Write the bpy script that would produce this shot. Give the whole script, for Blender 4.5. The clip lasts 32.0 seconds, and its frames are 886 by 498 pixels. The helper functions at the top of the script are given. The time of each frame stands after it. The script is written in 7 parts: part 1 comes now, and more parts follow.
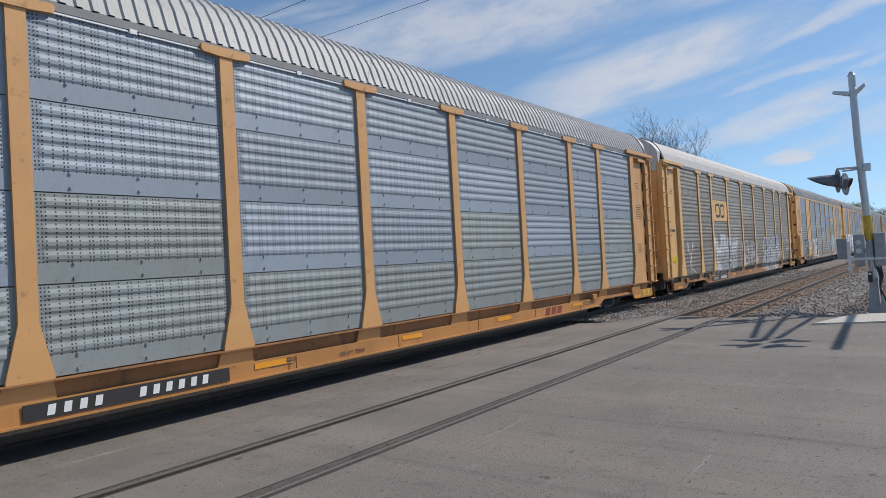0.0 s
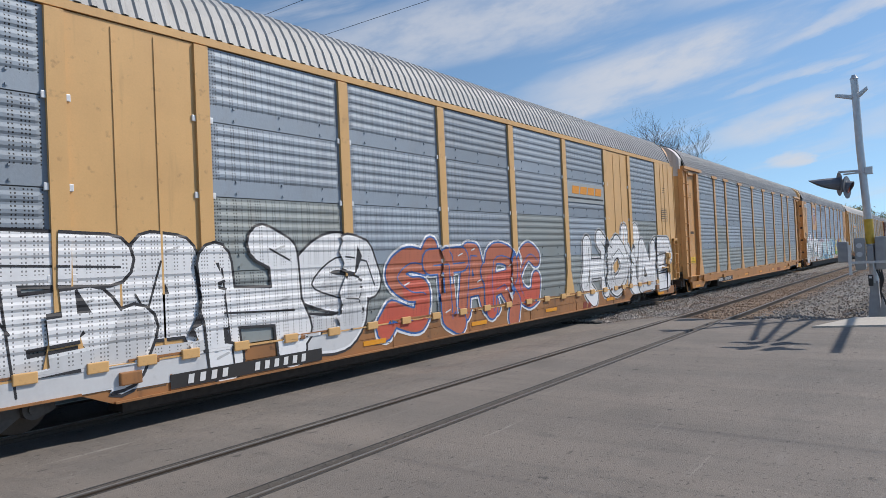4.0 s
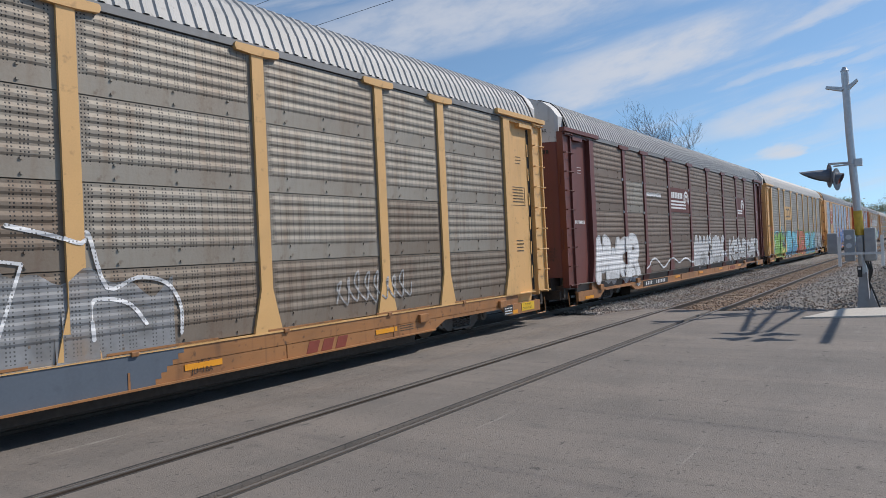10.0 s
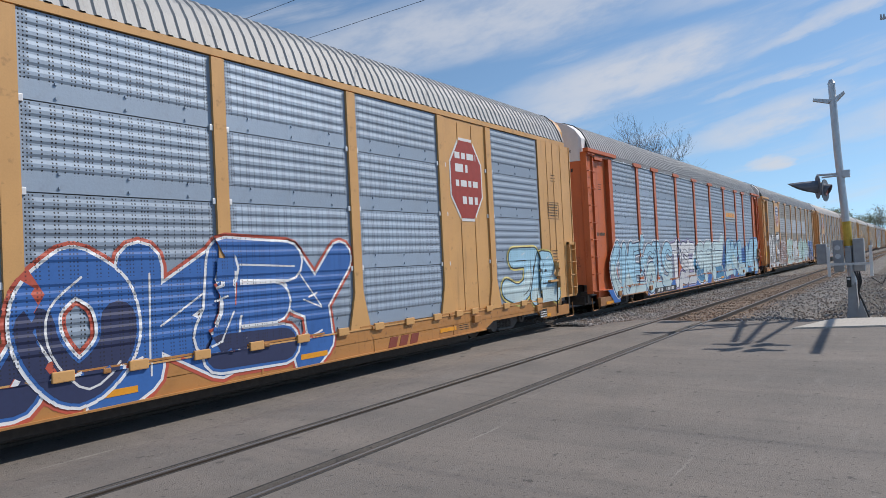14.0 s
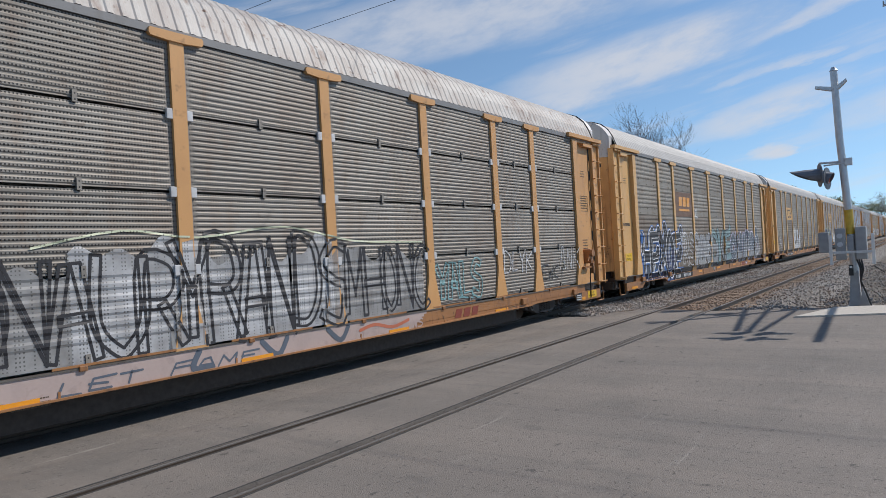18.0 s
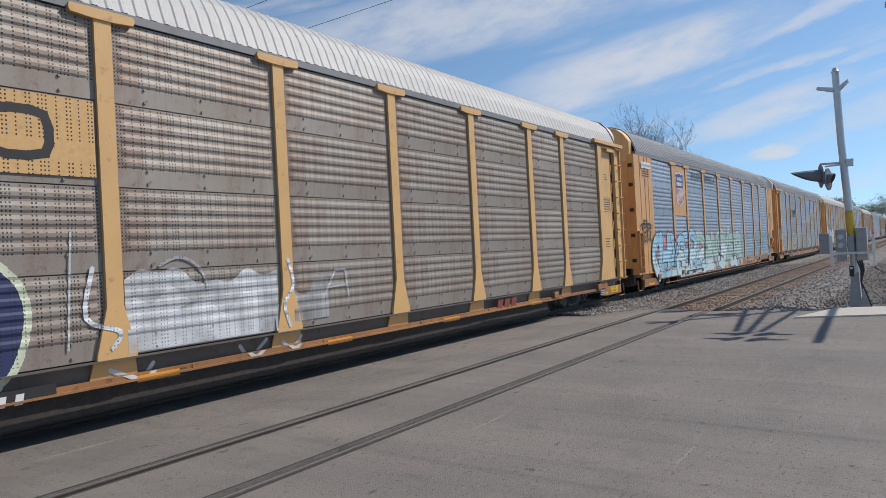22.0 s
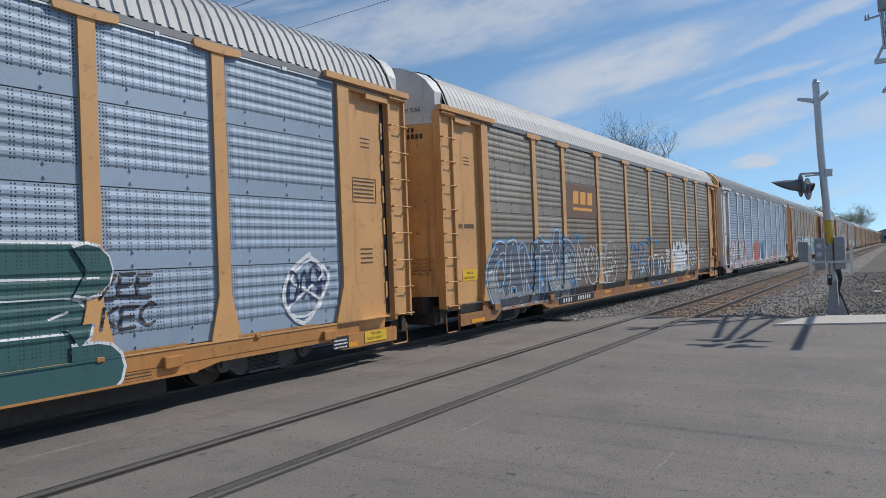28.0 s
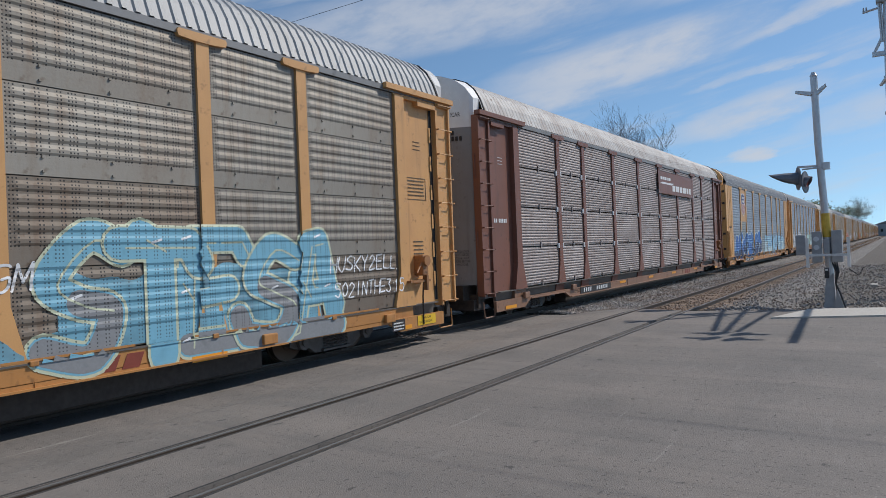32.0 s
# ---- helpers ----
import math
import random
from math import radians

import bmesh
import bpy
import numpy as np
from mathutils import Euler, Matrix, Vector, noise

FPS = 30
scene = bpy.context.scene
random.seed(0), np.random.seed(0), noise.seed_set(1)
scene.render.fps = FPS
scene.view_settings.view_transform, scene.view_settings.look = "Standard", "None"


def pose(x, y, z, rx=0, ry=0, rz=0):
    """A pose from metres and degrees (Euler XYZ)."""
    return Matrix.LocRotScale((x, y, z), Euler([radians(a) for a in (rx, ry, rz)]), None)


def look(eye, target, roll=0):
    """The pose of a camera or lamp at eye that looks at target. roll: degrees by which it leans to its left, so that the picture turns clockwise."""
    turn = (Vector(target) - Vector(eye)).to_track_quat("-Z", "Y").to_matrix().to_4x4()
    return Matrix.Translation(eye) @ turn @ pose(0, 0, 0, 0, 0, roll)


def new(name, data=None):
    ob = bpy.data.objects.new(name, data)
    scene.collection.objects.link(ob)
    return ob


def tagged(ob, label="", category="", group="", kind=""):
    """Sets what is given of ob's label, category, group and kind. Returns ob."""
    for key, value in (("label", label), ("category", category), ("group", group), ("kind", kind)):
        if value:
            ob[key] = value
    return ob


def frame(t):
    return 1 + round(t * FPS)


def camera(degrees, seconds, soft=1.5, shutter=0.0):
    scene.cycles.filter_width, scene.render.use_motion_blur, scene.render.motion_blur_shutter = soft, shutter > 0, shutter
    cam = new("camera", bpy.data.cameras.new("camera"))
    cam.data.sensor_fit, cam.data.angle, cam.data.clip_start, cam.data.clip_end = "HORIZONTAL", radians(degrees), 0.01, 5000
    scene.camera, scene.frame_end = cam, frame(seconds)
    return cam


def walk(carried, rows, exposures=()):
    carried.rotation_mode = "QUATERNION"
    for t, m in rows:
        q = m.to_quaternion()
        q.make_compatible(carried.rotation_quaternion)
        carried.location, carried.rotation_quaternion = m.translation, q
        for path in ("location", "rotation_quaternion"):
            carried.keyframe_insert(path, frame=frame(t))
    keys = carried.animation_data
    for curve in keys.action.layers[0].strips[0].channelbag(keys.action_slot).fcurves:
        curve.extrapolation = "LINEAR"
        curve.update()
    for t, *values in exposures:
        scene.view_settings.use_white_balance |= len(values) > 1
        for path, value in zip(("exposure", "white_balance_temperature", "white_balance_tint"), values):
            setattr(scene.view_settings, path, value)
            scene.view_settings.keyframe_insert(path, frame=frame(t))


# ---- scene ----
cam = camera(66.0, 32.0, soft=0.85)
EYE = Vector((0.0, 0.0, 1.867))
AIM = [  # seconds, heading off the track, tilt, lean
    (0, 36.20, 1.00, -3.14), (0.5, 36.26, 1.15, -3.04), (1, 36.35, 1.33, -2.96), (1.5, 36.37, 1.44, -2.80),
    (2, 36.40, 1.59, -2.81), (2.5, 36.39, 1.71, -2.87), (3, 36.39, 1.71, -2.89), (3.5, 36.33, 1.42, -2.69),
    (5.5, 35.94, -0.18, -2.80), (6, 35.96, -0.28, -2.88), (6.5, 35.97, -0.26, -2.90), (7, 35.92, -0.24, -2.81),
    (7.5, 35.86, -0.20, -2.76), (8, 35.81, -0.10, -2.76), (8.5, 35.79, 0.01, -2.74), (9, 35.74, 0.10, -2.77),
    (9.5, 35.68, 0.18, -2.76), (10, 35.63, 0.24, -2.65), (10.5, 35.53, 0.33, -2.64), (11, 35.38, 0.48, -2.70),
    (11.5, 35.34, 0.69, -2.91), (12, 35.22, 0.82, -2.90), (12.5, 35.06, 0.99, -2.92), (13, 35.00, 1.11, -2.81),
    (13.5, 34.93, 1.19, -2.81), (15.5, 34.80, 1.12, -2.86), (16, 34.85, 0.98, -2.86), (16.5, 34.93, 0.84, -2.94),
    (17, 34.98, 0.71, -3.09), (17.5, 35.03, 0.58, -3.18), (18, 35.07, 0.46, -3.25), (18.5, 35.16, 0.49, -3.33),
    (19, 35.24, 0.39, -3.14), (19.5, 35.29, 0.32, -3.11), (20, 35.33, 0.33, -3.06), (20.5, 35.35, 0.39, -2.98),
    (21, 35.31, 0.40, -3.02), (21.5, 35.25, 0.41, -3.10), (22, 35.11, 0.36, -2.94), (22.5, 35.05, 0.32, -2.93),
    (23, 34.93, 0.14, -2.80), (23.5, 34.87, 0.01, -2.69), (24, 34.81, -0.07, -2.45), (24.5, 34.79, 0.10, -2.38),
    (25, 34.68, 0.28, -2.42), (25.5, 34.55, 0.45, -2.39), (27.5, 33.96, 0.75, -2.15), (28, 33.74, 0.61, -2.19),
    (28.5, 33.60, 0.38, -2.19), (29, 33.54, 0.15, -2.27), (29.5, 33.44, -0.05, -2.28), (30, 33.41, -0.15, -2.29),
    (30.5, 33.42, -0.10, -2.45), (31, 33.50, -0.13, -2.39), (31.5, 33.56, -0.07, -2.31), (32, 33.58, 0.07, -2.27),
]

def aim(yaw, tilt, lean):
    a, b = radians(yaw), radians(tilt)
    return look(EYE, EYE + Vector((math.cos(a) * math.cos(b), math.sin(a) * math.cos(b), math.sin(b))), lean)


walk(cam, [(t, aim(a, b, c)) for t, a, b, c in AIM], [(0, 0.04, 6620, 13), (20, 0.04, 6620, 13), (22.5, 0.08, 6600, 13), (24.5, -0.05, 6500, 12), (29, -0.08, 6420, 11), (32, -0.13, 6420, 12)])

# ---- the plan: x runs along the tracks, y across them towards the train ----
SIDE = 8.30          # near side of the train
PITCH = 28.5         # from coupling to coupling
SPEED = 20.8
LAG = [(0, 7.70), (3, 7.70), (6, 7.92), (9, 8.32), (13, 8.36), (18, 8.22), (22, 7.70), (25, 7.50), (28, 7.20), (32, 6.65)]
NEAR_RAILS = (4.68, 6.07)
FAR_RAILS = (9.12, 10.62)

# ---- light ----
SUN_ELEVATION, SUN_AWAY = radians(45), radians(-36)   # the sun stands on the road's side of the train
to_sun = Vector((math.cos(SUN_AWAY) * math.cos(SUN_ELEVATION), math.sin(SUN_AWAY) * math.cos(SUN_ELEVATION), math.sin(SUN_ELEVATION)))
sun = new("sun", bpy.data.lights.new("sun", "SUN"))
sun.data.energy, sun.data.angle, sun.data.color = 3.9, radians(0.53), (1.0, 0.95, 0.87)
sun.matrix_world = look(to_sun * 60, (0, 0, 0))

world = bpy.data.worlds.new("world")
scene.world = world
world.use_nodes = True
wn, wl = world.node_tree.nodes, world.node_tree.links
wn.clear()
sky = wn.new("ShaderNodeTexSky")
sky.sky_type, sky.sun_disc = "NISHITA", False
sky.sun_elevation, sky.sun_rotation = SUN_ELEVATION, math.pi / 2 - SUN_AWAY
sky.air_density, sky.dust_density, sky.ozone_density = 1.0, 0.10, 1.9
coord = wn.new("ShaderNodeTexCoord")
sep = wn.new("ShaderNodeSeparateXYZ")
wl.new(coord.outputs["Generated"], sep.inputs[0])


def wmath(op, a, b=None):
    n = wn.new("ShaderNodeMath")
    n.operation = op
    for k, v in enumerate((a, b)):
        if v is None:
            continue
        if isinstance(v, (int, float)):
            n.inputs[k].default_value = v
        else:
            wl.new(v, n.inputs[k])
    return n.outputs[0]


def wnoise(scale, detail, stretch, rough=0.55):
    mp = wn.new("ShaderNodeMapping")
    mp.inputs["Scale"].default_value = stretch
    wl.new(place_in_sky.outputs[0], mp.inputs[0])
    tex = wn.new("ShaderNodeTexNoise")
    tex.inputs["Scale"].default_value, tex.inputs["Detail"].default_value, tex.inputs["Roughness"].default_value = scale, detail, rough
    wl.new(mp.outputs[0], tex.inputs["Vector"])
    return tex.outputs["Fac"]


def wrange(value, lo, hi, a=0.0, b=1.0, kind="SMOOTHSTEP"):
    r = wn.new("ShaderNodeMapRange")
    r.interpolation_type = kind
    for key, v in (("From Min", lo), ("From Max", hi), ("To Min", a), ("To Max", b)):
        r.inputs[key].default_value = v
    wl.new(value, r.inputs["Value"])
    return r.outputs[0]


# thin clouds: wisps by azimuth and height, in degrees
azimuth = wmath("MULTIPLY", wmath("ARCTAN2", sep.outputs["Y"], sep.outputs["X"]), 57.2958)
height = wmath("MULTIPLY", wmath("ARCSINE", sep.outputs["Z"]), 57.2958)
place_in_sky = wn.new("ShaderNodeCombineXYZ")
wl.new(azimuth, place_in_sky.inputs[0])
wl.new(wmath("ADD", height, wmath("MULTIPLY", azimuth, 0.20)), place_in_sky.inputs[1])
streaky = wnoise(1.0, 6, (0.05, 0.34, 1), 0.6)
ragged = wnoise(1.0, 5, (0.16, 0.42, 1), 0.62)
az2 = wmath("ADD", azimuth, wmath("MULTIPLY", wmath("SUBTRACT", ragged, 0.5), 7.0))
el2 = wmath("ADD", height, wmath("MULTIPLY", wmath("SUBTRACT", streaky, 0.5), 2.6))
cover = wmath("MULTIPLY", wrange(streaky, 0.46, 0.72), 0.42)
# the banks that drift over the crossing: azimuth, height, half width, half height, slope, density
for az, el, ha, he, slope, dense in ((18.5, 14.5, 10.5, 1.9, -0.18, 0.80), (24.0, 12.1, 4.2, 1.2, -0.10, 0.75), (8.8, 12.3, 4.2, 0.38, -0.20, 0.60), (9.4, 9.4, 5.6, 1.25, -0.24, 0.75),
                                     (9.2, 6.4, 1.5, 0.62, -0.12, 0.85), (3.0, 16.4, 8.0, 0.75, -0.26, 0.70), (32.0, 19.0, 17.0, 2.8, -0.12, 0.68), (1.0, 8.8, 4.5, 1.2, -0.2, 0.55), (2.5, 12.4, 3.0, 0.5, -0.2, 0.40), (16.0, 7.6, 5.0, 0.5, -0.15, 0.35),
                                     (6.0, 20.5, 12.0, 1.4, -0.15, 0.55), (-20.0, 14.0, 14.0, 2.0, -0.15, 0.6), (70.0, 17.0, 14.0, 3.0, -0.1, 0.6)):
    u = wmath("SUBTRACT", az2, az)
    v = wmath("SUBTRACT", wmath("SUBTRACT", el2, el), wmath("MULTIPLY", u, slope))
    far = wmath("ADD", wmath("POWER", wmath("ABSOLUTE", wmath("DIVIDE", u, ha)), 2.0), wmath("POWER", wmath("ABSOLUTE", wmath("DIVIDE", v, he)), 2.0))
    bank = wmath("MULTIPLY", wrange(far, 0.0, 1.75, dense * 0.95, 0.0), wrange(ragged, 0.30, 0.62, 0.45, 1.0))
    cover = wmath("MAXIMUM", cover, bank)
cloud = wn.new("ShaderNodeMixRGB")
cloud.inputs[2].default_value = (5.2, 5.45, 5.8, 1)
wl.new(cover, cloud.inputs[0])
lift = wn.new("ShaderNodeVectorMath")   # the clear air of the day keeps the horizon blue
lift.operation = "ADD"
lift.inputs[1].default_value = (0, 0, 0.11)
wl.new(coord.outputs["Generated"], lift.inputs[0])
wl.new(lift.outputs[0], sky.inputs["Vector"])
clear = wn.new("ShaderNodeMixRGB")
clear.blend_type = "MULTIPLY"
clear.inputs[0].default_value, clear.inputs[2].default_value = 1.0, (0.90, 1.04, 1.05, 1)
wl.new(sky.outputs[0], clear.inputs[1])
wl.new(clear.outputs[0], cloud.inputs[1])
bg = wn.new("ShaderNodeBackground")
bg.inputs["Strength"].default_value = 0.121
wl.new(cloud.outputs[0], bg.inputs[0])
wl.new(bg.outputs[0], wn.new("ShaderNodeOutputWorld").inputs[0])


# ---- materials ----
def graph(name):
    m = bpy.data.materials.new(name)
    m.use_nodes = True
    return m, m.node_tree.nodes, m.node_tree.links, m.node_tree.nodes["Principled BSDF"]


def noise_fac(n, l, scale, detail=4, lo=0.35, hi=0.65, stretch=None, space="Object"):
    tc = n.new("ShaderNodeTexCoord")
    tex = n.new("ShaderNodeTexNoise")
    tex.inputs["Scale"].default_value, tex.inputs["Detail"].default_value = scale, detail
    if stretch:
        mp = n.new("ShaderNodeMapping")
        mp.inputs["Scale"].default_value = stretch
        l.new(tc.outputs[space], mp.inputs[0])
        l.new(mp.outputs[0], tex.inputs["Vector"])
    else:
        l.new(tc.outputs[space], tex.inputs["Vector"])
    r = n.new("ShaderNodeMapRange")
    r.inputs["From Min"].default_value, r.inputs["From Max"].default_value = lo, hi
    l.new(tex.outputs["Fac"], r.inputs["Value"])
    return r.outputs[0]


def mixc(n, l, fac, a, b, mode="MIX"):
    m = n.new("ShaderNodeMixRGB")
    m.blend_type = mode
    for k, v in ((0, fac), (1, a), (2, b)):
        if isinstance(v, (int, float)):
            m.inputs[k].default_value = v
        elif isinstance(v, tuple):
            m.inputs[k].default_value = (*v, 1)
        else:
            l.new(v, m.inputs[k])
    return m.outputs[0]


def nmath(n, l, op, a, b=None):
    m = n.new("ShaderNodeMath")
    m.operation = op
    for k, v in ((0, a), (1, b)):
        if v is None:
            continue
        if isinstance(v, (int, float)):
            m.inputs[k].default_value = v
        else:
            l.new(v, m.inputs[k])
    return m.outputs[0]


def bump(n, l, height, bsdf, strength=0.3, distance=0.01):
    b = n.new("ShaderNodeBump")
    b.inputs["Strength"].default_value, b.inputs["Distance"].default_value = strength, distance
    l.new(height, b.inputs["Height"])
    l.new(b.outputs[0], bsdf.inputs["Normal"])


def dull(c, k):
    return tuple(v * k for v in c)


def paint(name, c, dirt=(0.16, 0.11, 0.07), amount=0.35, rough=0.5, metal=0.0, streak=True):
    """Weathered paint: blotches of dirt, streaks running down, fine grain."""
    m, n, l, b = graph(name)
    big = noise_fac(n, l, 1.1, 7, 0.40, 0.72)
    run = noise_fac(n, l, 3.2, 6, 0.58, 0.80, (1.5, 1.5, 0.16)) if streak else big
    spot = noise_fac(n, l, 9, 5, 0.62, 0.74)
    fine = noise_fac(n, l, 46, 3, 0.3, 0.7)
    col = mixc(n, l, nmath(n, l, "MULTIPLY", big, amount * 1.1), c, mixc(n, l, 0.5, c, dirt))
    col = mixc(n, l, nmath(n, l, "MULTIPLY", run, amount * 1.2), col, dirt)
    col = mixc(n, l, nmath(n, l, "MULTIPLY", spot, amount * 1.1), col, dull(dirt, 0.8))
    col = mixc(n, l, nmath(n, l, "MULTIPLY", fine, 0.12), col, dull(c, 0.6))
    l.new(col, b.inputs["Base Color"])
    b.inputs["Roughness"].default_value, b.inputs["Metallic"].default_value = rough, metal
    bump(n, l, fine, b, 0.08, 0.004)
    return m


def sheet(name, c, rust=(0.20, 0.12, 0.075), amount=0.3, fine_rows=False, metal=0.38, painted=False, cover=1.0, edge=0.0):
    """Perforated rack sheet: galvanised steel with columns of small holes, grime and rust runs."""
    m, n, l, b = graph(name)
    tc = n.new("ShaderNodeTexCoord")
    s = n.new("ShaderNodeSeparateXYZ")
    l.new(tc.outputs["Object"], s.inputs[0])
    info = n.new("ShaderNodeObjectInfo")
    big = noise_fac(n, l, 0.8, 6, 0.42, 0.72)
    run = noise_fac(n, l, 3.5, 6, 0.50, 0.78, (1.4, 1.4, 0.22))
    spark = noise_fac(n, l, 26, 4, 0.38, 0.68)
    scab = noise_fac(n, l, 7, 6, 0.60, 0.72)
    tone = nmath(n, l, "ADD", 0.86, nmath(n, l, "MULTIPLY", info.outputs["Random"], 0.26))
    shade = n.new("ShaderNodeCombineXYZ")
    for k in range(3):
        l.new(tone, shade.inputs[k])
    col = mixc(n, l, 1.0, c, shade.outputs[0], "MULTIPLY")
    col = mixc(n, l, nmath(n, l, "MULTIPLY", big, amount), col, mixc(n, l, 0.6, c, rust))
    col = mixc(n, l, nmath(n, l, "MULTIPLY", run, amount * 0.9), col, rust)
    col = mixc(n, l, nmath(n, l, "MULTIPLY", spark, 0.22), col, dull(c, 1.22))
    col = mixc(n, l, nmath(n, l, "MULTIPLY", scab, amount * 0.9), col, dull(rust, 0.75))
    if edge:   # rust that bleeds from the bolts beside the post
        near = n.new("ShaderNodeMapRange")
        near.inputs[1].default_value, near.inputs[2].default_value, near.inputs[3].default_value, near.inputs[4].default_value = 0.0, 0.42, 1.0, 0.0
        l.new(s.outputs["X"], near.inputs[0])
        bleed = nmath(n, l, "MULTIPLY", near.outputs[0], noise_fac(n, l, 2.4, 5, 0.36, 0.62, (1.0, 1.0, 0.8)))
        col = mixc(n, l, nmath(n, l, "MULTIPLY", bleed, edge), col, (0.19, 0.085, 0.055))
    if fine_rows:
        cell = nmath(n, l, "FRACT", nmath(n, l, "DIVIDE", s.outputs["X"], 0.042))
        cols = nmath(n, l, "LESS_THAN", cell, 0.42)
        rows = nmath(n, l, "LESS_THAN", nmath(n, l, "FRACT", nmath(n, l, "DIVIDE", s.outputs["Z"], 0.074)), 0.30)
    else:
        cell = nmath(n, l, "FRACT", nmath(n, l, "DIVIDE", s.outputs["X"], 0.71))
        pick = n.new("ShaderNodeValToRGB")
        pick.color_ramp.interpolation = "CONSTANT"
        e = pick.color_ramp.elements
        e[0].position, e[0].color = 0.0, (0, 0, 0, 1)
        e[1].position, e[1].color = 0.05, (1, 1, 1, 1)
        for at, v in ((0.076, 0), (0.110, 1), (0.136, 0), (0.170, 1), (0.196, 0), (0.33, 1), (0.356, 0), (0.50, 1), (0.526, 0), (0.560, 1), (0.586, 0), (0.70, 1), (0.726, 0), (0.86, 1), (0.886, 0), (0.920, 1), (0.946, 0)):
            k = e.new(at)
            k.color = (v, v, v, 1)
        l.new(cell, pick.inputs[0])
        cols = pick.outputs[0]
        high = nmath(n, l, "SUBTRACT", s.outputs["Z"], 0.78 if painted else 0.0)
        inrow = nmath(n, l, "FRACT", nmath(n, l, "DIVIDE", high, 1.0675))
        inrow_m = nmath(n, l, "MULTIPLY", inrow, 1.0675)
        on = nmath(n, l, "GREATER_THAN", high, -0.001)
        rows = nmath(n, l, "LESS_THAN", nmath(n, l, "FRACT", nmath(n, l, "DIVIDE", s.outputs["Z"], 0.0485)), 0.43)
        rows = nmath(n, l, "MULTIPLY", rows, nmath(n, l, "MULTIPLY", on, nmath(n, l, "GREATER_THAN", inrow, 0.05 if painted else 0.20)))
    holes = nmath(n, l, "MULTIPLY", cols, rows)
    l.new(mixc(n, l, nmath(n, l, "MULTIPLY", holes, 0.70 if painted else 0.97), col, (0.012, 0.012, 0.013)), b.inputs["Base Color"])
    l.new(nmath(n, l, "MULTIPLY", nmath(n, l, "SUBTRACT", 1.0, holes), metal), b.inputs["Metallic"])
    b.inputs["Roughness"].default_value = 0.60 if painted else 0.62
    if cover < 1.0:   # thin coat: the sheet shows through in patches
        thin = nmath(n, l, "ADD", cover - 0.28, nmath(n, l, "MULTIPLY", noise_fac(n, l, 1.8, 6, 0.36, 0.66), 0.52))
        l.new(nmath(n, l, "MAXIMUM", thin, holes), b.inputs["Alpha"])
    if painted:   # the ribs of the sheet stand out under the paint
        rib = nmath(n, l, "FRACT", nmath(n, l, "DIVIDE", nmath(n, l, "SUBTRACT", inrow_m, 0.250), 0.157))
        up = n.new("ShaderNodeValToRGB")
        e = up.color_ramp.elements
        e[0].position, e[0].color = 0.0, (0, 0, 0, 1)
        e[1].position, e[1].color = 0.21, (1, 1, 1, 1)
        for at, v in ((0.51, 1), (0.72, 0)):
            e.new(at).color = (v, v, v, 1)
        l.new(rib, up.inputs[0])
        bump(n, l, nmath(n, l, "MULTIPLY", up.outputs[0], nmath(n, l, "MULTIPLY", on, nmath(n, l, "GREATER_THAN", inrow_m, 0.25))), b, 0.8, 0.016)
        return m
    bump(n, l, nmath(n, l, "SUBTRACT", spark, nmath(n, l, "MULTIPLY", holes, 2.0)), b, 0.12, 0.004)
    return m


def plain(name, c, rough=0.6, metal=0.0, grain=30.0, vary=0.25):
    m, n, l, b = graph(name)
    f = noise_fac(n, l, grain, 4, 0.3, 0.7)
    l.new(mixc(n, l, nmath(n, l, "MULTIPLY", f, vary), c, dull(c, 0.45)), b.inputs["Base Color"])
    b.inputs["Roughness"].default_value, b.inputs["Metallic"].default_value = rough, metal
    bump(n, l, f, b, 0.15, 0.004)
    return m


def glow(name, c, strength):
    m, n, l, b = graph(name)
    b.inputs["Base Color"].default_value = (*c, 1)
    b.inputs["Emission Color"].default_value, b.inputs["Emission Strength"].default_value = (*c, 1), strength
    b.inputs["Roughness"].default_value = 0.3
    return m


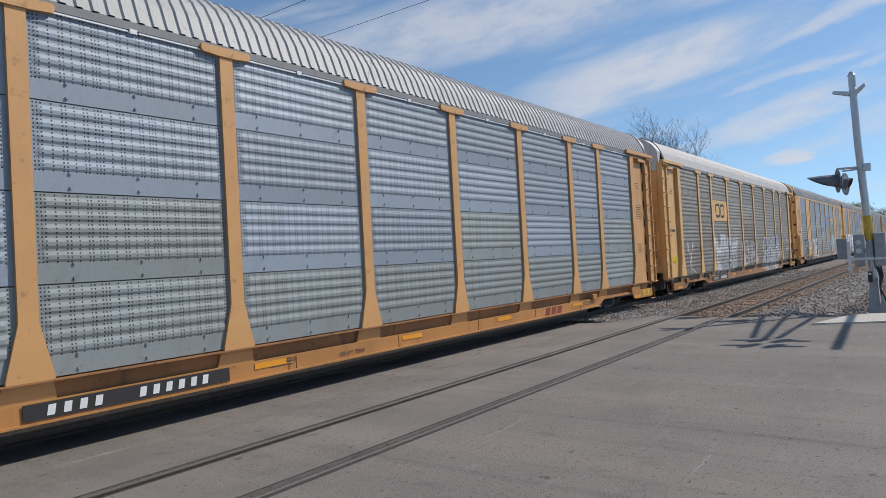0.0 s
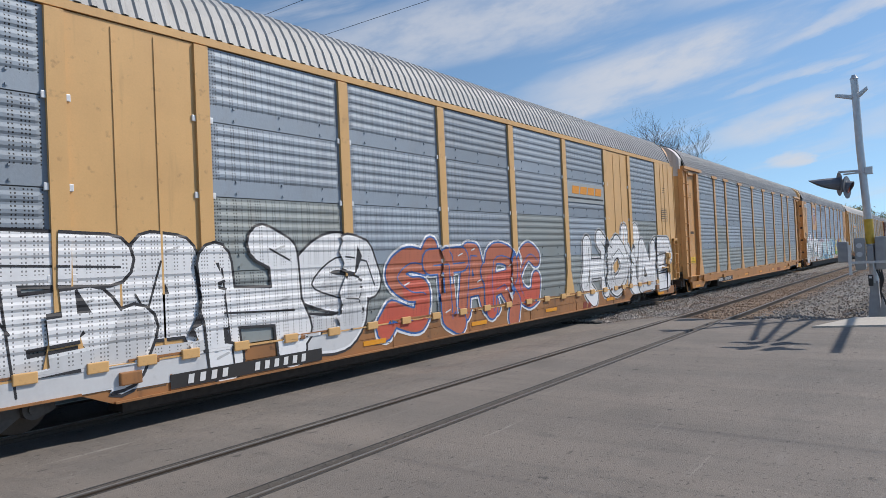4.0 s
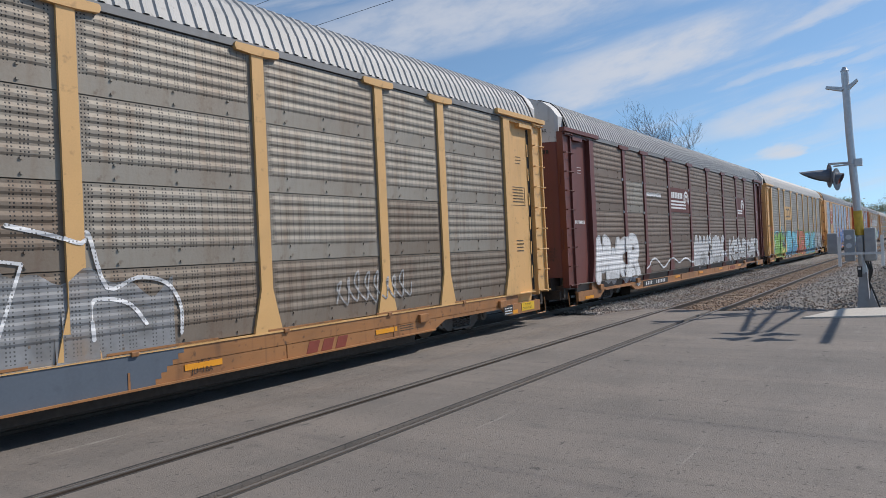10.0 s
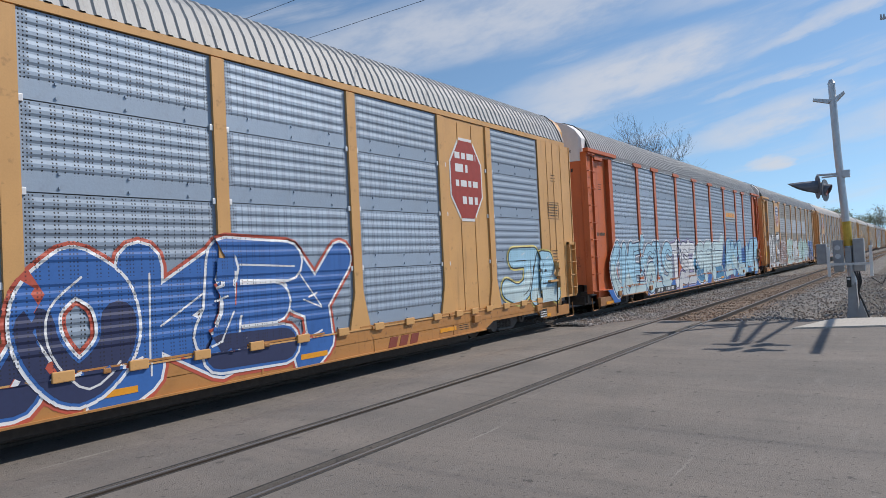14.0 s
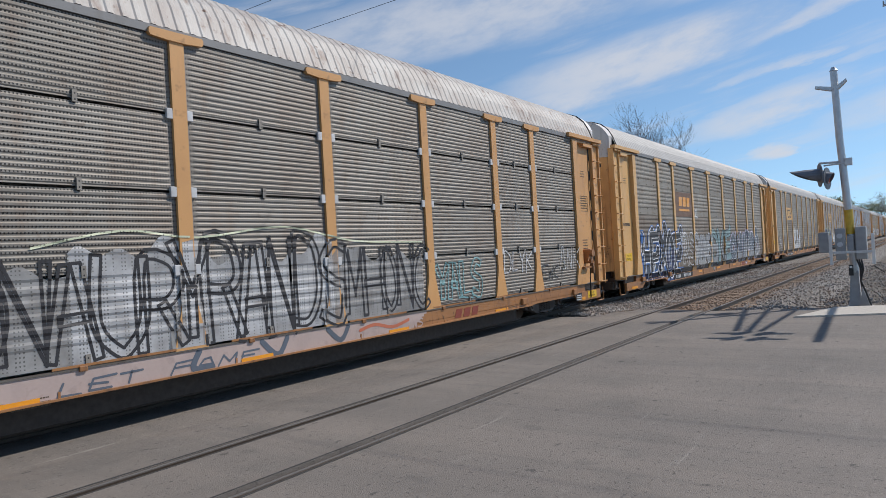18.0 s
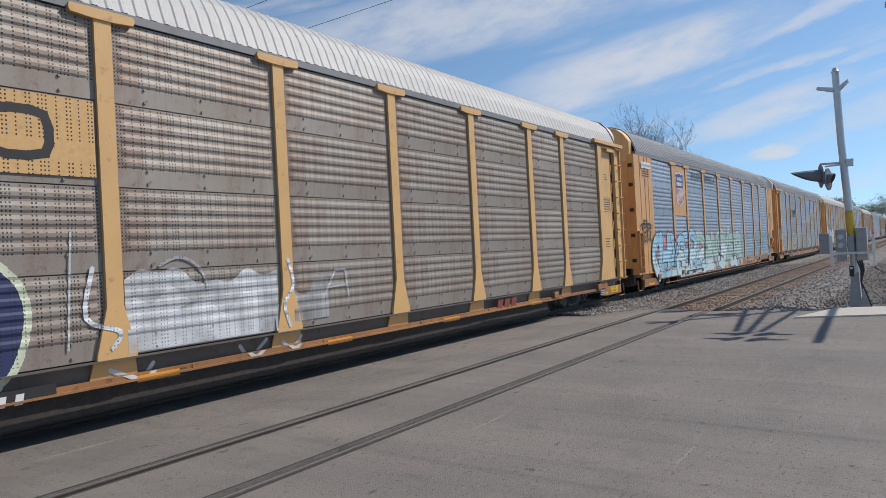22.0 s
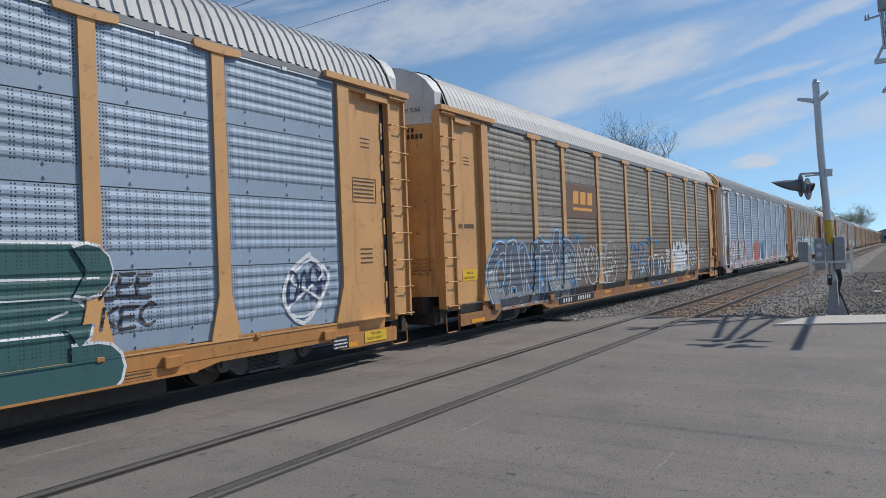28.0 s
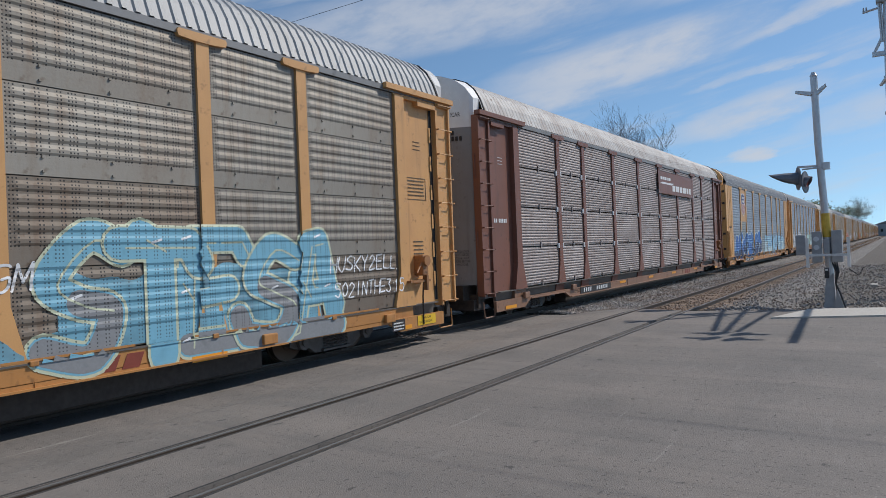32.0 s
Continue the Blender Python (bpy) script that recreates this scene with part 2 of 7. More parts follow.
def asphalt():
    m, n, l, b = graph("asphalt")
    grit = noise_fac(n, l, 80, 4, 0.36, 0.64, space="Object")
    blot = noise_fac(n, l, 0.45, 7, 0.38, 0.66)
    lane = noise_fac(n, l, 0.8, 5, 0.40, 0.70, (1.0, 0.10, 1.0))
    scuff = noise_fac(n, l, 2.2, 8, 0.60, 0.72, (0.5, 2.4, 1))
    pit = noise_fac(n, l, 6.0, 5, 0.665, 0.70, (0.8, 1.1, 1))
    dust = noise_fac(n, l, 0.22, 5, 0.40, 0.62)
    speck = noise_fac(n, l, 22, 4, 0.61, 0.67)
    pale = noise_fac(n, l, 38, 4, 0.62, 0.70)
    stain = noise_fac(n, l, 1.1, 8, 0.55, 0.75)
    mark = noise_fac(n, l, 1.6, 3, 0.68, 0.73, (0.25, 5.0, 1))
    col = mixc(n, l, blot, (0.228, 0.199, 0.173), (0.168, 0.149, 0.131))
    col = mixc(n, l, nmath(n, l, "MULTIPLY", dust, 0.5), col, (0.224, 0.198, 0.176))
    col = mixc(n, l, nmath(n, l, "MULTIPLY", lane, 0.55), col, (0.115, 0.110, 0.104))
    col = mixc(n, l, nmath(n, l, "MULTIPLY", stain, 0.5), col, (0.105, 0.099, 0.092))
    col = mixc(n, l, nmath(n, l, "MULTIPLY", scuff, 0.40), col, (0.245, 0.228, 0.206))
    col = mixc(n, l, nmath(n, l, "MULTIPLY", mark, 0.5), col, (0.34, 0.32, 0.29))
    col = mixc(n, l, nmath(n, l, "MULTIPLY", pit, 0.85), col, (0.06, 0.056, 0.052))
    col = mixc(n, l, nmath(n, l, "MULTIPLY", speck, 0.55), col, (0.06, 0.055, 0.052))
    tyre = noise_fac(n, l, 5.0, 4, 0.52, 0.70, (1.0, 0.05, 1.0))
    oil = noise_fac(n, l, 2.6, 3, 0.66, 0.72, (1.0, 0.7, 1.0))
    col = mixc(n, l, nmath(n, l, "MULTIPLY", tyre, 0.28), col, (0.10, 0.094, 0.088))
    col = mixc(n, l, nmath(n, l, "MULTIPLY", oil, 0.35), col, (0.09, 0.085, 0.08))
    col = mixc(n, l, nmath(n, l, "MULTIPLY", pale, 0.38), col, (0.42, 0.385, 0.345))
    col = mixc(n, l, nmath(n, l, "MULTIPLY", grit, 0.34), col, (0.105, 0.097, 0.090))
    l.new(col, b.inputs["Base Color"])
    b.inputs["Roughness"].default_value = 0.86
    bump(n, l, nmath(n, l, "ADD", nmath(n, l, "MULTIPLY", grit, 0.5), speck), b, 0.5, 0.009)
    return m


def gravel(name, a, c, scale=16.0, rise=0.05, rusty=False):
    m, n, l, b = graph(name)
    tc = n.new("ShaderNodeTexCoord")
    v = n.new("ShaderNodeTexVoronoi")
    v.inputs["Scale"].default_value = scale
    l.new(tc.outputs["Object"], v.inputs["Vector"])
    tint = n.new("ShaderNodeSeparateColor")
    l.new(v.outputs["Color"], tint.inputs[0])
    col = mixc(n, l, tint.outputs[0], a, c)
    col = mixc(n, l, nmath(n, l, "MULTIPLY", noise_fac(n, l, 0.5, 5, 0.4, 0.7), 0.45), col, (0.16, 0.12, 0.085))
    if rusty:   # iron dust and oil between the rails of the near track
        sp = n.new("ShaderNodeSeparateXYZ")
        l.new(tc.outputs["Object"], sp.inputs[0])
        off = nmath(n, l, "ABSOLUTE", nmath(n, l, "SUBTRACT", sp.outputs["Y"], 5.37))
        band = n.new("ShaderNodeMapRange")
        band.inputs["From Min"].default_value, band.inputs["From Max"].default_value = 1.5, 0.8
        l.new(off, band.inputs["Value"])
        col = mixc(n, l, nmath(n, l, "MULTIPLY", band.outputs[0], 0.7), col, (0.27, 0.165, 0.095))
    # shade in the gaps put into the colour: each stone darkens towards its rim
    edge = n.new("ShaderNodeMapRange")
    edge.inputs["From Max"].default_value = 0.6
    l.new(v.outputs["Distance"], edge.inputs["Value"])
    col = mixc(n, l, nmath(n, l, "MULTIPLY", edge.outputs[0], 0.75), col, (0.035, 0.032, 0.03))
    l.new(col, b.inputs["Base Color"])
    b.inputs["Roughness"].default_value = 0.9
    bump(n, l, nmath(n, l, "SUBTRACT", 1.0, v.outputs["Distance"]), b, 0.9, rise)
    return m


YELLOW = (0.66, 0.36, 0.13)
PALE = (0.71, 0.425, 0.170)
M = {
    "asphalt": asphalt(),
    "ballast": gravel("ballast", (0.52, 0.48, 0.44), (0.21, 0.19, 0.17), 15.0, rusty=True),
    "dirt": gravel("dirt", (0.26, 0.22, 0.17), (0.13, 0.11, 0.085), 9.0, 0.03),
    "concrete": plain("concrete", (0.50, 0.47, 0.42), 0.85, 0, 18, 0.4),
    "rail": plain("rail", (0.10, 0.078, 0.062), 0.55, 0.5, 25, 0.5),
    "railtop": plain("railtop", (0.26, 0.25, 0.24), 0.42, 0.6, 40, 0.4),
    "truck": plain("truck", (0.135, 0.125, 0.118), 0.65, 0.2, 14, 0.6),
    "ringgreen": plain("ringgreen", (0.075, 0.125, 0.11), 0.6, 0, 9, 0.4),
    "seal": plain("seal", (0.045, 0.042, 0.040), 0.75, 0, 14, 0.6),
    "sleeper": plain("sleeper", (0.25, 0.17, 0.11), 0.9, 0, 12, 0.6),
    "groove": plain("groove", (0.02, 0.019, 0.018), 0.95, 0, 4, 0.2),
    "black": plain("black", (0.025, 0.025, 0.026), 0.5),
    "lampgrey": plain("lampgrey", (0.17, 0.185, 0.215), 0.5, 0.1, 12, 0.3),
    "iron": plain("iron", (0.068, 0.055, 0.047), 0.7, 0.3, 14, 0.6),
    "wheel": plain("wheel", (0.11, 0.08, 0.06), 0.5, 0.6),
    "dark": plain("dark", (0.012, 0.012, 0.013), 0.9),
    "mast": plain("mast", (0.62, 0.635, 0.65), 0.38, 0.45, 9, 0.25),
    "box": plain("box", (0.37, 0.38, 0.39), 0.5, 0.1, 7, 0.3),
    "signyellow": plain("signyellow", (0.76, 0.48, 0.025), 0.5, 0, 20, 0.12),
    "mastyellow": plain("mastyellow", (0.72, 0.47, 0.06), 0.5, 0, 9, 0.4),
    "redlens": glow("redlens", (0.40, 0.07, 0.03), 0.05),
    "wood": plain("wood", (0.16, 0.125, 0.095), 0.9, 0, 8, 0.5),
    "bark": plain("bark", (0.15, 0.13, 0.12), 0.9, 0, 10, 0.5),
    "bud": plain("bud", (0.34, 0.31, 0.22), 0.8, 0, 3, 0.4),
    "spring": plain("spring", (0.33, 0.34, 0.19), 0.8, 0, 2, 0.5),
    "white": plain("white", (0.74, 0.74, 0.73), 0.55, 0, 6, 0.15),
    "whiteworn": paint("whiteworn", (0.56, 0.56, 0.55), (0.30, 0.28, 0.25), 0.6, 0.55),
    "ink": plain("ink", (0.028, 0.026, 0.026), 0.6, 0, 20, 0.2),
    "softink": plain("softink", (0.10, 0.075, 0.05), 0.6, 0, 20, 0.2),
    "makerred": plain("makerred", (0.24, 0.05, 0.03), 0.6, 0, 9, 0.4),
    "redink": plain("redink", (0.36, 0.045, 0.03), 0.55, 0, 9, 0.3),
    "blueink": plain("blueink", (0.018, 0.035, 0.16), 0.5, 0, 9, 0.3),
    "orange": plain("orange", (0.78, 0.30, 0.015), 0.5, 0, 8, 0.3),
    "conspic": plain("conspic", (0.80, 0.33, 0.02), 0.4, 0, 10, 0.15),
    "roof": paint("roof", (0.36, 0.365, 0.365), (0.20, 0.195, 0.18), 0.45, 0.62, 0.10),
    "roofwhite": paint("roofwhite", (0.46, 0.455, 0.44), (0.27, 0.26, 0.235), 0.45, 0.6),
    "roofrust": paint("roofrust", (0.48, 0.465, 0.44), (0.15, 0.075, 0.05), 1.0, 0.6),
    "eave": paint("eave", (0.22, 0.225, 0.23), (0.13, 0.12, 0.11), 0.4, 0.6, 0.1),
    "galv": plain("galv", (0.74, 0.75, 0.76), 0.4, 0.2, 12, 0.15),
    "building": plain("building", (0.42, 0.46, 0.50), 0.8, 0, 2, 0.2),
}


# ---- building helpers ----
def mesh_of(name, bm):
    me = bpy.data.meshes.new(name)
    bm.to_mesh(me)
    bm.free()
    return me


def place(name, me, material, parent=None, label="", at=None):
    """One object on a mesh that may be shared; its material sits on the object."""
    ob = new(name, me)
    if not me.materials:
        me.materials.append(None)
    ob.material_slots[0].link = "OBJECT"
    ob.material_slots[0].material = material
    if parent:
        ob.parent = parent
    if at is not None:
        ob.location = at
    if label:
        ob["label"] = label
    return ob


def part(name, bm, material, parent=None, label="", at=None):
    return place(name, mesh_of(name, bm), material, parent, label, at)


def box(bm, x0, x1, y0, y1, z0, z1):
    v = [bm.verts.new((x, y, z)) for x in (x0, x1) for y in (y0, y1) for z in (z0, z1)]
    for f in ((0, 1, 3, 2), (4, 6, 7, 5), (0, 4, 5, 1), (2, 3, 7, 6), (0, 2, 6, 4), (1, 5, 7, 3)):
        bm.faces.new([v[i] for i in f])
    return bm


def boxes(*rows):
    bm = bmesh.new()
    for r in rows:
        box(bm, *r)
    return bm


def soft_box(x0, x1, y0, y1, z0, z1, r=0.012):
    bm = boxes((x0, x1, y0, y1, z0, z1))
    bmesh.ops.bevel(bm, geom=bm.edges[:], offset=r, segments=2, profile=0.6, affect="EDGES")
    return bm


def prism(bm, outline, axis, a, b):
    """Extrudes an outline of (u, v) from a to b along 'x', 'y' or 'z'."""
    def at(u, v, w):
        return {"x": (w, u, v), "y": (u, w, v), "z": (u, v, w)}[axis]
    lo = [bm.verts.new(at(u, v, a)) for u, v in outline]
    hi = [bm.verts.new(at(u, v, b)) for u, v in outline]
    n = len(outline)
    bm.faces.new(lo[::-1])
    bm.faces.new(hi)
    for i in range(n):
        bm.faces.new((lo[i], lo[(i + 1) % n], hi[(i + 1) % n], hi[i]))
    bmesh.ops.recalc_face_normals(bm, faces=bm.faces[:])
    return bm


def tube(bm, pts, r0, r1=None, sides=8):
    """A round bar along points, tapering from r0 to r1."""
    r1 = r0 if r1 is None else r1
    pts = [Vector(p) for p in pts]
    rings = []
    for i, p in enumerate(pts):
        d = (pts[min(i + 1, len(pts) - 1)] - pts[max(i - 1, 0)]).normalized()
        u = d.cross(Vector((0, 0, 1)) if abs(d.z) < 0.9 else Vector((1, 0, 0))).normalized()
        w = d.cross(u)
        r = r0 + (r1 - r0) * i / max(1, len(pts) - 1)
        rings.append([bm.verts.new(p + (u * math.cos(a) + w * math.sin(a)) * r) for a in [2 * math.pi * k / sides for k in range(sides)]])
    for a, b in zip(rings, rings[1:]):
        for k in range(sides):
            bm.faces.new((a[k], a[(k + 1) % sides], b[(k + 1) % sides], b[k]))
    bm.faces.new(rings[0][::-1])
    bm.faces.new(rings[-1])
    return bm


def disc(bm, c, r, axis="y", depth=0.05, sides=20):
    c = Vector(c)
    d = {"x": Vector((1, 0, 0)), "y": Vector((0, 1, 0)), "z": Vector((0, 0, 1))}[axis]
    return tube(bm, [c - d * depth / 2, c + d * depth / 2], r, r, sides)


def empty(name, label="", category="", group="", kind=""):
    ob = new(name)
    return tagged(ob, label, category, group, kind)


# ---- ground, road and tracks ----
def ground():
    bm = bmesh.new()
    xs = [-400, -120, -40, -12] + [18.62, 19.2, 24, 40, 80, 160, 400, 900, 2500]
    ys = [-900, -200, -60, -20, -6, -2, 0, 1.5, 2.6, 3.4, 7.3, 8.0, 8.6, 11.4, 12.6, 20, 60, 200, 900]
    def height(x, y):
        on_track = 3.4 <= y <= 11.4
        if -12 <= x <= 18.62 + 0.01:
            return -0.30
        if on_track:
            return -0.19 if (y <= 7.3 or y >= 8.6) else -0.30
        if y < 3.4:
            return {2.6: -0.33, 1.5: -0.30}.get(y, -0.22 if x > 24 else -0.20)
        return -0.35
    grid = [[bm.verts.new((x, y, height(x, y))) for y in ys] for x in xs]
    for a, b in zip(grid, grid[1:]):
        for k in range(len(ys) - 1):
            bm.faces.new((a[k], b[k], b[k + 1], a[k + 1]))
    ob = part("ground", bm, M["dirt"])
    tagged(ob, "bare gravelly earth beside the railway line", "ground", kind="structure")
    # ballast shoulders under both tracks
    bm = bmesh.new()
    outline = [(2.5, -0.34), (3.5, -0.12), (7.25, -0.12), (7.75, -0.24), (8.3, -0.13), (11.5, -0.13), (12.6, -0.36)]
    prism(bm, outline, "x", 18.63, 1500)
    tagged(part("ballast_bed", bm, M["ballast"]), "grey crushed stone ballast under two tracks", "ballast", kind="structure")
    # loose stones where the camera sees them well
    stone = bmesh.new()
    bmesh.ops.create_icosphere(stone, subdivisions=1, radius=1.0)
    base = [v.co.copy() for v in stone.verts]
    faces = [[v.index for v in f.verts] for f in stone.faces]
    stone.free()
    rng = random.Random(4)
    verts, polys = [], []
    def bed(y):
        for (a, za), (b, zb) in zip(outline, outline[1:]):
            if a <= y <= b:
                return za + (zb - za) * (y - a) / (b - a)
        return -0.22
    for k in range(15000):
        x = 18.7 + 34 * rng.random() ** 1.7
        y = rng.uniform(0.2, 11.8) if rng.random() < 0.75 else rng.uniform(6.1, 8.8)
        if y < 2.2 and x < 20.4:
            continue
        if any(abs(y - r) < 0.09 for r in NEAR_RAILS + FAR_RAILS):
            continue
        s = rng.uniform(0.018, 0.046)
        q = Euler((rng.random() * 6, rng.random() * 6, rng.random() * 6)).to_matrix()
        o = len(verts)
        sc = Vector((s * rng.uniform(0.7, 1.4), s * rng.uniform(0.7, 1.3), s * rng.uniform(0.5, 0.9)))
        at = Vector((x, y, bed(y) + s * 0.35))
        verts += [at + q @ Vector((p.x * sc.x, p.y * sc.y, p.z * sc.z)) for p in base]
        polys += [[i + o for i in f] for f in faces]
    me = bpy.data.meshes.new("stones")
    me.from_pydata(verts, [], polys)
    m, n, l, b = graph("stone")
    g = n.new("ShaderNodeNewGeometry")
    col = mixc(n, l, g.outputs["Random Per Island"], (0.52, 0.48, 0.44), (0.19, 0.175, 0.16))
    col = mixc(n, l, nmath(n, l, "MULTIPLY", noise_fac(n, l, 0.6, 4, 0.42, 0.62), 0.5), col, (0.24, 0.155, 0.10))
    tc = n.new("ShaderNodeTexCoord")
    sp = n.new("ShaderNodeSeparateXYZ")
    l.new(tc.outputs["Object"], sp.inputs[0])
    near = nmath(n, l, "LESS_THAN", nmath(n, l, "ABSOLUTE", nmath(n, l, "SUBTRACT", sp.outputs["Y"], 5.37)), 1.05)
    col = mixc(n, l, nmath(n, l, "MULTIPLY", near, 0.6), col, (0.29, 0.18, 0.105))
    l.new(col, b.inputs["Base Color"])
    b.inputs["Roughness"].default_value = 0.9
    tagged(place("loose_stones", me, m), "loose grey and brown ballast stones", "stones", kind="stuff")


def road():
    bm = bmesh.new()
    profile = [(-60, -0.1), (-8, -0.02), (2.0, 0.0), (6.6, 0.0), (7.2, -0.05), (7.7, -0.12), (8.9, -0.11), (9.5, -0.02), (11.5, -0.02), (14, -0.05), (60, -0.2)]
    holes = [(NEAR_RAILS[0], 1), (NEAR_RAILS[1], -1), (FAR_RAILS[0], 1), (FAR_RAILS[1], -1)]
    # strips of paving between the rails, each a slab with thickness
    cuts = [-60.0]
    for y, inner in holes:
        cuts += [y - 0.065 - (0.065 if inner < 0 else 0), y + 0.065 + (0.065 if inner > 0 else 0)]
    cuts.append(60.0)
    def z_at(y):
        for (a, za), (b, zb) in zip(profile, profile[1:]):
            if a <= y <= b:
                return za + (zb - za) * (y - a) / (b - a)
    for a, b in zip(cuts[0::2], cuts[1::2]):
        ys = [a] + [y for y, _ in profile if a < y < b] + [b]
        xs = [-12 + 0.9 * k for k in range(34)] + [18.2]
        rng = random.Random(int(a * 10))
        top = [[bm.verts.new((x + (0.45 * math.sin(y * 1.3) + rng.uniform(-0.1, 0.1) + 0.11 * (9 - y) if (i == len(xs) - 1 and -2 < y < 14) else 0), y, z_at(y))) for y in ys] for i, x in enumerate(xs)]
        for r, s in zip(top, top[1:]):
            for k in range(len(ys) - 1):
                bm.faces.new((r[k], s[k], s[k + 1], r[k + 1]))
        low = [bm.verts.new((v.co.x, v.co.y, -0.32)) for v in top[-1]]
        for k in range(len(ys) - 1):
            bm.faces.new((top[-1][k], low[k], low[k + 1], top[-1][k + 1]))
        for side in (0, -1):
            edge = [r[side] for r in top]
            foot = [bm.verts.new((v.co.x, v.co.y, -0.14)) for v in edge]
            for k in range(len(edge) - 1):
                bm.faces.new((edge[k], foot[k], foot[k + 1], edge[k + 1]) if side == 0 else (edge[k], edge[k + 1], foot[k + 1], foot[k]))
    bmesh.ops.recalc_face_normals(bm, faces=bm.faces[:])
    ob = part("road", bm, M["asphalt"])
    tagged(ob, "worn grey asphalt road over a level crossing", "road", kind="structure")
    for y, inner in holes:
        bm = boxes((-12, 18.2, y - 0.15, y + 0.15, -0.20, -0.10))
        tagged(part("flangeway_bed", bm, M["groove"]), "black grime in the groove beside the rail", "groove", kind="structure")


def rail_seals():
    """Dark rubber strips along the rails where they cross the road."""
    for y, inner in ((NEAR_RAILS[0], 1), (NEAR_RAILS[1], -1)):
        for a, b in (((-0.092, -0.067), (0.132, 0.150)) if inner > 0 else ((-0.150, -0.132), (0.067, 0.092))):
            bm = soft_box(-12, 18.0, y + a, y + b, -0.05, 0.006, 0.004)
            tagged(part("rail_seal", bm, M["seal"]), "dark worn rubber strip beside a rail in the road", "rubber strip", "strips along the rails", "structure")


def kerb():
    bm = bmesh.new()
    prism(bm, [(17.0, 2.46), (17.45, 1.45), (18.0, 0.2), (18.5, -1.2), (19.0, -14), (20.3, -14), (19.92, 0.2), (19.28, 1.84)], "z", -0.25, 0.035)
    bmesh.ops.bevel(bm, geom=[e for e in bm.edges if all(v.co.z > 0 for v in e.verts)], offset=0.02, segments=2, affect="EDGES")
    tagged(part("kerb", bm, M["concrete"]), "pale concrete kerb slab at the road edge", "kerb", kind="structure")


def rail_line(y, group):
    line = empty("rail", "rust-brown steel rail with a worn shiny head", "rail", group, "structure")
    prof = [(-0.07, -0.17), (0.07, -0.17), (0.07, -0.155), (0.012, -0.135), (0.012, -0.05), (0.036, -0.035), (0.036, -0.006), (-0.036, -0.006), (-0.036, -0.035), (-0.012, -0.05), (-0.012, -0.135), (-0.07, -0.155)]
    bm = prism(bmesh.new(), [(y + a, b) for a, b in prof], "x", -300, 1500)
    part("rail_body", bm, M["rail"], line)
    bm = boxes((-300, 1500, y - 0.018, y + 0.018, -0.0058, 0.0))
    part("rail_head", bm, M["railtop"], line, "polished running surface")
    return line


def tracks():
    for y in NEAR_RAILS:
        rail_line(y, "rails of the empty track")
    for y in FAR_RAILS:
        rail_line(y, "rails under the train")
    tie = mesh_of("sleeper", soft_box(-0.115, 0.115, -1.3, 1.3, -0.18, 0, 0.01))
    rng = random.Random(8)
    for (a, b), group in ((NEAR_RAILS, "sleepers of the empty track"), (FAR_RAILS, "sleepers under the train")):
        for k in range(110):
            x = 18.95 + 0.53 * k
            ob = place("sleeper", tie, M["sleeper"], at=(x + rng.uniform(-0.03, 0.03), (a + b) / 2 + rng.uniform(-0.04, 0.04), -0.108 + rng.uniform(-0.012, 0.004)))
            ob.rotation_euler = (0, 0, rng.uniform(-0.02, 0.02))
            tagged(ob, "weathered brown wooden sleeper in ballast", "sleeper", group, "structure")
    # tie plates and spikes near the road
    plate = mesh_of("tie_plate", boxes((-0.09, 0.09, -0.16, 0.16, 0, 0.02), (-0.05, -0.03, -0.12, -0.09, 0.02, 0.05), (0.03, 0.05, 0.09, 0.12, 0.02, 0.05)))
    bm = bmesh.new()
    far = bmesh.new()
    for (a, b), mesh in ((NEAR_RAILS, bm), (FAR_RAILS, far)):
        for k in range(110, 1400):
            x = 18.95 + 0.53 * k
            box(mesh, x - 0.115, x + 0.115, (a + b) / 2 - 1.3, (a + b) / 2 + 1.3, -0.27, -0.108)
    for mesh, group in ((bm, "sleepers of the empty track"), (far, "sleepers under the train")):
        tagged(part("distant_sleepers", mesh, M["sleeper"]), "rows of wooden sleepers running into the distance", "sleepers", group, "stuff")
    for y in NEAR_RAILS:
        for k in range(40):
            tagged(place("tie_plate", plate, M["rail"], at=(18.95 + 0.53 * k, y, -0.19)), "rusty steel tie plate with spikes", "tie plate", "tie plates", "structure")


ground()
road()
rail_seals()
kerb()
tracks()


# ---- the train: shared pieces, in the car's own space (x along it, y into it from the near side, z from the rail) ----
LENGTH = 27.23
POSTS = [4.60, 6.56, 9.36, 12.20, 15.03, 17.87, 20.67, 22.63]
BAYS = list(zip([2.05] + [p + 0.11 for p in POSTS], [p - 0.11 for p in POSTS] + [LENGTH - 2.05]))
FLOOR, ROW = 0.78, 1.0675
LIB = {}


def lib(key, make):
    if key not in LIB:
        LIB[key] = mesh_of(key[0] if isinstance(key, tuple) else key, make())
    return LIB[key]


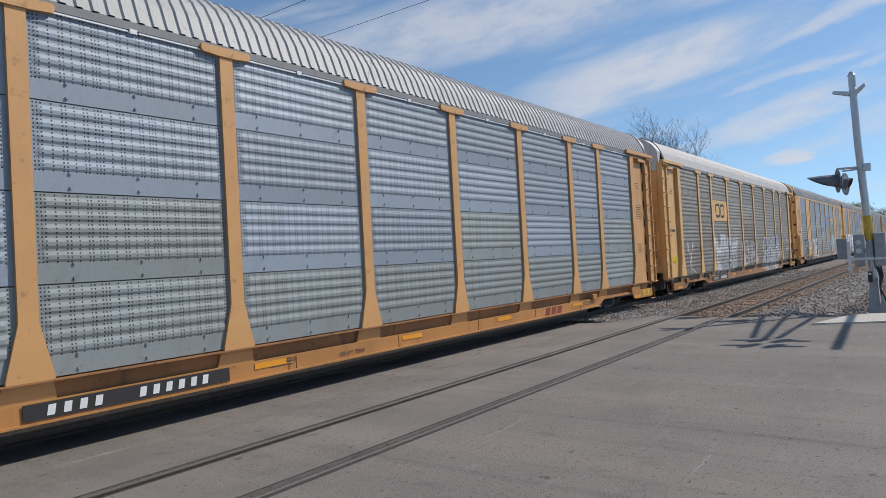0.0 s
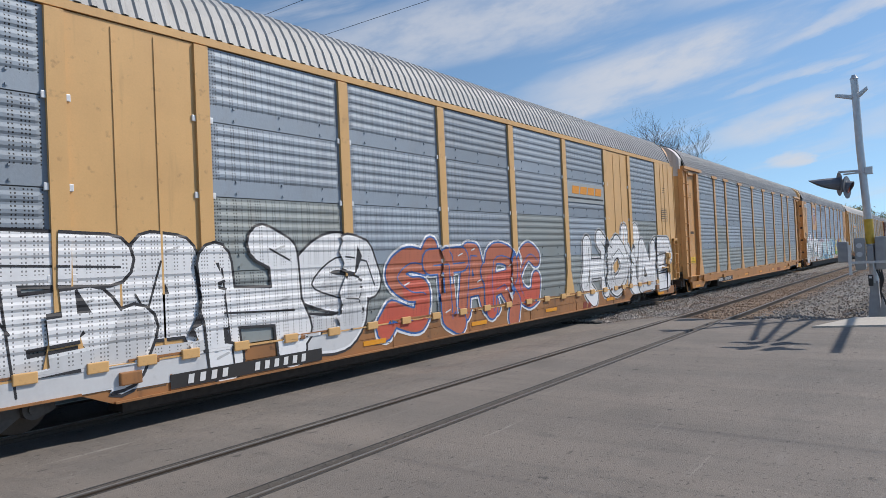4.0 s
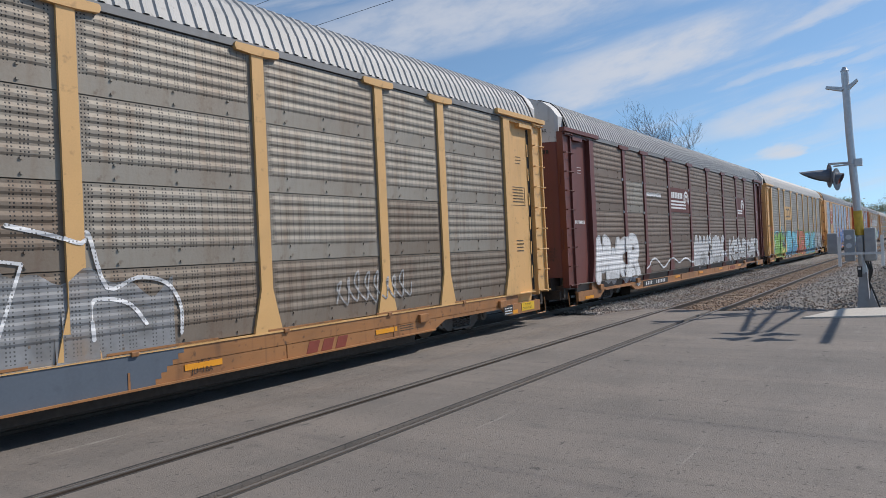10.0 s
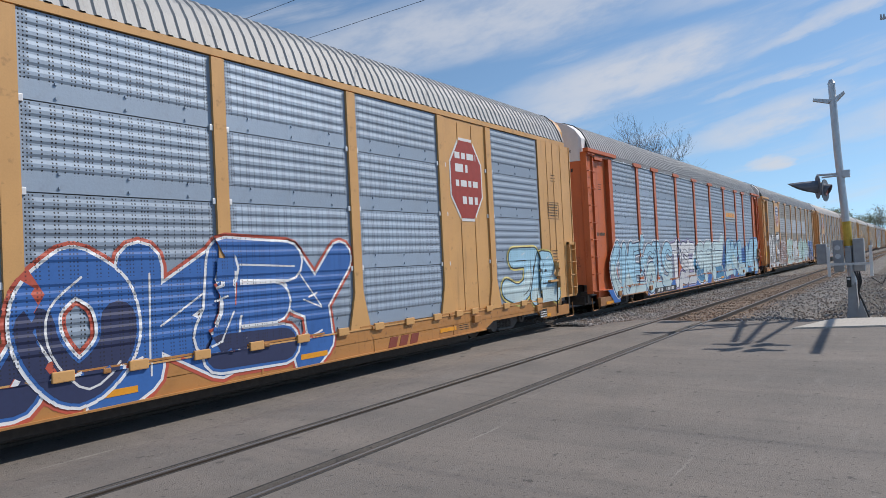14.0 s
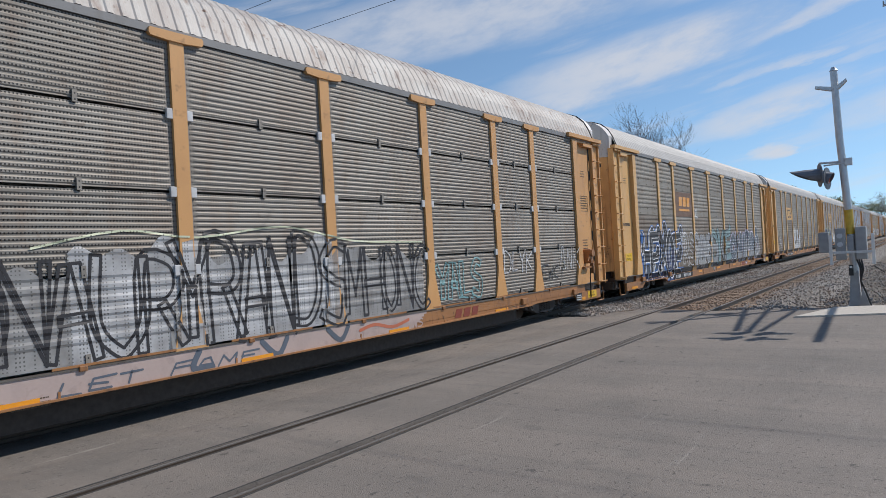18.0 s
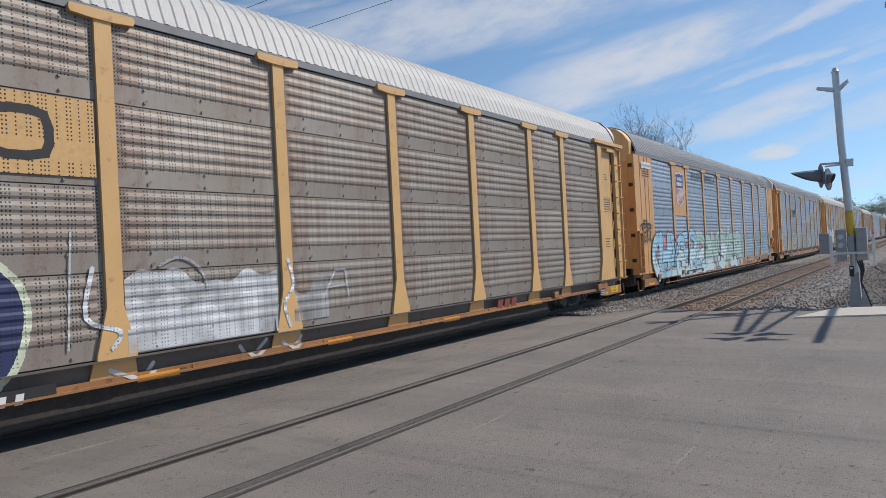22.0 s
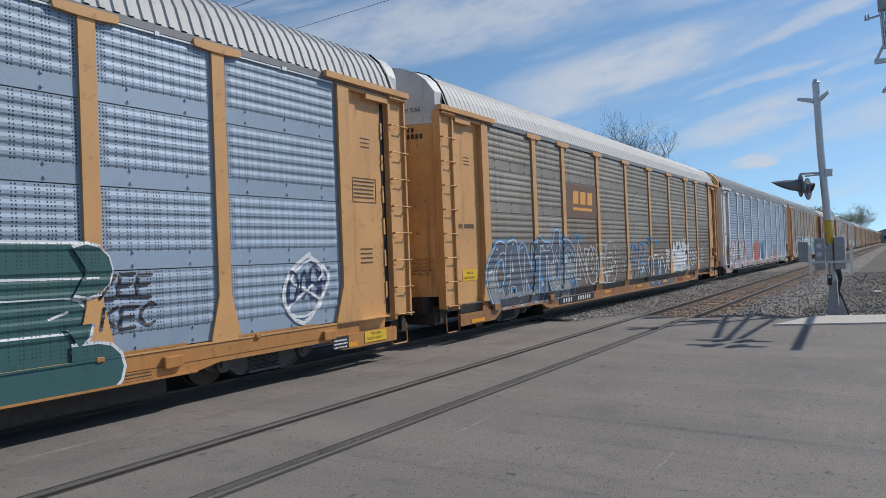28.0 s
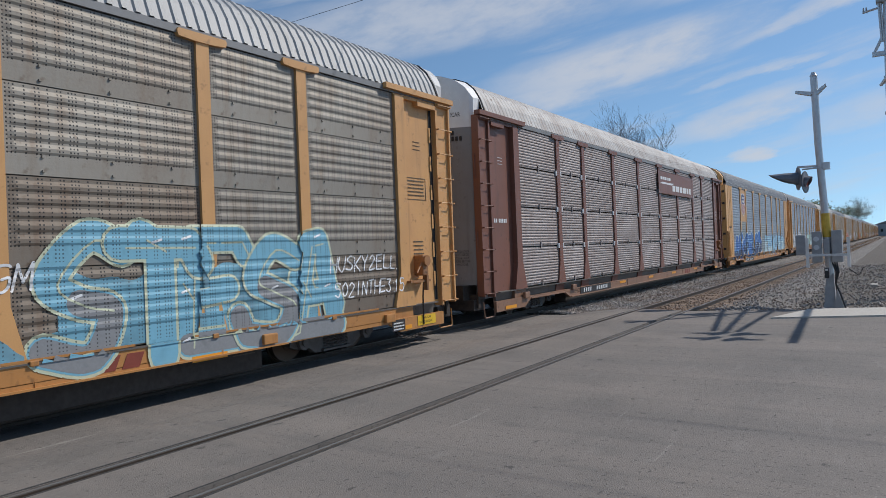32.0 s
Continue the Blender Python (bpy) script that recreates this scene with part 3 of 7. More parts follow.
def sheet_bm(width, fine):
    """A pressed side sheet: horizontal ribs that run out before the ends, over a flat band at its foot."""
    bm = bmesh.new()
    lev = [(0.0, 0.0), (0.012, 1 if fine else 0)]
    if fine:
        lev = [(0.03, 0.0), (0.035, 0.2)]
        pitch = 0.0775
        for k in range(13):
            z = 0.05 + k * pitch
            lev += [(z, 0.0), (z + 0.018, 1.0), (z + 0.048, 1.0), (z + 0.064, 0.0)]
        top, depth = 1.062, 0.010
        lev.append((top, 0.0))
    else:
        lev = [(0.0, -0.3), (0.004, 0.0), (0.235, 0.0)]
        for k in range(5):
            z = 0.250 + k * 0.157
            lev += [(z, 0.0), (z + 0.034, 1.0), (z + 0.080, 1.0), (z + 0.130, 0.0)]
        depth = 0.013
        lev += [(1.056, 0.0)]
    cols = [(0.0, 0.0), (0.05, 0.0), (0.12, 1.0), (width - 0.12, 1.0), (width - 0.05, 0.0), (width, 0.0)]
    grid = [[bm.verts.new((x, -depth * d * (k if d > 0 else 1), z)) for x, k in cols] for z, d in lev]
    for a, b in zip(grid, grid[1:]):
        for i in range(len(cols) - 1):
            bm.faces.new((a[i], a[i + 1], b[i + 1], b[i]))
    # bolts along the band
    if not fine:
        n = max(2, round(width / 0.75))
        for k in range(n):
            x = width * (k + 0.5) / n
            box(bm, x - 0.014, x + 0.014, -0.018, 0, 0.215, 0.243)
            box(bm, x - 0.014, x + 0.014, -0.018, 0, 0.045, 0.073)
    else:
        x = width / 2
        box(bm, x - 0.03, x + 0.03, -0.032, 0, -0.02, 0.13)
    return bm


def post_bm(cap):
    bm = prism(bmesh.new(), [(-0.11, 1.42), (-0.26, 0.80), (-0.26, 0.76), (0.26, 0.76), (0.26, 0.80), (0.11, 1.42), (0.11, 5.03), (-0.11, 5.03)], "y", -0.046, 0.02)
    # gusset that folds in under the rack
    lo = [(-0.27, 0.03, 0.735), (0.27, 0.03, 0.735), (0.31, 0.06, 0.53), (-0.31, 0.06, 0.53)]
    back = [(x, y + 0.03, z) for x, y, z in lo]
    v = [bm.verts.new(p) for p in lo + back]
    for f in ((0, 3, 2, 1), (4, 5, 6, 7), (0, 1, 5, 4), (2, 3, 7, 6), (1, 2, 6, 5), (3, 0, 4, 7)):
        bm.faces.new([v[i] for i in f])
    if cap:
        prism(bm, [(-0.42, 5.05), (-0.40, 5.01), (-0.14, 4.99), (0.14, 4.99), (0.40, 5.01), (0.42, 5.05), (0.42, 5.09), (0.40, 5.12), (-0.40, 5.12), (-0.42, 5.09)], "y", -0.070, 0.02)
    bmesh.ops.recalc_face_normals(bm, faces=bm.faces[:])
    return bm


ROOF = [(-0.02, 5.17), (0.03, 5.30), (0.11, 5.52), (0.26, 5.78), (0.48, 5.98), (0.80, 6.11), (1.15, 6.18), (1.50, 6.20)]
ROOF = ROOF + [(3.0 - y, z) for y, z in ROOF[-2::-1]]


def roof_bm(x0, x1, pitch=0.20, rise=0.013):
    bm = bmesh.new()
    xs, n = [], int((x1 - x0) / pitch)
    for k in range(n):
        a = x0 + k * pitch
        xs += [(a, 0), (a + pitch * 0.45, 0), (a + pitch * 0.58, rise), (a + pitch * 0.87, rise)]
    xs.append((x0 + n * pitch, 0))
    grid = []
    for x, up in xs:
        ring = []
        for i, (y, z) in enumerate(ROOF):
            a, b = ROOF[max(i - 1, 0)], ROOF[min(i + 1, len(ROOF) - 1)]
            ny, nz = -(b[1] - a[1]), (b[0] - a[0])
            k = math.hypot(ny, nz)
            ring.append(bm.verts.new((x, y + ny / k * up, z + nz / k * up)))
        grid.append(ring)
    for a, b in zip(grid, grid[1:]):
        for i in range(len(ROOF) - 1):
            bm.faces.new((a[i], b[i], b[i + 1], a[i + 1]))
    return bm


# plan of the folding end doors: how far in from the near side, how far out along the track
LEAF = [(0.12, 0.06), (0.20, 0.0), (0.36, -0.06), (0.65, -0.18), (1.00, -0.28), (1.44, -0.36), (1.455, -0.30)]
LEAF = LEAF + [(1.545, -0.30), (1.56, -0.37), (2.00, -0.41), (2.62, -0.42), (2.80, -0.34), (2.88, -0.05)]


def leaf_x(y):
    for (a, xa), (b, xb) in zip(LEAF, LEAF[1:]):
        if a <= y <= b:
            return xa + (xb - xa) * (y - a) / (b - a)
    return 0.06


def roof_z(y):
    for (a, za), (b, zb) in zip(ROOF, ROOF[1:]):
        if a <= y <= b:
            return za + (zb - za) * (y - a) / (b - a)
    return 5.3


def rivets(bm, rows):
    """Rivet heads on the end doors: rows of (height, places across)."""
    for z, ys in rows:
        for y in ys:
            x = leaf_x(y)
            box(bm, x - 0.012, x + 0.02, y - 0.010, y + 0.010, z, z + 0.02)


ACROSS = [0.42, 0.52, 0.62, 0.74, 0.86, 1.10, 1.36, 1.64, 1.90]


def end_door_bm():
    """Bulging faceted end door of two leaves, seen from the gap between two cars."""
    bm = prism(bmesh.new(), [(0.30, 0.12)] + [(x, y) for y, x in LEAF] + [(0.30, 2.88)], "z", 0.98, 4.82)
    prism(bm, [(0.20, 0.13)] + [(x - 0.010, y) for y, x in LEAF[1:-1]] + [(0.20, 2.87)], "z", 3.49, 3.515)
    rivets(bm, [(z, ACROSS) for z in (4.36, 4.22, 4.06, 3.92, 2.92, 2.78, 2.52, 2.38, 1.12)] + [(1.2 + 0.24 * k, (1.30, 1.38, 1.62)) for k in range(15)])
    return bm


def end_top_bm():
    """Upper part of the end: the doors carried up to the roof's curve, and the roof's smooth edge over them."""
    bm = bmesh.new()
    ys = sorted({y for y, _ in LEAF} | {0.14, 0.28, 0.50, 0.82, 1.20, 2.18, 2.50, 2.72})
    low = [bm.verts.new((leaf_x(y), y, 4.824)) for y in ys]
    top = [bm.verts.new((leaf_x(y), y, roof_z(y) - 0.01)) for y in ys]
    back = [bm.verts.new((0.36, y, roof_z(y) + 0.012)) for y in ys]
    for a, b in ((low, top), (top, back)):
        for i in range(len(ys) - 1):
            bm.faces.new((a[i], a[i + 1], b[i + 1], b[i]))
    for i, y in ((0, 0.12), (-1, 2.88)):
        foot = bm.verts.new((0.36, y, 4.824))
        bm.faces.new((low[i], top[i], back[i], foot))
    bmesh.ops.recalc_face_normals(bm, faces=bm.faces[:])
    rivets(bm, [(5.36, ACROSS), (5.48, ACROSS), (5.66, ACROSS[2:])])
    return bm


def end_grab_bm():
    """Upright bar and grab iron on the top of the doors."""
    bm = boxes((-0.36, -0.33, 1.00, 1.05, 5.50, 6.05))
    tube(bm, [(-0.34, 1.38, 5.42), (-0.42, 1.36, 5.44), (-0.38, 0.98, 5.48), (-0.29, 0.96, 5.50)], 0.014, sides=6)
    return bm


def sill_bm(low=0.25):
    outline = [(0.55, 0.535), (0.55, 0.27), (2.10, 0.27), (2.45, 0.46), (4.75, 0.46), (5.15, low), (22.08, low), (22.48, 0.46), (24.78, 0.46), (25.13, 0.27), (26.68, 0.27), (26.68, 0.535)]
    bm = prism(bmesh.new(), outline, "y", -0.04, 0.03)
    prism(bm, [(x, z) for x, z in ((5.15, low), (22.08, low), (22.08, low + 0.025), (5.15, low + 0.025))], "y", -0.09, -0.04)
    prism(bm, [(2.45, 0.46), (4.75, 0.46), (4.75, 0.49), (2.45, 0.49)], "y", -0.08, -0.04)
    # stiffeners on the web
    for x in (5.9, 8.1, 10.4, 12.9, 15.6, 18.2, 20.8):
        box(bm, x, x + 0.03, -0.05, -0.04, low + 0.02, 0.53)
    return bm


def ledge_bm():
    """Foot of the rack: a thin lip that shades the strip set back under it."""
    return prism(bmesh.new(), [(0.17, 0.765), (-0.055, 0.765), (-0.055, 0.742), (0.07, 0.730), (0.10, 0.50), (0.17, 0.50)], "x", 0.75, LENGTH - 0.75)


def body_bm():
    far = []
    for k in range(24):   # ribbed far side
        z = 0.9 + k * 0.172
        far += [(2.94, z), (2.99, z + 0.03), (2.99, z + 0.08), (2.94, z + 0.11)]
    return prism(bmesh.new(), [(0.17, 0.62), (2.94, 0.62)] + far + [(2.94, 5.02), (0.17, 5.02)], "x", 0.36, LENGTH - 0.36)


def under_bm():
    return boxes((0.4, LENGTH - 0.4, 1.25, 1.75, 0.30, 0.62), (5.6, 21.6, 0.30, 2.7, 0.44, 0.60), (9.5, 11.0, 0.42, 0.95, 0.22, 0.5), (14.5, 16.8, 0.46, 0.8, 0.24, 0.46),
                 (6.0, 21.3, 0.38, 0.42, 0.30, 0.33), (0.5, 26.7, 2.84, 2.9, 0.20, 0.56))


def side_frame_bm():
    bm = prism(bmesh.new(), [(-1.08, 0.46), (-1.12, 0.30), (-0.98, 0.24), (-0.72, 0.27), (-0.50, 0.12), (0.50, 0.12), (0.72, 0.27), (0.98, 0.24), (1.12, 0.30), (1.08, 0.46), (0.70, 0.50), (0.42, 0.62), (-0.42, 0.62), (-0.70, 0.50)], "y", 0.40, 0.54)
    for x in (-0.84, 0.84):
        disc(bm, (x, 0.40, 0.35), 0.13, "y", 0.16, 14)
        disc(bm, (x, 0.31, 0.35), 0.07, "y", 0.05, 10)
    return bm


def springs_bm():
    bm = bmesh.new()
    for x in (-0.24, -0.08, 0.08, 0.24):
        pts = [(x + 0.06 * math.cos(a), 0.385 + 0.06 * math.sin(a), 0.18 + 0.30 * a / (2 * math.pi * 5)) for a in [2 * math.pi * 5 * k / 50 for k in range(51)]]
        tube(bm, pts, 0.014, sides=5)
    box(bm, -0.36, 0.36, 0.33, 0.40, 0.50, 0.58)
    box(bm, -0.36, 0.36, 0.33, 0.40, 0.13, 0.17)
    return bm


def wheelset_bm():
    bm = bmesh.new()
    tube(bm, [(0, 0.40, 0.355), (0, 2.60, 0.355)], 0.08, sides=12)
    for y in (0.82, 2.20):
        disc(bm, (0, y, 0.355), 0.355, "y", 0.11, 28)
        disc(bm, (0, y + (0.06 if y < 1 else -0.06), 0.355), 0.385, "y", 0.03, 28)
        disc(bm, (0, y - (0.05 if y < 1 else -0.05), 0.355), 0.15, "y", 0.09, 16)
    return bm


def coupler_bm():
    bm = boxes((-0.62, 0.5, 1.40, 1.60, 0.62, 0.84))
    prism(bm, [(-0.62, 1.36), (-0.80, 1.40), (-0.80, 1.50), (-0.70, 1.54), (-0.70, 1.66), (-0.55, 1.66), (-0.55, 1.36)], "z", 0.58, 0.88)
    tube(bm, [(0.1, 1.2, 0.62), (-0.3, 1.15, 0.40), (-0.62, 1.28, 0.45)], 0.025, sides=6)
    return bm


def step_bm():
    bm = bmesh.new()
    tube(bm, [(0.10, 0.06, 0.56), (0.10, 0.04, 0.20), (0.14, 0.04, 0.17), (0.56, 0.04, 0.17), (0.60, 0.04, 0.20), (0.60, 0.06, 0.56)], 0.016, sides=6)
    return bm


def rung_bm(w):
    bm = tube(bmesh.new(), [(0.03, -0.085, 0), (w, -0.085, 0)], 0.010, sides=6)
    for x in (0.03, w):
        tube(bm, [(x, -0.098, 0), (x, 0.02, 0)], 0.020, sides=6)
    return bm


def chain_bm():
    bm = bmesh.new()
    for k in range(16):
        t = k / 15
        x, z = 0.95 * t, 0.42 - 0.20 * 4 * t * (1 - t) * 0.8
        r = 0.028
        pts = [(x + 1.7 * r * math.cos(a), 0.02 + (r * math.sin(a) if k % 2 else 0), z + (0 if k % 2 else r * math.sin(a))) for a in [2 * math.pi * j / 8 for j in range(9)]]
        tube(bm, pts, 0.009, sides=4)
    return bm


def brake_bm():
    """Hand brake on the car's side: housing, wheel, lever and step board."""
    bm = soft_box(0.86, 1.06, -0.16, 0.10, 1.35, 1.78, 0.03)
    disc(bm, (0.96, -0.18, 1.66), 0.11, "y", 0.06, 14)
    box(bm, 0.93, 0.99, -0.20, -0.10, 1.05, 1.36)
    box(bm, 0.80, 1.50, -0.16, 0.10, 1.22, 1.27)
    tube(bm, [(1.06, -0.12, 1.62), (1.28, -0.16, 1.42)], 0.02, sides=6)
    return bm


# ---- lettering, marks and paintings ----
FONT = {}


def words(body, size, material, parent, x, z, y, squeeze=1.0, tilt=0.0, name="lettering", label="", center=False):
    """Flat lettering on the side, reading along +x."""
    if body not in FONT:
        cu = bpy.data.curves.new("lettering", "FONT")
        cu.body, cu.size, cu.resolution_u, cu.fill_mode, cu.offset = body, 1.0, 2, "FRONT", 0.0
        tmp = bpy.data.objects.new("lettering", cu)
        scene.collection.objects.link(tmp)
        FONT[body] = bpy.data.meshes.new_from_object(tmp.evaluated_get(bpy.context.evaluated_depsgraph_get()))
        bpy.data.objects.remove(tmp)
        FONT[body].materials.clear()
    ob = place(name, FONT[body], material, parent, label)
    ob.location, ob.rotation_euler, ob.scale = (x, y, z), (radians(90), 0, 0), (size * squeeze, size, size)
    tagged(ob, kind="stuff")
    return ob


def slab(bm, x0, x1, z0, z1, y, lean=0.0, t=0.004):
    """A thin painted patch on the side."""
    prism(bm, [(x0, z0), (x1, z0), (x1 + lean, z1), (x0 + lean, z1)], "y", y - t, y)
    return bm


def bars(rows, y, seed=0):
    """Unreadable lettering: rows of (x0, x1, z0, z1) cut into word-long bars."""
    bm, rng = bmesh.new(), random.Random(seed)
    for x0, x1, z0, z1 in rows:
        x = x0
        while x < x1 - 0.02:
            w = min((z1 - z0) * rng.uniform(0.8, 2.6), x1 - x)
            slab(bm, x, x + w, z0, z1, y)
            x += w + (z1 - z0) * 0.5
    return bm


def skin(x, z):
    """Depth of the car's painted surface at a place on its side: sheets, posts or sill."""
    middle = 2.24 < x < LENGTH - 2.24
    if z < EDGE["top"]:
        if not middle:
            return -0.0575
        if EDGE["flush"] or not 0.537 < z < 0.742:   # sill face and the lip of the rack's foot
            return -0.0435 if z < (0.74 if EDGE["flush"] else 0.6) or EDGE["top"] > 0.8 else -0.0575
        post = any(abs(x - p) < 0.29 for p in POSTS)     # strip and gussets set back under the lip
        return (0.026 if post else 0.064) + (0.735 - z) * 0.146
    wide = 0.115 + max(0.0, 1.42 - z) * 0.242
    if any(abs(x - p) < wide for p in POSTS):
        return -0.0485
    return -0.0170 if middle else -0.064


def strip(bm, pts, half, y, follow=False, first=0):
    """A brush stroke of even width along points (x, z), in short overlapping pieces, each a hair in front of the last.
    With follow the paint lies on the sheets, posts and sill, y in front of them."""
    for k, (a, b) in enumerate(zip(pts, pts[1:])):
        dx, dz = b[0] - a[0], b[1] - a[1]
        n = math.hypot(dx, dz) or 1e-6
        ux, uz = dx / n * half * 0.7, dz / n * half * 0.7
        px, pz = -dz / n * half, dx / n * half
        yy = y - 0.00004 * (first + k)
        a2, b2 = (a[0] - ux, a[1] - uz), (b[0] + ux, b[1] + uz)
        if not follow:
            c = [(a2[0] + px, a2[1] + pz), (a2[0] - px, a2[1] - pz), (b2[0] - px, b2[1] - pz), (b2[0] + px, b2[1] + pz)]
            bm.faces.new([bm.verts.new((p[0], yy, p[1])) for p in c])
            continue
        m, w = max(1, round(n / 0.16)), max(1, round(half * 2 / 0.14))
        def at(i, j):
            u, v = i / m, 1 - 2 * j / w
            return a[0] + dx * u + px * v, a[1] + dz * u + pz * v
        for i in range(m):
            for j in range(w):
                lay(bm, [at(i, j), at(i, j + 1), at(i + 1, j + 1), at(i + 1, j)], yy)
        for c in ((a, b) if k == 0 else (b,)):   # round ends and joints
            yd = yy - (0.000026 if c is a else 0.000013)
            if half < 0.08:
                lay(bm, [(c[0] + half * math.cos(q), c[1] + half * math.sin(q)) for q in ROUND], yd)
            else:
                for q in range(0, 12, 2):
                    lay(bm, [c] + [(c[0] + half * math.cos(ROUND[i % 12]), c[1] + half * math.sin(ROUND[i % 12])) for i in (q, q + 1, q + 2)], yd)


ROUND = [math.pi * 2 * k / 12 for k in range(12)]
EDGE = {"low": 0.27, "top": 0.765, "flush": False}


def part_of(c, z, above):
    """The part of a flat outline that lies above or below a height."""
    out = []
    for p, q in zip(c, c[1:] + c[:1]):
        if (p[1] >= z) == above:
            out.append(p)
        if (p[1] >= z) != (q[1] >= z):
            out.append((p[0] + (q[0] - p[0]) * (z - p[1]) / (q[1] - p[1]), z))
    return out


def lay(bm, c, y):
    """One small piece of paint on the car's surface, folded round the lip and left out below the sill's edge."""
    c = list(c)
    x = sum(p[0] for p in c) / len(c)
    low = 0.47 if 2.2 < x < 5.1 or 22.1 < x < 25.0 else EDGE["low"]
    c = part_of(c, low + 0.005, True)
    pieces = []
    if len(c) > 2 and min(p[1] for p in c) < 0.742 < max(p[1] for p in c):
        pieces, c = [part_of(c, 0.742, True)], part_of(c, 0.742, False)
    if len(c) > 2 and min(p[1] for p in c) < 0.537 < max(p[1] for p in c):
        pieces, c = pieces + [part_of(c, 0.537, True)], part_of(c, 0.537, False)
    for piece in pieces + [c]:
        if len(piece) < 3:
            continue
        z = sum(p[1] for p in piece) / len(piece)
        mid = skin(x, z)
        tilt = skin(x, z + 0.001) - mid if 0.538 < z < 0.740 else 0.0
        bm.faces.new([bm.verts.new((p[0], mid + y + tilt * 1000 * (p[1] - z), p[1])) for p in piece])


def smooth(pts, n=5):
    out = []
    for i in range(len(pts) - 1):
        p = [pts[max(i - 1, 0)], pts[i], pts[i + 1], pts[min(i + 2, len(pts) - 1)]]
        for k in range(n):
            t = k / n
            out.append(tuple(0.5 * (2 * p[1][j] + (p[2][j] - p[0][j]) * t + (2 * p[0][j] - 5 * p[1][j] + 4 * p[2][j] - p[3][j]) * t * t + (3 * p[1][j] - p[0][j] - 3 * p[2][j] + p[3][j]) * t ** 3) for j in (0, 1)))
    out.append(pts[-1])
    return out


# letters as strokes, each point one digit across and one up, A for ten; strokes parted by a bar
LETTERS = {
    "A": "00 3A 6A A0|24 84", "B": "00 0A 7A 97 65 05|65 A3 80 00", "C": "A9 6A 28 05 22 60 A1", "D": "00 0A 6A A7 A3 60 00", "E": "AA 0A 00 A0|05 85",
    "F": "00 0A AA|05 85", "G": "A9 6A 28 05 22 60 A1 A5 65", "H": "0A 00|AA A0|05 A5", "I": "5A 50", "J": "2A 9A|7A 73 40 02", "K": "0A 00|AA 15 A0",
    "L": "1A 10 A0", "M": "00 1A 53 9A A0", "N": "00 1A 90 AA", "O": "5A 17 13 50 93 97 5A", "P": "00 0A 7A 98 65 05", "Q": "5A 17 13 50 93 97 5A|63 A0",
    "R": "00 0A 7A 97 65 05|55 A0", "S": "A9 5A 17 55 94 70 01", "T": "0A AA|5A 50", "U": "0A 03 40 70 A3 AA", "V": "0A 50 AA", "W": "0A 20 57 80 AA",
    "X": "0A A0|00 AA", "Y": "0A 55 AA|55 50", "Z": "0A AA 00 A0", "0": "5A 17 13 50 93 97 5A", "1": "27 5A 50", "2": "18 5A 97 00 A0", "3": "0A 9A 56 93 50 02",
    "4": "8A 03 A3|8A 80", "5": "9A 1A 16 66 94 60 01", "6": "8A 26 13 50 93 65 15", "8": "55 17 5A 97 55 12 50 92 55", "^": "00 5A A0 00", "~": "00 26 5A 75 A4",
}
LETTERS = {k: [[(int(p[0], 11) / 10, int(p[1], 11) / 10) for p in stroke.split()] for stroke in v.split("|")] for k, v in LETTERS.items()}
BENT = "BCDGJOPQRSU023568~"


def ring(pts, n=3):
    """A closed outline with its corners rounded off."""
    out, m = [], len(pts)
    for i in range(m):
        p = [pts[(i + j - 1) % m] for j in range(4)]
        for k in range(n):
            t = k / n
            out.append(tuple(0.5 * (2 * p[1][j] + (p[2][j] - p[0][j]) * t * 0.8 + (2 * p[0][j] * 0.8 - 4.4 * p[1][j] + 3.6 * p[2][j] - p[3][j] * 0.8) * t * t + (2.4 * p[1][j] - 0.8 * p[0][j] - 2.4 * p[2][j] + 0.8 * p[3][j]) * t ** 3) for j in (0, 1)))
    return out


def patch(bm, pts, y):
    bm.faces.new([bm.verts.new((a, y, b)) for a, b in pts])


def around(path, half):
    """Closed outline round a thick stroke."""
    left, right = [], []
    for i, p in enumerate(path):
        a, b = path[max(i - 1, 0)], path[min(i + 1, len(path) - 1)]
        dx, dz = b[0] - a[0], b[1] - a[1]
        n = math.hypot(dx, dz) or 1e-6
        left.append((p[0] - dz / n * half, p[1] + dx / n * half))
        right.append((p[0] + dz / n * half, p[1] - dx / n * half))
    return left + right[::-1] + left[:1]


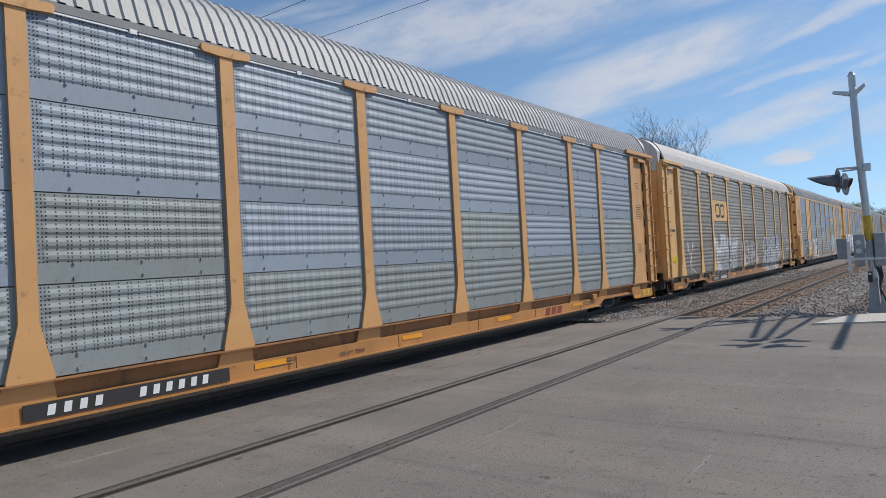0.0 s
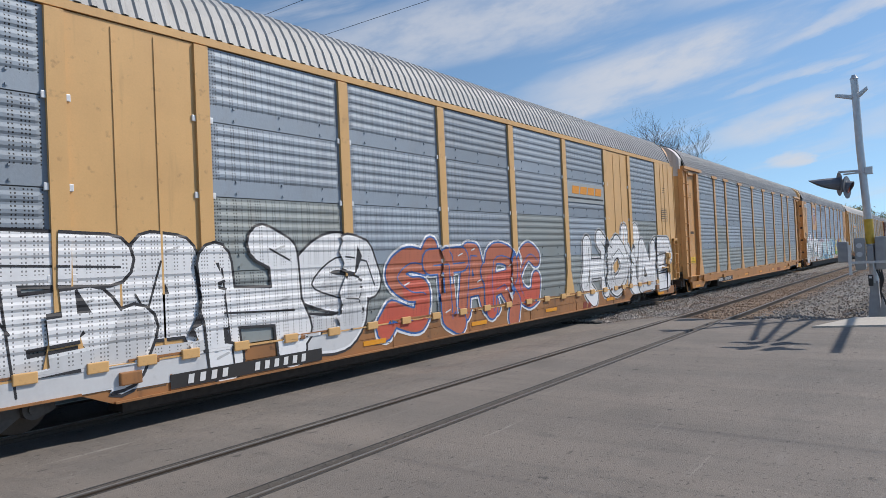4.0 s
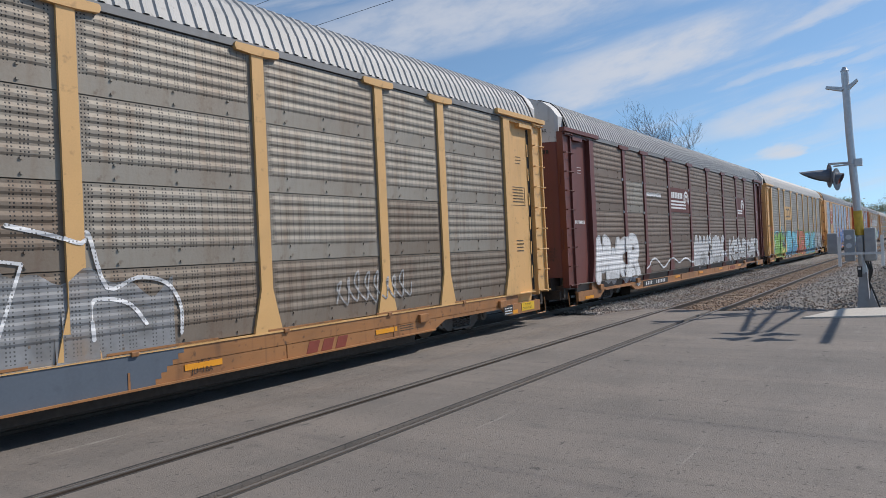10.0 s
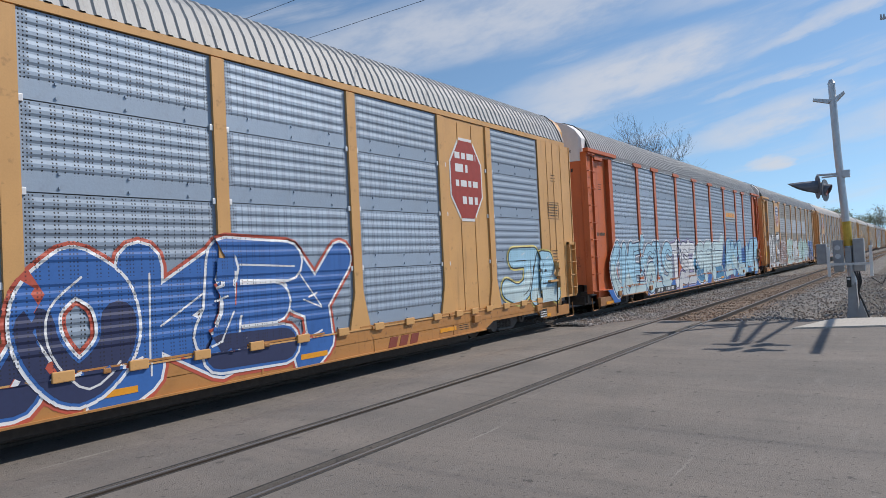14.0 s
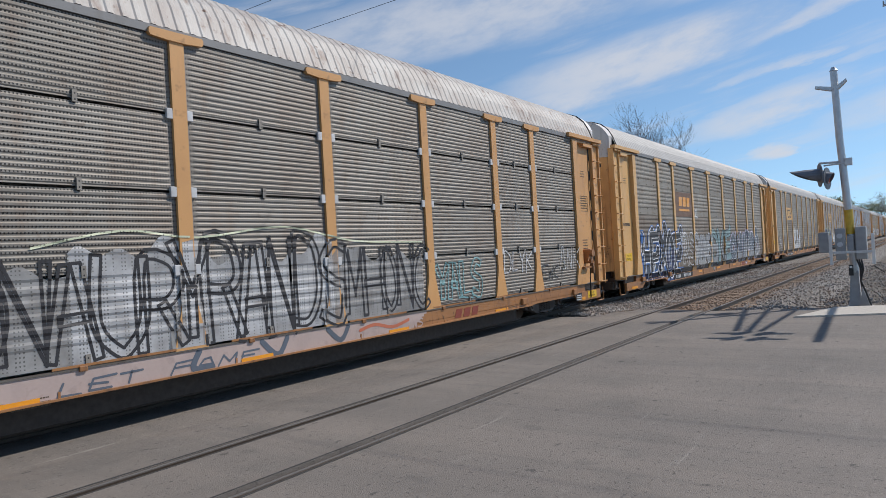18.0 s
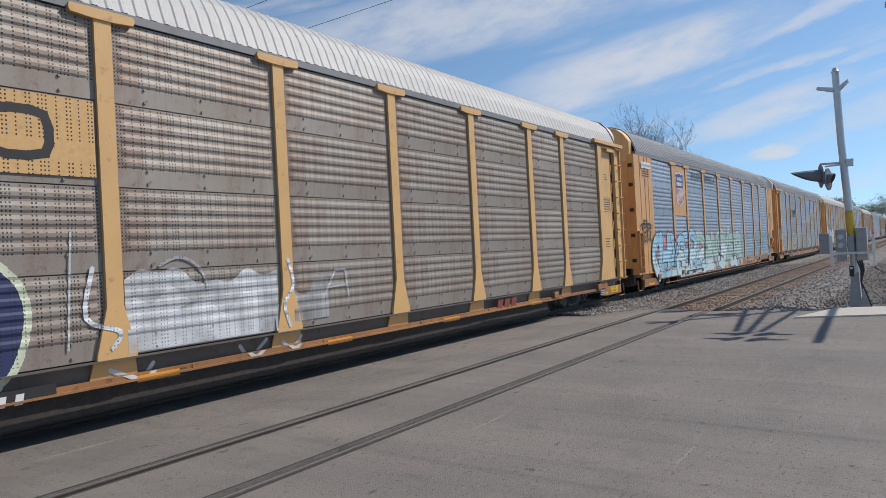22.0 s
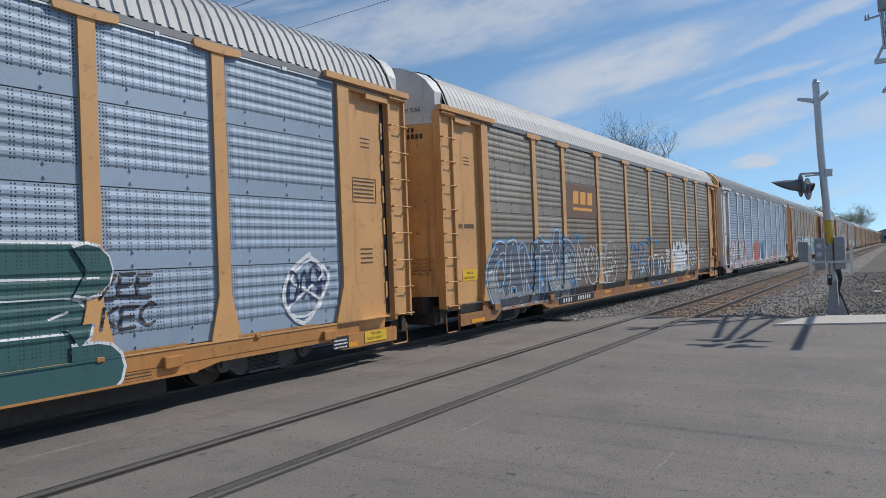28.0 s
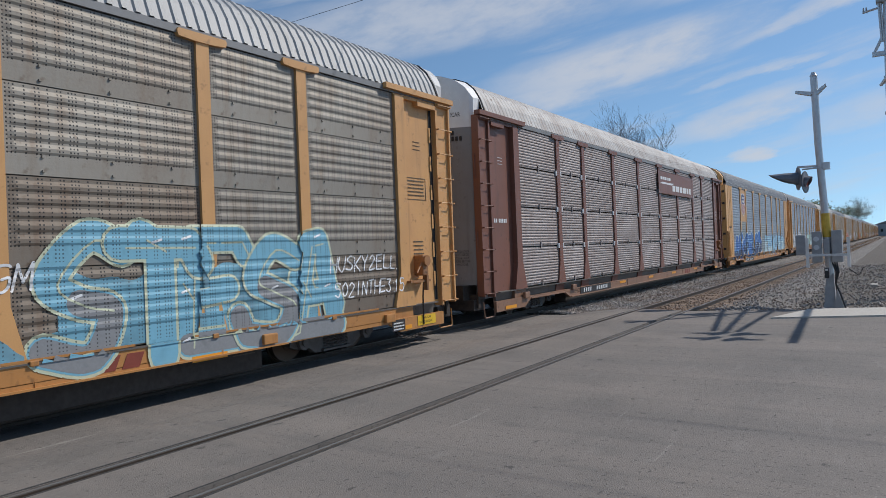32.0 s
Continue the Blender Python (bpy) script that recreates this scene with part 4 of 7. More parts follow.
def mural(car, x0, x1, z0, z1, fill, line, halo, text, fat=0.16, shine=None, seed=1):
    """Sprayed piece: fat bent letters side by side, each with its rim, on a spread of a halo colour. No fill leaves the outlines."""
    rng = random.Random(seed)
    w, h = x1 - x0, z1 - z0
    n = len(text)
    cloud, rim, core, tone, glint, inner = (bmesh.new() for _ in range(6))
    thick = 0.015 * h + 0.015
    for k, letter in enumerate(text):
        cw = w / n * (1.14 + rng.uniform(0.0, 0.24))
        half = min(fat * cw, 0.19 * h)
        cx, cz = x0 + w / n * k + half * 0.7, z0 + half * 0.7
        ww, hh = cw - half * 1.7, h - half * 1.5
        lean, up = rng.uniform(-0.06, 0.12), rng.uniform(-0.04, 0.05) * h
        layer = 0.0070 * (k % 2)
        count = 0
        for path in LETTERS.get(letter, ()):
            pts = []
            for u, v in path:
                pts.append((cx + ww * (u + rng.uniform(-0.04, 0.04) + lean * (v - 0.5)), cz + up + hh * (v + rng.uniform(-0.04, 0.04))))
            line_pts = smooth(pts, 4) if letter in BENT or fat > 0.19 else pts
            if fill and fat < 0.185 and len(text) > 2:   # flared tips at the ends of the stroke
                for p, q, end in ((pts[0], pts[1], 0), (pts[-1], pts[-2], 1)):
                    if rng.random() < 0.6:
                        d = math.hypot(p[0] - q[0], p[1] - q[1]) or 1.0
                        side = rng.choice((-1, 1)) * 0.9
                        ex, ez = (p[0] - q[0]) / d, (p[1] - q[1]) / d
                        tip = (p[0] + (ex * 0.5 - ez * side) * half * 1.5, p[1] + (ez * 0.5 + ex * side) * half * 1.5)
                        line_pts = [tip] + list(line_pts) if not end else list(line_pts) + [tip]
            first, count = count, count + len(line_pts)
            if halo:
                strip(cloud, line_pts, half + 0.04 + 0.028 * h, 0.0, True, first)
            if fill and line:
                strip(rim, line_pts, half + thick, -0.0014 - layer, True, first)
            if fill:
                strip(core, line_pts, half, -0.0028 - layer, True, first)
                if len(pts) > 2 and rng.random() < 0.8:   # a darker tone low down in the stroke
                    q = [(a, b) for a, b in line_pts if b < cz + hh * 0.55]
                    if len(q) > 1:
                        strip(tone, q, half * 0.86, -0.0042 - layer, True, first)
                w1, h1 = half * 0.55, half * 0.5   # one pale stroke along the upper edge
                if line and half > 0.10:   # thin lines drawn inside the letter, along one edge
                    edge = [(a + half * 0.45, b - half * 0.3) for a, b in line_pts[:max(2, len(line_pts) * 2 // 3)]]
                    strip(inner, edge, thick * 0.34, -0.0054 - layer, True, first)
                mid = line_pts[len(line_pts) // 2]
                strip(glint, [(mid[0] - w1, mid[1] + h1 * 0.6), (mid[0] + w1 * 0.2, mid[1] + h1)], thick * 0.4, -0.0056 - layer, True)
            elif line:
                strip(rim, around(line_pts, half * 0.9), thick * 0.60, -0.0012, True, first * 2)
    gl = SPRAY[shine] if shine else (SPRAY["white"] if fill is not SPRAY["white"] else SPRAY["silver"])
    kinds = [("graffiti_halo", cloud, halo, "sprayed colour halo"), ("graffiti_rim", rim, line, "sprayed rim"), ("graffiti_fill", core, fill, "sprayed fill"),
             ("graffiti_shine", glint, gl, "pale strokes"), ("graffiti_line", inner, line, "thin lines in the fill"), ("graffiti_shade", tone, SHADE.get(fill, SPRAY["grey"]), "second tone of the fill")]
    for name, bm, mat, label in kinds:
        if mat and len(bm.verts):
            tagged(part(name, bm, mat, car, label), kind="stuff")
        else:
            bm.free()


def wash(car, x0, x1, z0, z1, material, seed=1, jag=0.12, order=0):
    """A broad sprayed field with an uneven upper edge, over sheets, posts and sill."""
    rng = random.Random(seed)
    bm = bmesh.new()
    n = max(2, round((x1 - x0) / 0.085))
    p = [rng.uniform(0, 6.3) for _ in range(4)]
    def top(x):
        return z1 + jag * (0.6 * math.sin(x * 1.9 + p[0]) + 0.5 * math.sin(x * 4.7 + p[1]) + 0.35 * math.sin(x * 11 + p[2]))
    for k in range(n):
        a, b = x0 + (x1 - x0) * k / n, x0 + (x1 - x0) * (k + 1) / n
        low = 0.475 if 2.2 < a < 5.1 or 22.1 < a < 25.0 else EDGE["low"] + 0.005
        low = max(z0, low)
        if z1 < EDGE["top"]:   # on the sill the ends run out
            end = max(0.0, 1.0 - min(a - x0, x1 - b) / 0.45)
            low = min(z1 - 0.03, low + (z1 - low) * end * 0.85)
        cuts = sorted({z for z in (low, 0.537, 0.742, EDGE["top"], 1.08, 1.42) if z >= low and z < min(top(a), top(b)) - 0.02})
        for i, lo in enumerate(cuts):
            hi = (cuts[i + 1],) * 2 if i + 1 < len(cuts) else (top(a), top(b))
            y = 0.0007 - 0.0002 * order
            d, e = (skin((a + b) / 2, lo + (hi[0] - lo) * f) + y for f in (0.02, 0.98))
            bm.faces.new([bm.verts.new(q) for q in ((a, d, lo), (b, d, lo), (b, e, hi[1]), (a, e, hi[0]))])
    tagged(part("graffiti_wash", bm, material, car, "broad sprayed field"), kind="stuff")


def tag(car, x, z, w, h, material, text="", thick=0.017, seed=1):
    """A quick handwritten scrawl: thin slanted letters, or one looping line."""
    rng = random.Random(seed)
    bm = bmesh.new()
    if text:
        cell = w / len(text)
        for k, letter in enumerate(text):
            u0, lift = x + cell * k, rng.uniform(-0.06, 0.06) * h
            for path in LETTERS.get(letter, ()):
                pts = [(u0 + cell * (0.78 * u + 0.16 * (v - 0.5) + rng.uniform(-0.05, 0.05)), z + lift + h * (v + rng.uniform(-0.06, 0.06))) for u, v in path]
                strip(bm, smooth(pts, 3) if letter in BENT else pts, thick, -0.003, True)
    else:
        n = max(4, int(w / h * 2.4))
        pts = []
        for k in range(n + 1):
            u = x + w * k / n
            top = z + h * rng.uniform(0.72, 1.0)
            low = z + h * rng.uniform(0.0, 0.3)
            pts += [(u - 0.12 * w / n, low), (u + 0.10 * w / n, (low + top) / 2), (u + rng.uniform(0.1, 0.4) * w / n, top), (u + rng.uniform(-0.35, 0.05) * w / n, (low + top) * 0.5 + 0.1 * h)]
        strip(bm, smooth(pts[:-2], 3), thick, -0.003, True)
    tagged(part("graffiti_tag", bm, material, car, "scrawled tag"), kind="stuff")


def stroke(car, material, thick, path):
    """One drawn line of spray, given as places along the car and heights."""
    pts = [tuple(float(v) for v in p.split(",")) for p in path.split()]
    tagged(part("graffiti_line", strip_all(smooth(pts, 4), thick), material, car, "single sprayed line"), kind="stuff")


def strip_all(pts, thick):
    bm = bmesh.new()
    strip(bm, pts, thick, -0.004, True)
    return bm


def sketch(car, kind, x, z, w, h, material):
    """A small sprayed drawing: a stag's head or a pine."""
    lines = {"stag": ["45 33 34 55 54 53 45", "36 27 18 0A", "27 1A", "17 08", "56 67 7A", "67 8A", "77 89", "43 40", "52 60", "52 71 A0", "45 46 55"], "pine": ["50 5A", "5A 26 86 5A", "58 13 93 58", "45 01 A1 65"]}[kind]
    bm = bmesh.new()
    for stroke in "|".join(lines).split("|"):
        strip(bm, smooth([(x + w * int(p[0], 11) / 10, z + h * int(p[1], 11) / 10) for p in stroke.split()], 3), 0.018, -0.003, True)
    tagged(part("graffiti_drawing", bm, material, car, "white sprayed drawing"), kind="stuff")


def spray(name, c, cover=1.0):
    """Spray paint over the perforated sheets: the holes still show."""
    return sheet("spray_" + name, c, dull(c, 0.55), 0.28, metal=0.0, painted=True, cover=cover)


PIGMENT = {
    "white": (0.72, 0.73, 0.74), "silver": (0.55, 0.56, 0.57), "black": (0.03, 0.03, 0.035), "sky": (0.33, 0.57, 0.71), "teal": (0.20, 0.40, 0.42), "mint": (0.42, 0.60, 0.53),
    "azure": (0.05, 0.27, 0.58), "blue": (0.03, 0.13, 0.40), "navy": (0.025, 0.035, 0.10), "green": (0.22, 0.46, 0.06), "red": (0.55, 0.10, 0.06), "brick": (0.50, 0.15, 0.08), "pink": (0.62, 0.30, 0.36),
    "lilac": (0.42, 0.36, 0.55), "lemon": (0.68, 0.58, 0.18), "ice": (0.50, 0.64, 0.66), "steel": (0.06, 0.22, 0.38), "grey": (0.27, 0.28, 0.29), "stone": (0.36, 0.36, 0.355), "slate": (0.10, 0.125, 0.16), "sage": (0.22, 0.33, 0.345), "forest": (0.03, 0.10, 0.10), "dusk": (0.42, 0.33, 0.30), "mauve": (0.20, 0.135, 0.125), "pear": (0.60, 0.64, 0.46), "aqua": (0.16, 0.50, 0.62), "tide": (0.17, 0.40, 0.52)}
SPRAY = {k: spray(k, c) for k, c in PIGMENT.items()}
MIST = {k: spray("thin_" + k, c, 0.82) for k, c in PIGMENT.items()}

SHADE = {SPRAY[a]: SPRAY[b] for a, b in (("ice", "steel"), ("steel", "blue"), ("azure", "blue"), ("sky", "ice"), ("aqua", "steel"), ("mauve", "dusk"), ("mint", "ice"), ("white", "silver"), ("silver", "stone"), ("green", "lemon"), ("brick", "red"), ("red", "brick"), ("blue", "navy"), ("navy", "blue"), ("lemon", "green"), ("teal", "blue"), ("grey", "stone"), ("stone", "grey"), ("black", "navy"), ("forest", "forest"), ("dusk", "grey"), ("pink", "lilac"), ("lilac", "blue"))}

BODY = {
    "yellow": paint("yellow_paint", YELLOW, (0.20, 0.11, 0.05), 0.35),
    "pale": paint("pale_yellow_paint", PALE, (0.26, 0.15, 0.07), 0.35),
    "amber": paint("amber_paint", (0.64, 0.342, 0.130), (0.20, 0.10, 0.05), 0.38),
    "red": paint("orange_red_paint", (0.56, 0.13, 0.035), (0.18, 0.06, 0.03), 0.3),
    "brown": paint("red_brown_paint", (0.15, 0.042, 0.032), (0.07, 0.04, 0.03), 0.4),
    "rust": paint("faded_brown_paint", (0.21, 0.085, 0.055), (0.10, 0.06, 0.045), 0.5),
    "cream": paint("white_paint", (0.70, 0.68, 0.66), (0.30, 0.26, 0.22), 0.40),
}
SILL = {
    "yellow": paint("sill_yellow", (0.47, 0.215, 0.062), (0.15, 0.07, 0.03), 0.5),
    "worn": paint("sill_worn", (0.36, 0.165, 0.060), (0.11, 0.06, 0.035), 0.8),
    "cream": paint("sill_white", (0.40, 0.37, 0.35), (0.16, 0.12, 0.10), 0.85),
    "brown": paint("sill_brown", (0.28, 0.15, 0.09), (0.11, 0.07, 0.05), 0.7),
}
END = {"pale": paint("end_door_pale", (0.66, 0.37, 0.13), (0.20, 0.095, 0.045), 0.75), "amber": paint("end_door_amber", (0.60, 0.325, 0.11), (0.19, 0.09, 0.045), 0.75),
       "yellow": paint("end_door_yellow", (0.62, 0.335, 0.11), (0.19, 0.09, 0.045), 0.75)}
FOOT = paint("foot_grime", (0.125, 0.112, 0.098), (0.06, 0.045, 0.035), 0.6)
SHEET = {
    "clean": sheet("sheet_clean", (0.268, 0.318, 0.372), (0.24, 0.22, 0.19), 0.20, metal=0.3),
    "blue": sheet("sheet_blue", (0.285, 0.355, 0.440), (0.22, 0.23, 0.24), 0.16, metal=0.3),
    # lower rows of clean sheets: grime, and weaker sky reflection put into the colour
    "cleanlow": sheet("sheet_clean_grime_less_sky", (0.262, 0.296, 0.298), (0.20, 0.18, 0.14), 0.35, metal=0.3),
    "grey": sheet("sheet_grey", (0.290, 0.276, 0.246), (0.185, 0.14, 0.10), 0.45),
    "tan": sheet("sheet_tan", (0.282, 0.262, 0.226), (0.185, 0.12, 0.075), 0.6),
    "tanrust": sheet("sheet_tan_rusty", (0.300, 0.272, 0.235), (0.19, 0.10, 0.065), 0.6, edge=0.85),
    "brown": sheet("sheet_brown", (0.191, 0.151, 0.121), (0.14, 0.08, 0.055), 0.65),
    "fine": sheet("sheet_fine", (0.272, 0.278, 0.268), (0.20, 0.17, 0.14), 0.35, True),
    "finetan": sheet("sheet_fine_tan", (0.262, 0.248, 0.224), (0.18, 0.125, 0.09), 0.55, True),
    "greylow": sheet("sheet_grey_splashed", (0.244, 0.220, 0.189), (0.16, 0.11, 0.075), 0.65),
    "tanlow": sheet("sheet_tan_splashed", (0.219, 0.186, 0.149), (0.15, 0.092, 0.06), 0.75),
    "finered": sheet("sheet_fine_red", (0.340, 0.302, 0.288), (0.17, 0.10, 0.08), 0.5, True),
}
PATCH = {"conrail": sheet("sheet_maroon", (0.13, 0.04, 0.032), (0.08, 0.035, 0.03), 0.3), "cn": sheet("sheet_yellow", PALE, (0.25, 0.14, 0.06), 0.25, metal=0.0),
         "csx": sheet("sheet_rust", (0.20, 0.12, 0.08), (0.11, 0.06, 0.04), 0.5), "plainband": plain("band_grey", (0.40, 0.41, 0.40), 0.5, 0.2, 6, 0.2),
         "shine": sheet("sheet_new", (0.36, 0.385, 0.42), (0.30, 0.31, 0.33), 0.1, metal=0.1)}
ROOFS = {"galv": M["roof"], "white": M["roofwhite"], "rust": M["roofrust"]}


def shield(car, x0, x1, z0, z1, y):
    """Railway badge as a plain shield: white rim, blue chief, red bars."""
    w, h = x1 - x0, z1 - z0
    half = [(0.5, 1.0), (0.36, 0.955), (0.22, 0.945), (0.10, 0.985), (0.0, 0.84), (0.06, 0.66), (0.035, 0.48), (0.0, 0.34), (0.04, 0.20), (0.18, 0.10), (0.36, 0.055), (0.5, 0.0)]
    shape = half + [(1 - u, v) for u, v in half[-2:0:-1]]
    def form(g):
        return [(x0 + w * (0.5 + (u - 0.5) * g), z0 + h * (0.5 + (v - 0.5) * g)) for u, v in shape]
    def edge(u, up):   # height of the shield's outline above a place across it
        u = min(u, 1 - u)
        line = half[:5] if up else half[5:]
        for (a, va), (b, vb) in zip(line, line[1:]):
            if min(a, b) <= u <= max(a, b) and a != b:
                return va + (vb - va) * (u - a) / (b - a)
        return 0.8 if up else 0.3
    part("badge_edge", prism(bmesh.new(), form(1.0), "y", y - 0.003, y), M["blueink"], car, "dark blue edge")
    part("badge_rim", prism(bmesh.new(), form(0.97), "y", y - 0.006, y - 0.003), M["white"], car, "white shield")
    us = [0.075 + 0.85 * k / 12 for k in range(13)]
    top = [(x0 + w * u, z0 + h * (edge(u, True) - 0.05)) for u in us]
    part("badge_chief", prism(bmesh.new(), [(x0 + w * 0.10, z0 + h * 0.53)] + top + [(x0 + w * 0.90, z0 + h * 0.53)], "y", y - 0.010, y - 0.006), M["blueink"], car, "dark blue field")
    for k in range(7):
        u0 = 0.085 + k * 0.128
        u1 = u0 + 0.062
        outline = [(u0, 0.51), (u0, edge(u0, False) + 0.045), (u1, edge(u1, False) + 0.045), (u1, 0.51)]
        part("badge_bar", prism(bmesh.new(), [(x0 + w * u, z0 + h * v) for u, v in outline], "y", y - 0.010, y - 0.006), M["redink"], car, "red bar")
    bm = bmesh.new()
    for n, v, wide in ((5, 0.735, 0.115), (7, 0.59, 0.102)):
        for i in range(n):
            u = 0.5 + (i - n / 2) * wide
            slab(bm, x0 + w * u, x0 + w * (u + wide * 0.66), z0 + h * v, z0 + h * (v + 0.095), y - 0.010)
    tagged(part("badge_lettering", bm, M["white"], car, "white bars of lettering"), kind="stuff")


def bay(i, inset=0.0):
    return BAYS[i][0] + inset, BAYS[i][1] - inset


def logo(car, kind):
    y = -0.0150
    if kind == "cn":
        a, b = bay(2, 0.02)
        z0 = FLOOR + 2 * ROW + 0.10
        part("name_board", slab(bmesh.new(), a + 0.02, b - 0.02, z0, z0 + 0.94, y), PATCH["cn"], car, "yellow panel")
        cx = (a + b) / 2
        bm = bmesh.new()
        strip(bm, ring([(cx - 0.70, z0 + 0.25), (cx - 0.12, z0 + 0.25), (cx - 0.12, z0 + 0.70), (cx - 0.70, z0 + 0.70)], 3) + [(cx - 0.70, z0 + 0.25)], 0.055, y - 0.006)
        tagged(part("railway_mark", bm, M["ink"], car, "black rounded frame"), kind="stuff")
        bm = bmesh.new()
        strip(bm, ring([(cx + 0.10, z0 + 0.25), (cx + 0.66, z0 + 0.25), (cx + 0.66, z0 + 0.70), (cx + 0.10, z0 + 0.70)], 3) + [(cx + 0.10, z0 + 0.25)], 0.055, y - 0.006)
        tagged(part("railway_mark", bm, M["ink"], car, "black rounded frame"), kind="stuff")
    elif kind == "csx":
        a, b = bay(2, 0.02)
        z0 = FLOOR + 2 * ROW - 0.02
        part("name_board", slab(bmesh.new(), a, b, z0, z0 + 1.04, y), PATCH["csx"], car, "rust-stained panel")
        bm = bmesh.new()
        for k in range(3):
            u = a + 0.55 + k * 0.58
            slab(bm, u, u + 0.42, z0 + 0.44, z0 + 0.84, y - 0.005, 0.05)
        slab(bm, a + 0.55, b - 0.45, z0 + 0.24, z0 + 0.33, y - 0.005)
        tagged(part("railway_mark", bm, M["conspic"], car, "yellow blocks over a yellow stripe"), kind="stuff")
    elif kind == "up":
        a, b = bay(1, 0.0)
        part("name_board", slab(bmesh.new(), a + 0.01, b - 0.01, FLOOR + 2.02 * ROW, 5.0, y), BODY["amber"], car, "yellow badge panel")
        shield(car, a + 0.26, b - 0.26, 3.28, 4.82, y - 0.005)
    elif kind == "conrail":
        for i, w in ((3, 1.0), (7, 0.55)):
            a, b = bay(i, 0.02)
            z0 = FLOOR + 2.1 * ROW
            part("name_board", slab(bmesh.new(), a, b, z0, z0 + 0.98, y), PATCH["conrail"], car, "maroon panel")
            bm = bmesh.new()
            if i == 3:
                for k in range(7):
                    slab(bm, a + 0.14 + k * 0.215, a + 0.30 + k * 0.215, z0 + 0.56, z0 + 0.80, y - 0.005, 0.03)
            for q in range(3 if i == 3 else 2):
                slab(bm, a + 0.08, b - 0.55, z0 + 0.14 + q * 0.13, z0 + 0.21 + q * 0.13, y - 0.005)
            c = (b - 0.45, z0 + 0.55)
            for r in (0.30, 0.15):
                strip(bm, [(c[0] + r * math.cos(t), c[1] + r * math.sin(t)) for t in [math.pi * (1.15 - 1.3 * k / 12) for k in range(13)]], 0.045, y - 0.006)
            tagged(part("railway_mark", bm, M["white"], car, "white bars and arcs"), kind="stuff")
    elif kind == "bnsf":
        a, b = bay(2, 0.02)
        z0 = FLOOR + 2 * ROW + 0.1
        part("name_board", slab(bmesh.new(), a, b, z0, z0 + 0.92, y), PATCH["plainband"], car, "plain grey band")
        bm = bmesh.new()
        for k in range(4):
            slab(bm, a + 0.20 + k * 0.56, a + 0.70 + k * 0.56, z0 + 0.52, z0 + 0.70, y - 0.005, 0.05)
        tagged(part("railway_mark", bm, M["orange"], car, "orange slanted blocks"), kind="stuff")
        part("railway_stripe", slab(bmesh.new(), a + 0.06, b - 0.1, z0 + 0.36, z0 + 0.41, y - 0.005), M["ink"], car)
    elif kind == "bnsf_far":
        a, b = bay(6, 0.02)
        z0 = FLOOR + 2 * ROW + 0.42
        part("name_board", slab(bmesh.new(), a, b, z0, z0 + 0.55, y), PATCH["plainband"], car, "plain grey band")
        bm = bmesh.new()
        for k in range(4):
            slab(bm, a + 0.30 + k * 0.52, a + 0.74 + k * 0.52, z0 + 0.24, z0 + 0.46, y - 0.005, 0.06)
        tagged(part("railway_mark", bm, M["orange"], car, "orange slanted blocks"), kind="stuff")
        part("railway_stripe", slab(bmesh.new(), a + 0.06, b - 0.1, z0 + 0.10, z0 + 0.15, y - 0.005), M["ink"], car)
    elif kind == "kcs":
        for i in (1, 7):
            a, b = bay(i)
            c, cz, r = (a + b) / 2, FLOOR + 2.75 * ROW, 0.92
            def octo(g):
                return [(c + r * g * 0.78 * math.cos(math.pi / 8 + k * math.pi / 4), cz + r * g * 1.1 * math.sin(math.pi / 8 + k * math.pi / 4)) for k in range(8)]
            part("badge_rim", prism(bmesh.new(), octo(1.0), "y", -0.016, -0.008), M["white"], car, "white octagon")
            part("badge_field", prism(bmesh.new(), octo(0.93), "y", -0.021, -0.016), M["redink"], car, "red octagon")
            bm = bars([(c - 0.45, c + 0.40, cz + 0.46, cz + 0.60), (c - 0.45, c + 0.05, cz + 0.16, cz + 0.34), (c - 0.45, c + 0.45, cz - 0.16, cz - 0.02), (c - 0.2, c + 0.42, cz - 0.55, cz - 0.38)], -0.021, i)
            tagged(part("badge_lettering", bm, M["white"], car, "white bars of lettering"), kind="stuff")
    elif kind == "ring":
        bm = bmesh.new()
        c = (1.22, 3.98)
        strip(bm, [(c[0] + 0.34 * math.cos(t), c[1] + 0.40 * math.sin(t)) for t in [2 * math.pi * k / 24 for k in range(25)]], 0.07, 0.065)
        part("badge_rim", bm, M["ringgreen"], car, "dark green ring")
        bm = bmesh.new()
        prism(bm, [(c[0] + 0.30 * math.cos(t), c[1] + 0.35 * math.sin(t)) for t in [2 * math.pi * k / 24 for k in range(24)]], "y", 0.066, 0.072)
        part("badge_field", bm, SPRAY["sky"], car, "pale blue disc")
        bm = bmesh.new()
        slab(bm, c[0] - 0.04, c[0] + 0.04, c[1] - 0.3, c[1] + 0.3, 0.064)
        slab(bm, c[0] - 0.26, c[0] + 0.26, c[1] - 0.04, c[1] + 0.04, 0.059)
        part("badge_cross", bm, M["white"], car, "white cross")
    elif kind == "ns":
        a, b = bay(2, 0.02)
        z0 = FLOOR + 2.35 * ROW
        bm = bmesh.new()
        for q in range(4):
            slab(bm, a + 0.30 + 0.10 * q, a + 1.05, z0 + 0.50 - q * 0.09, z0 + 0.56 - q * 0.09, y - 0.003, 0.03)
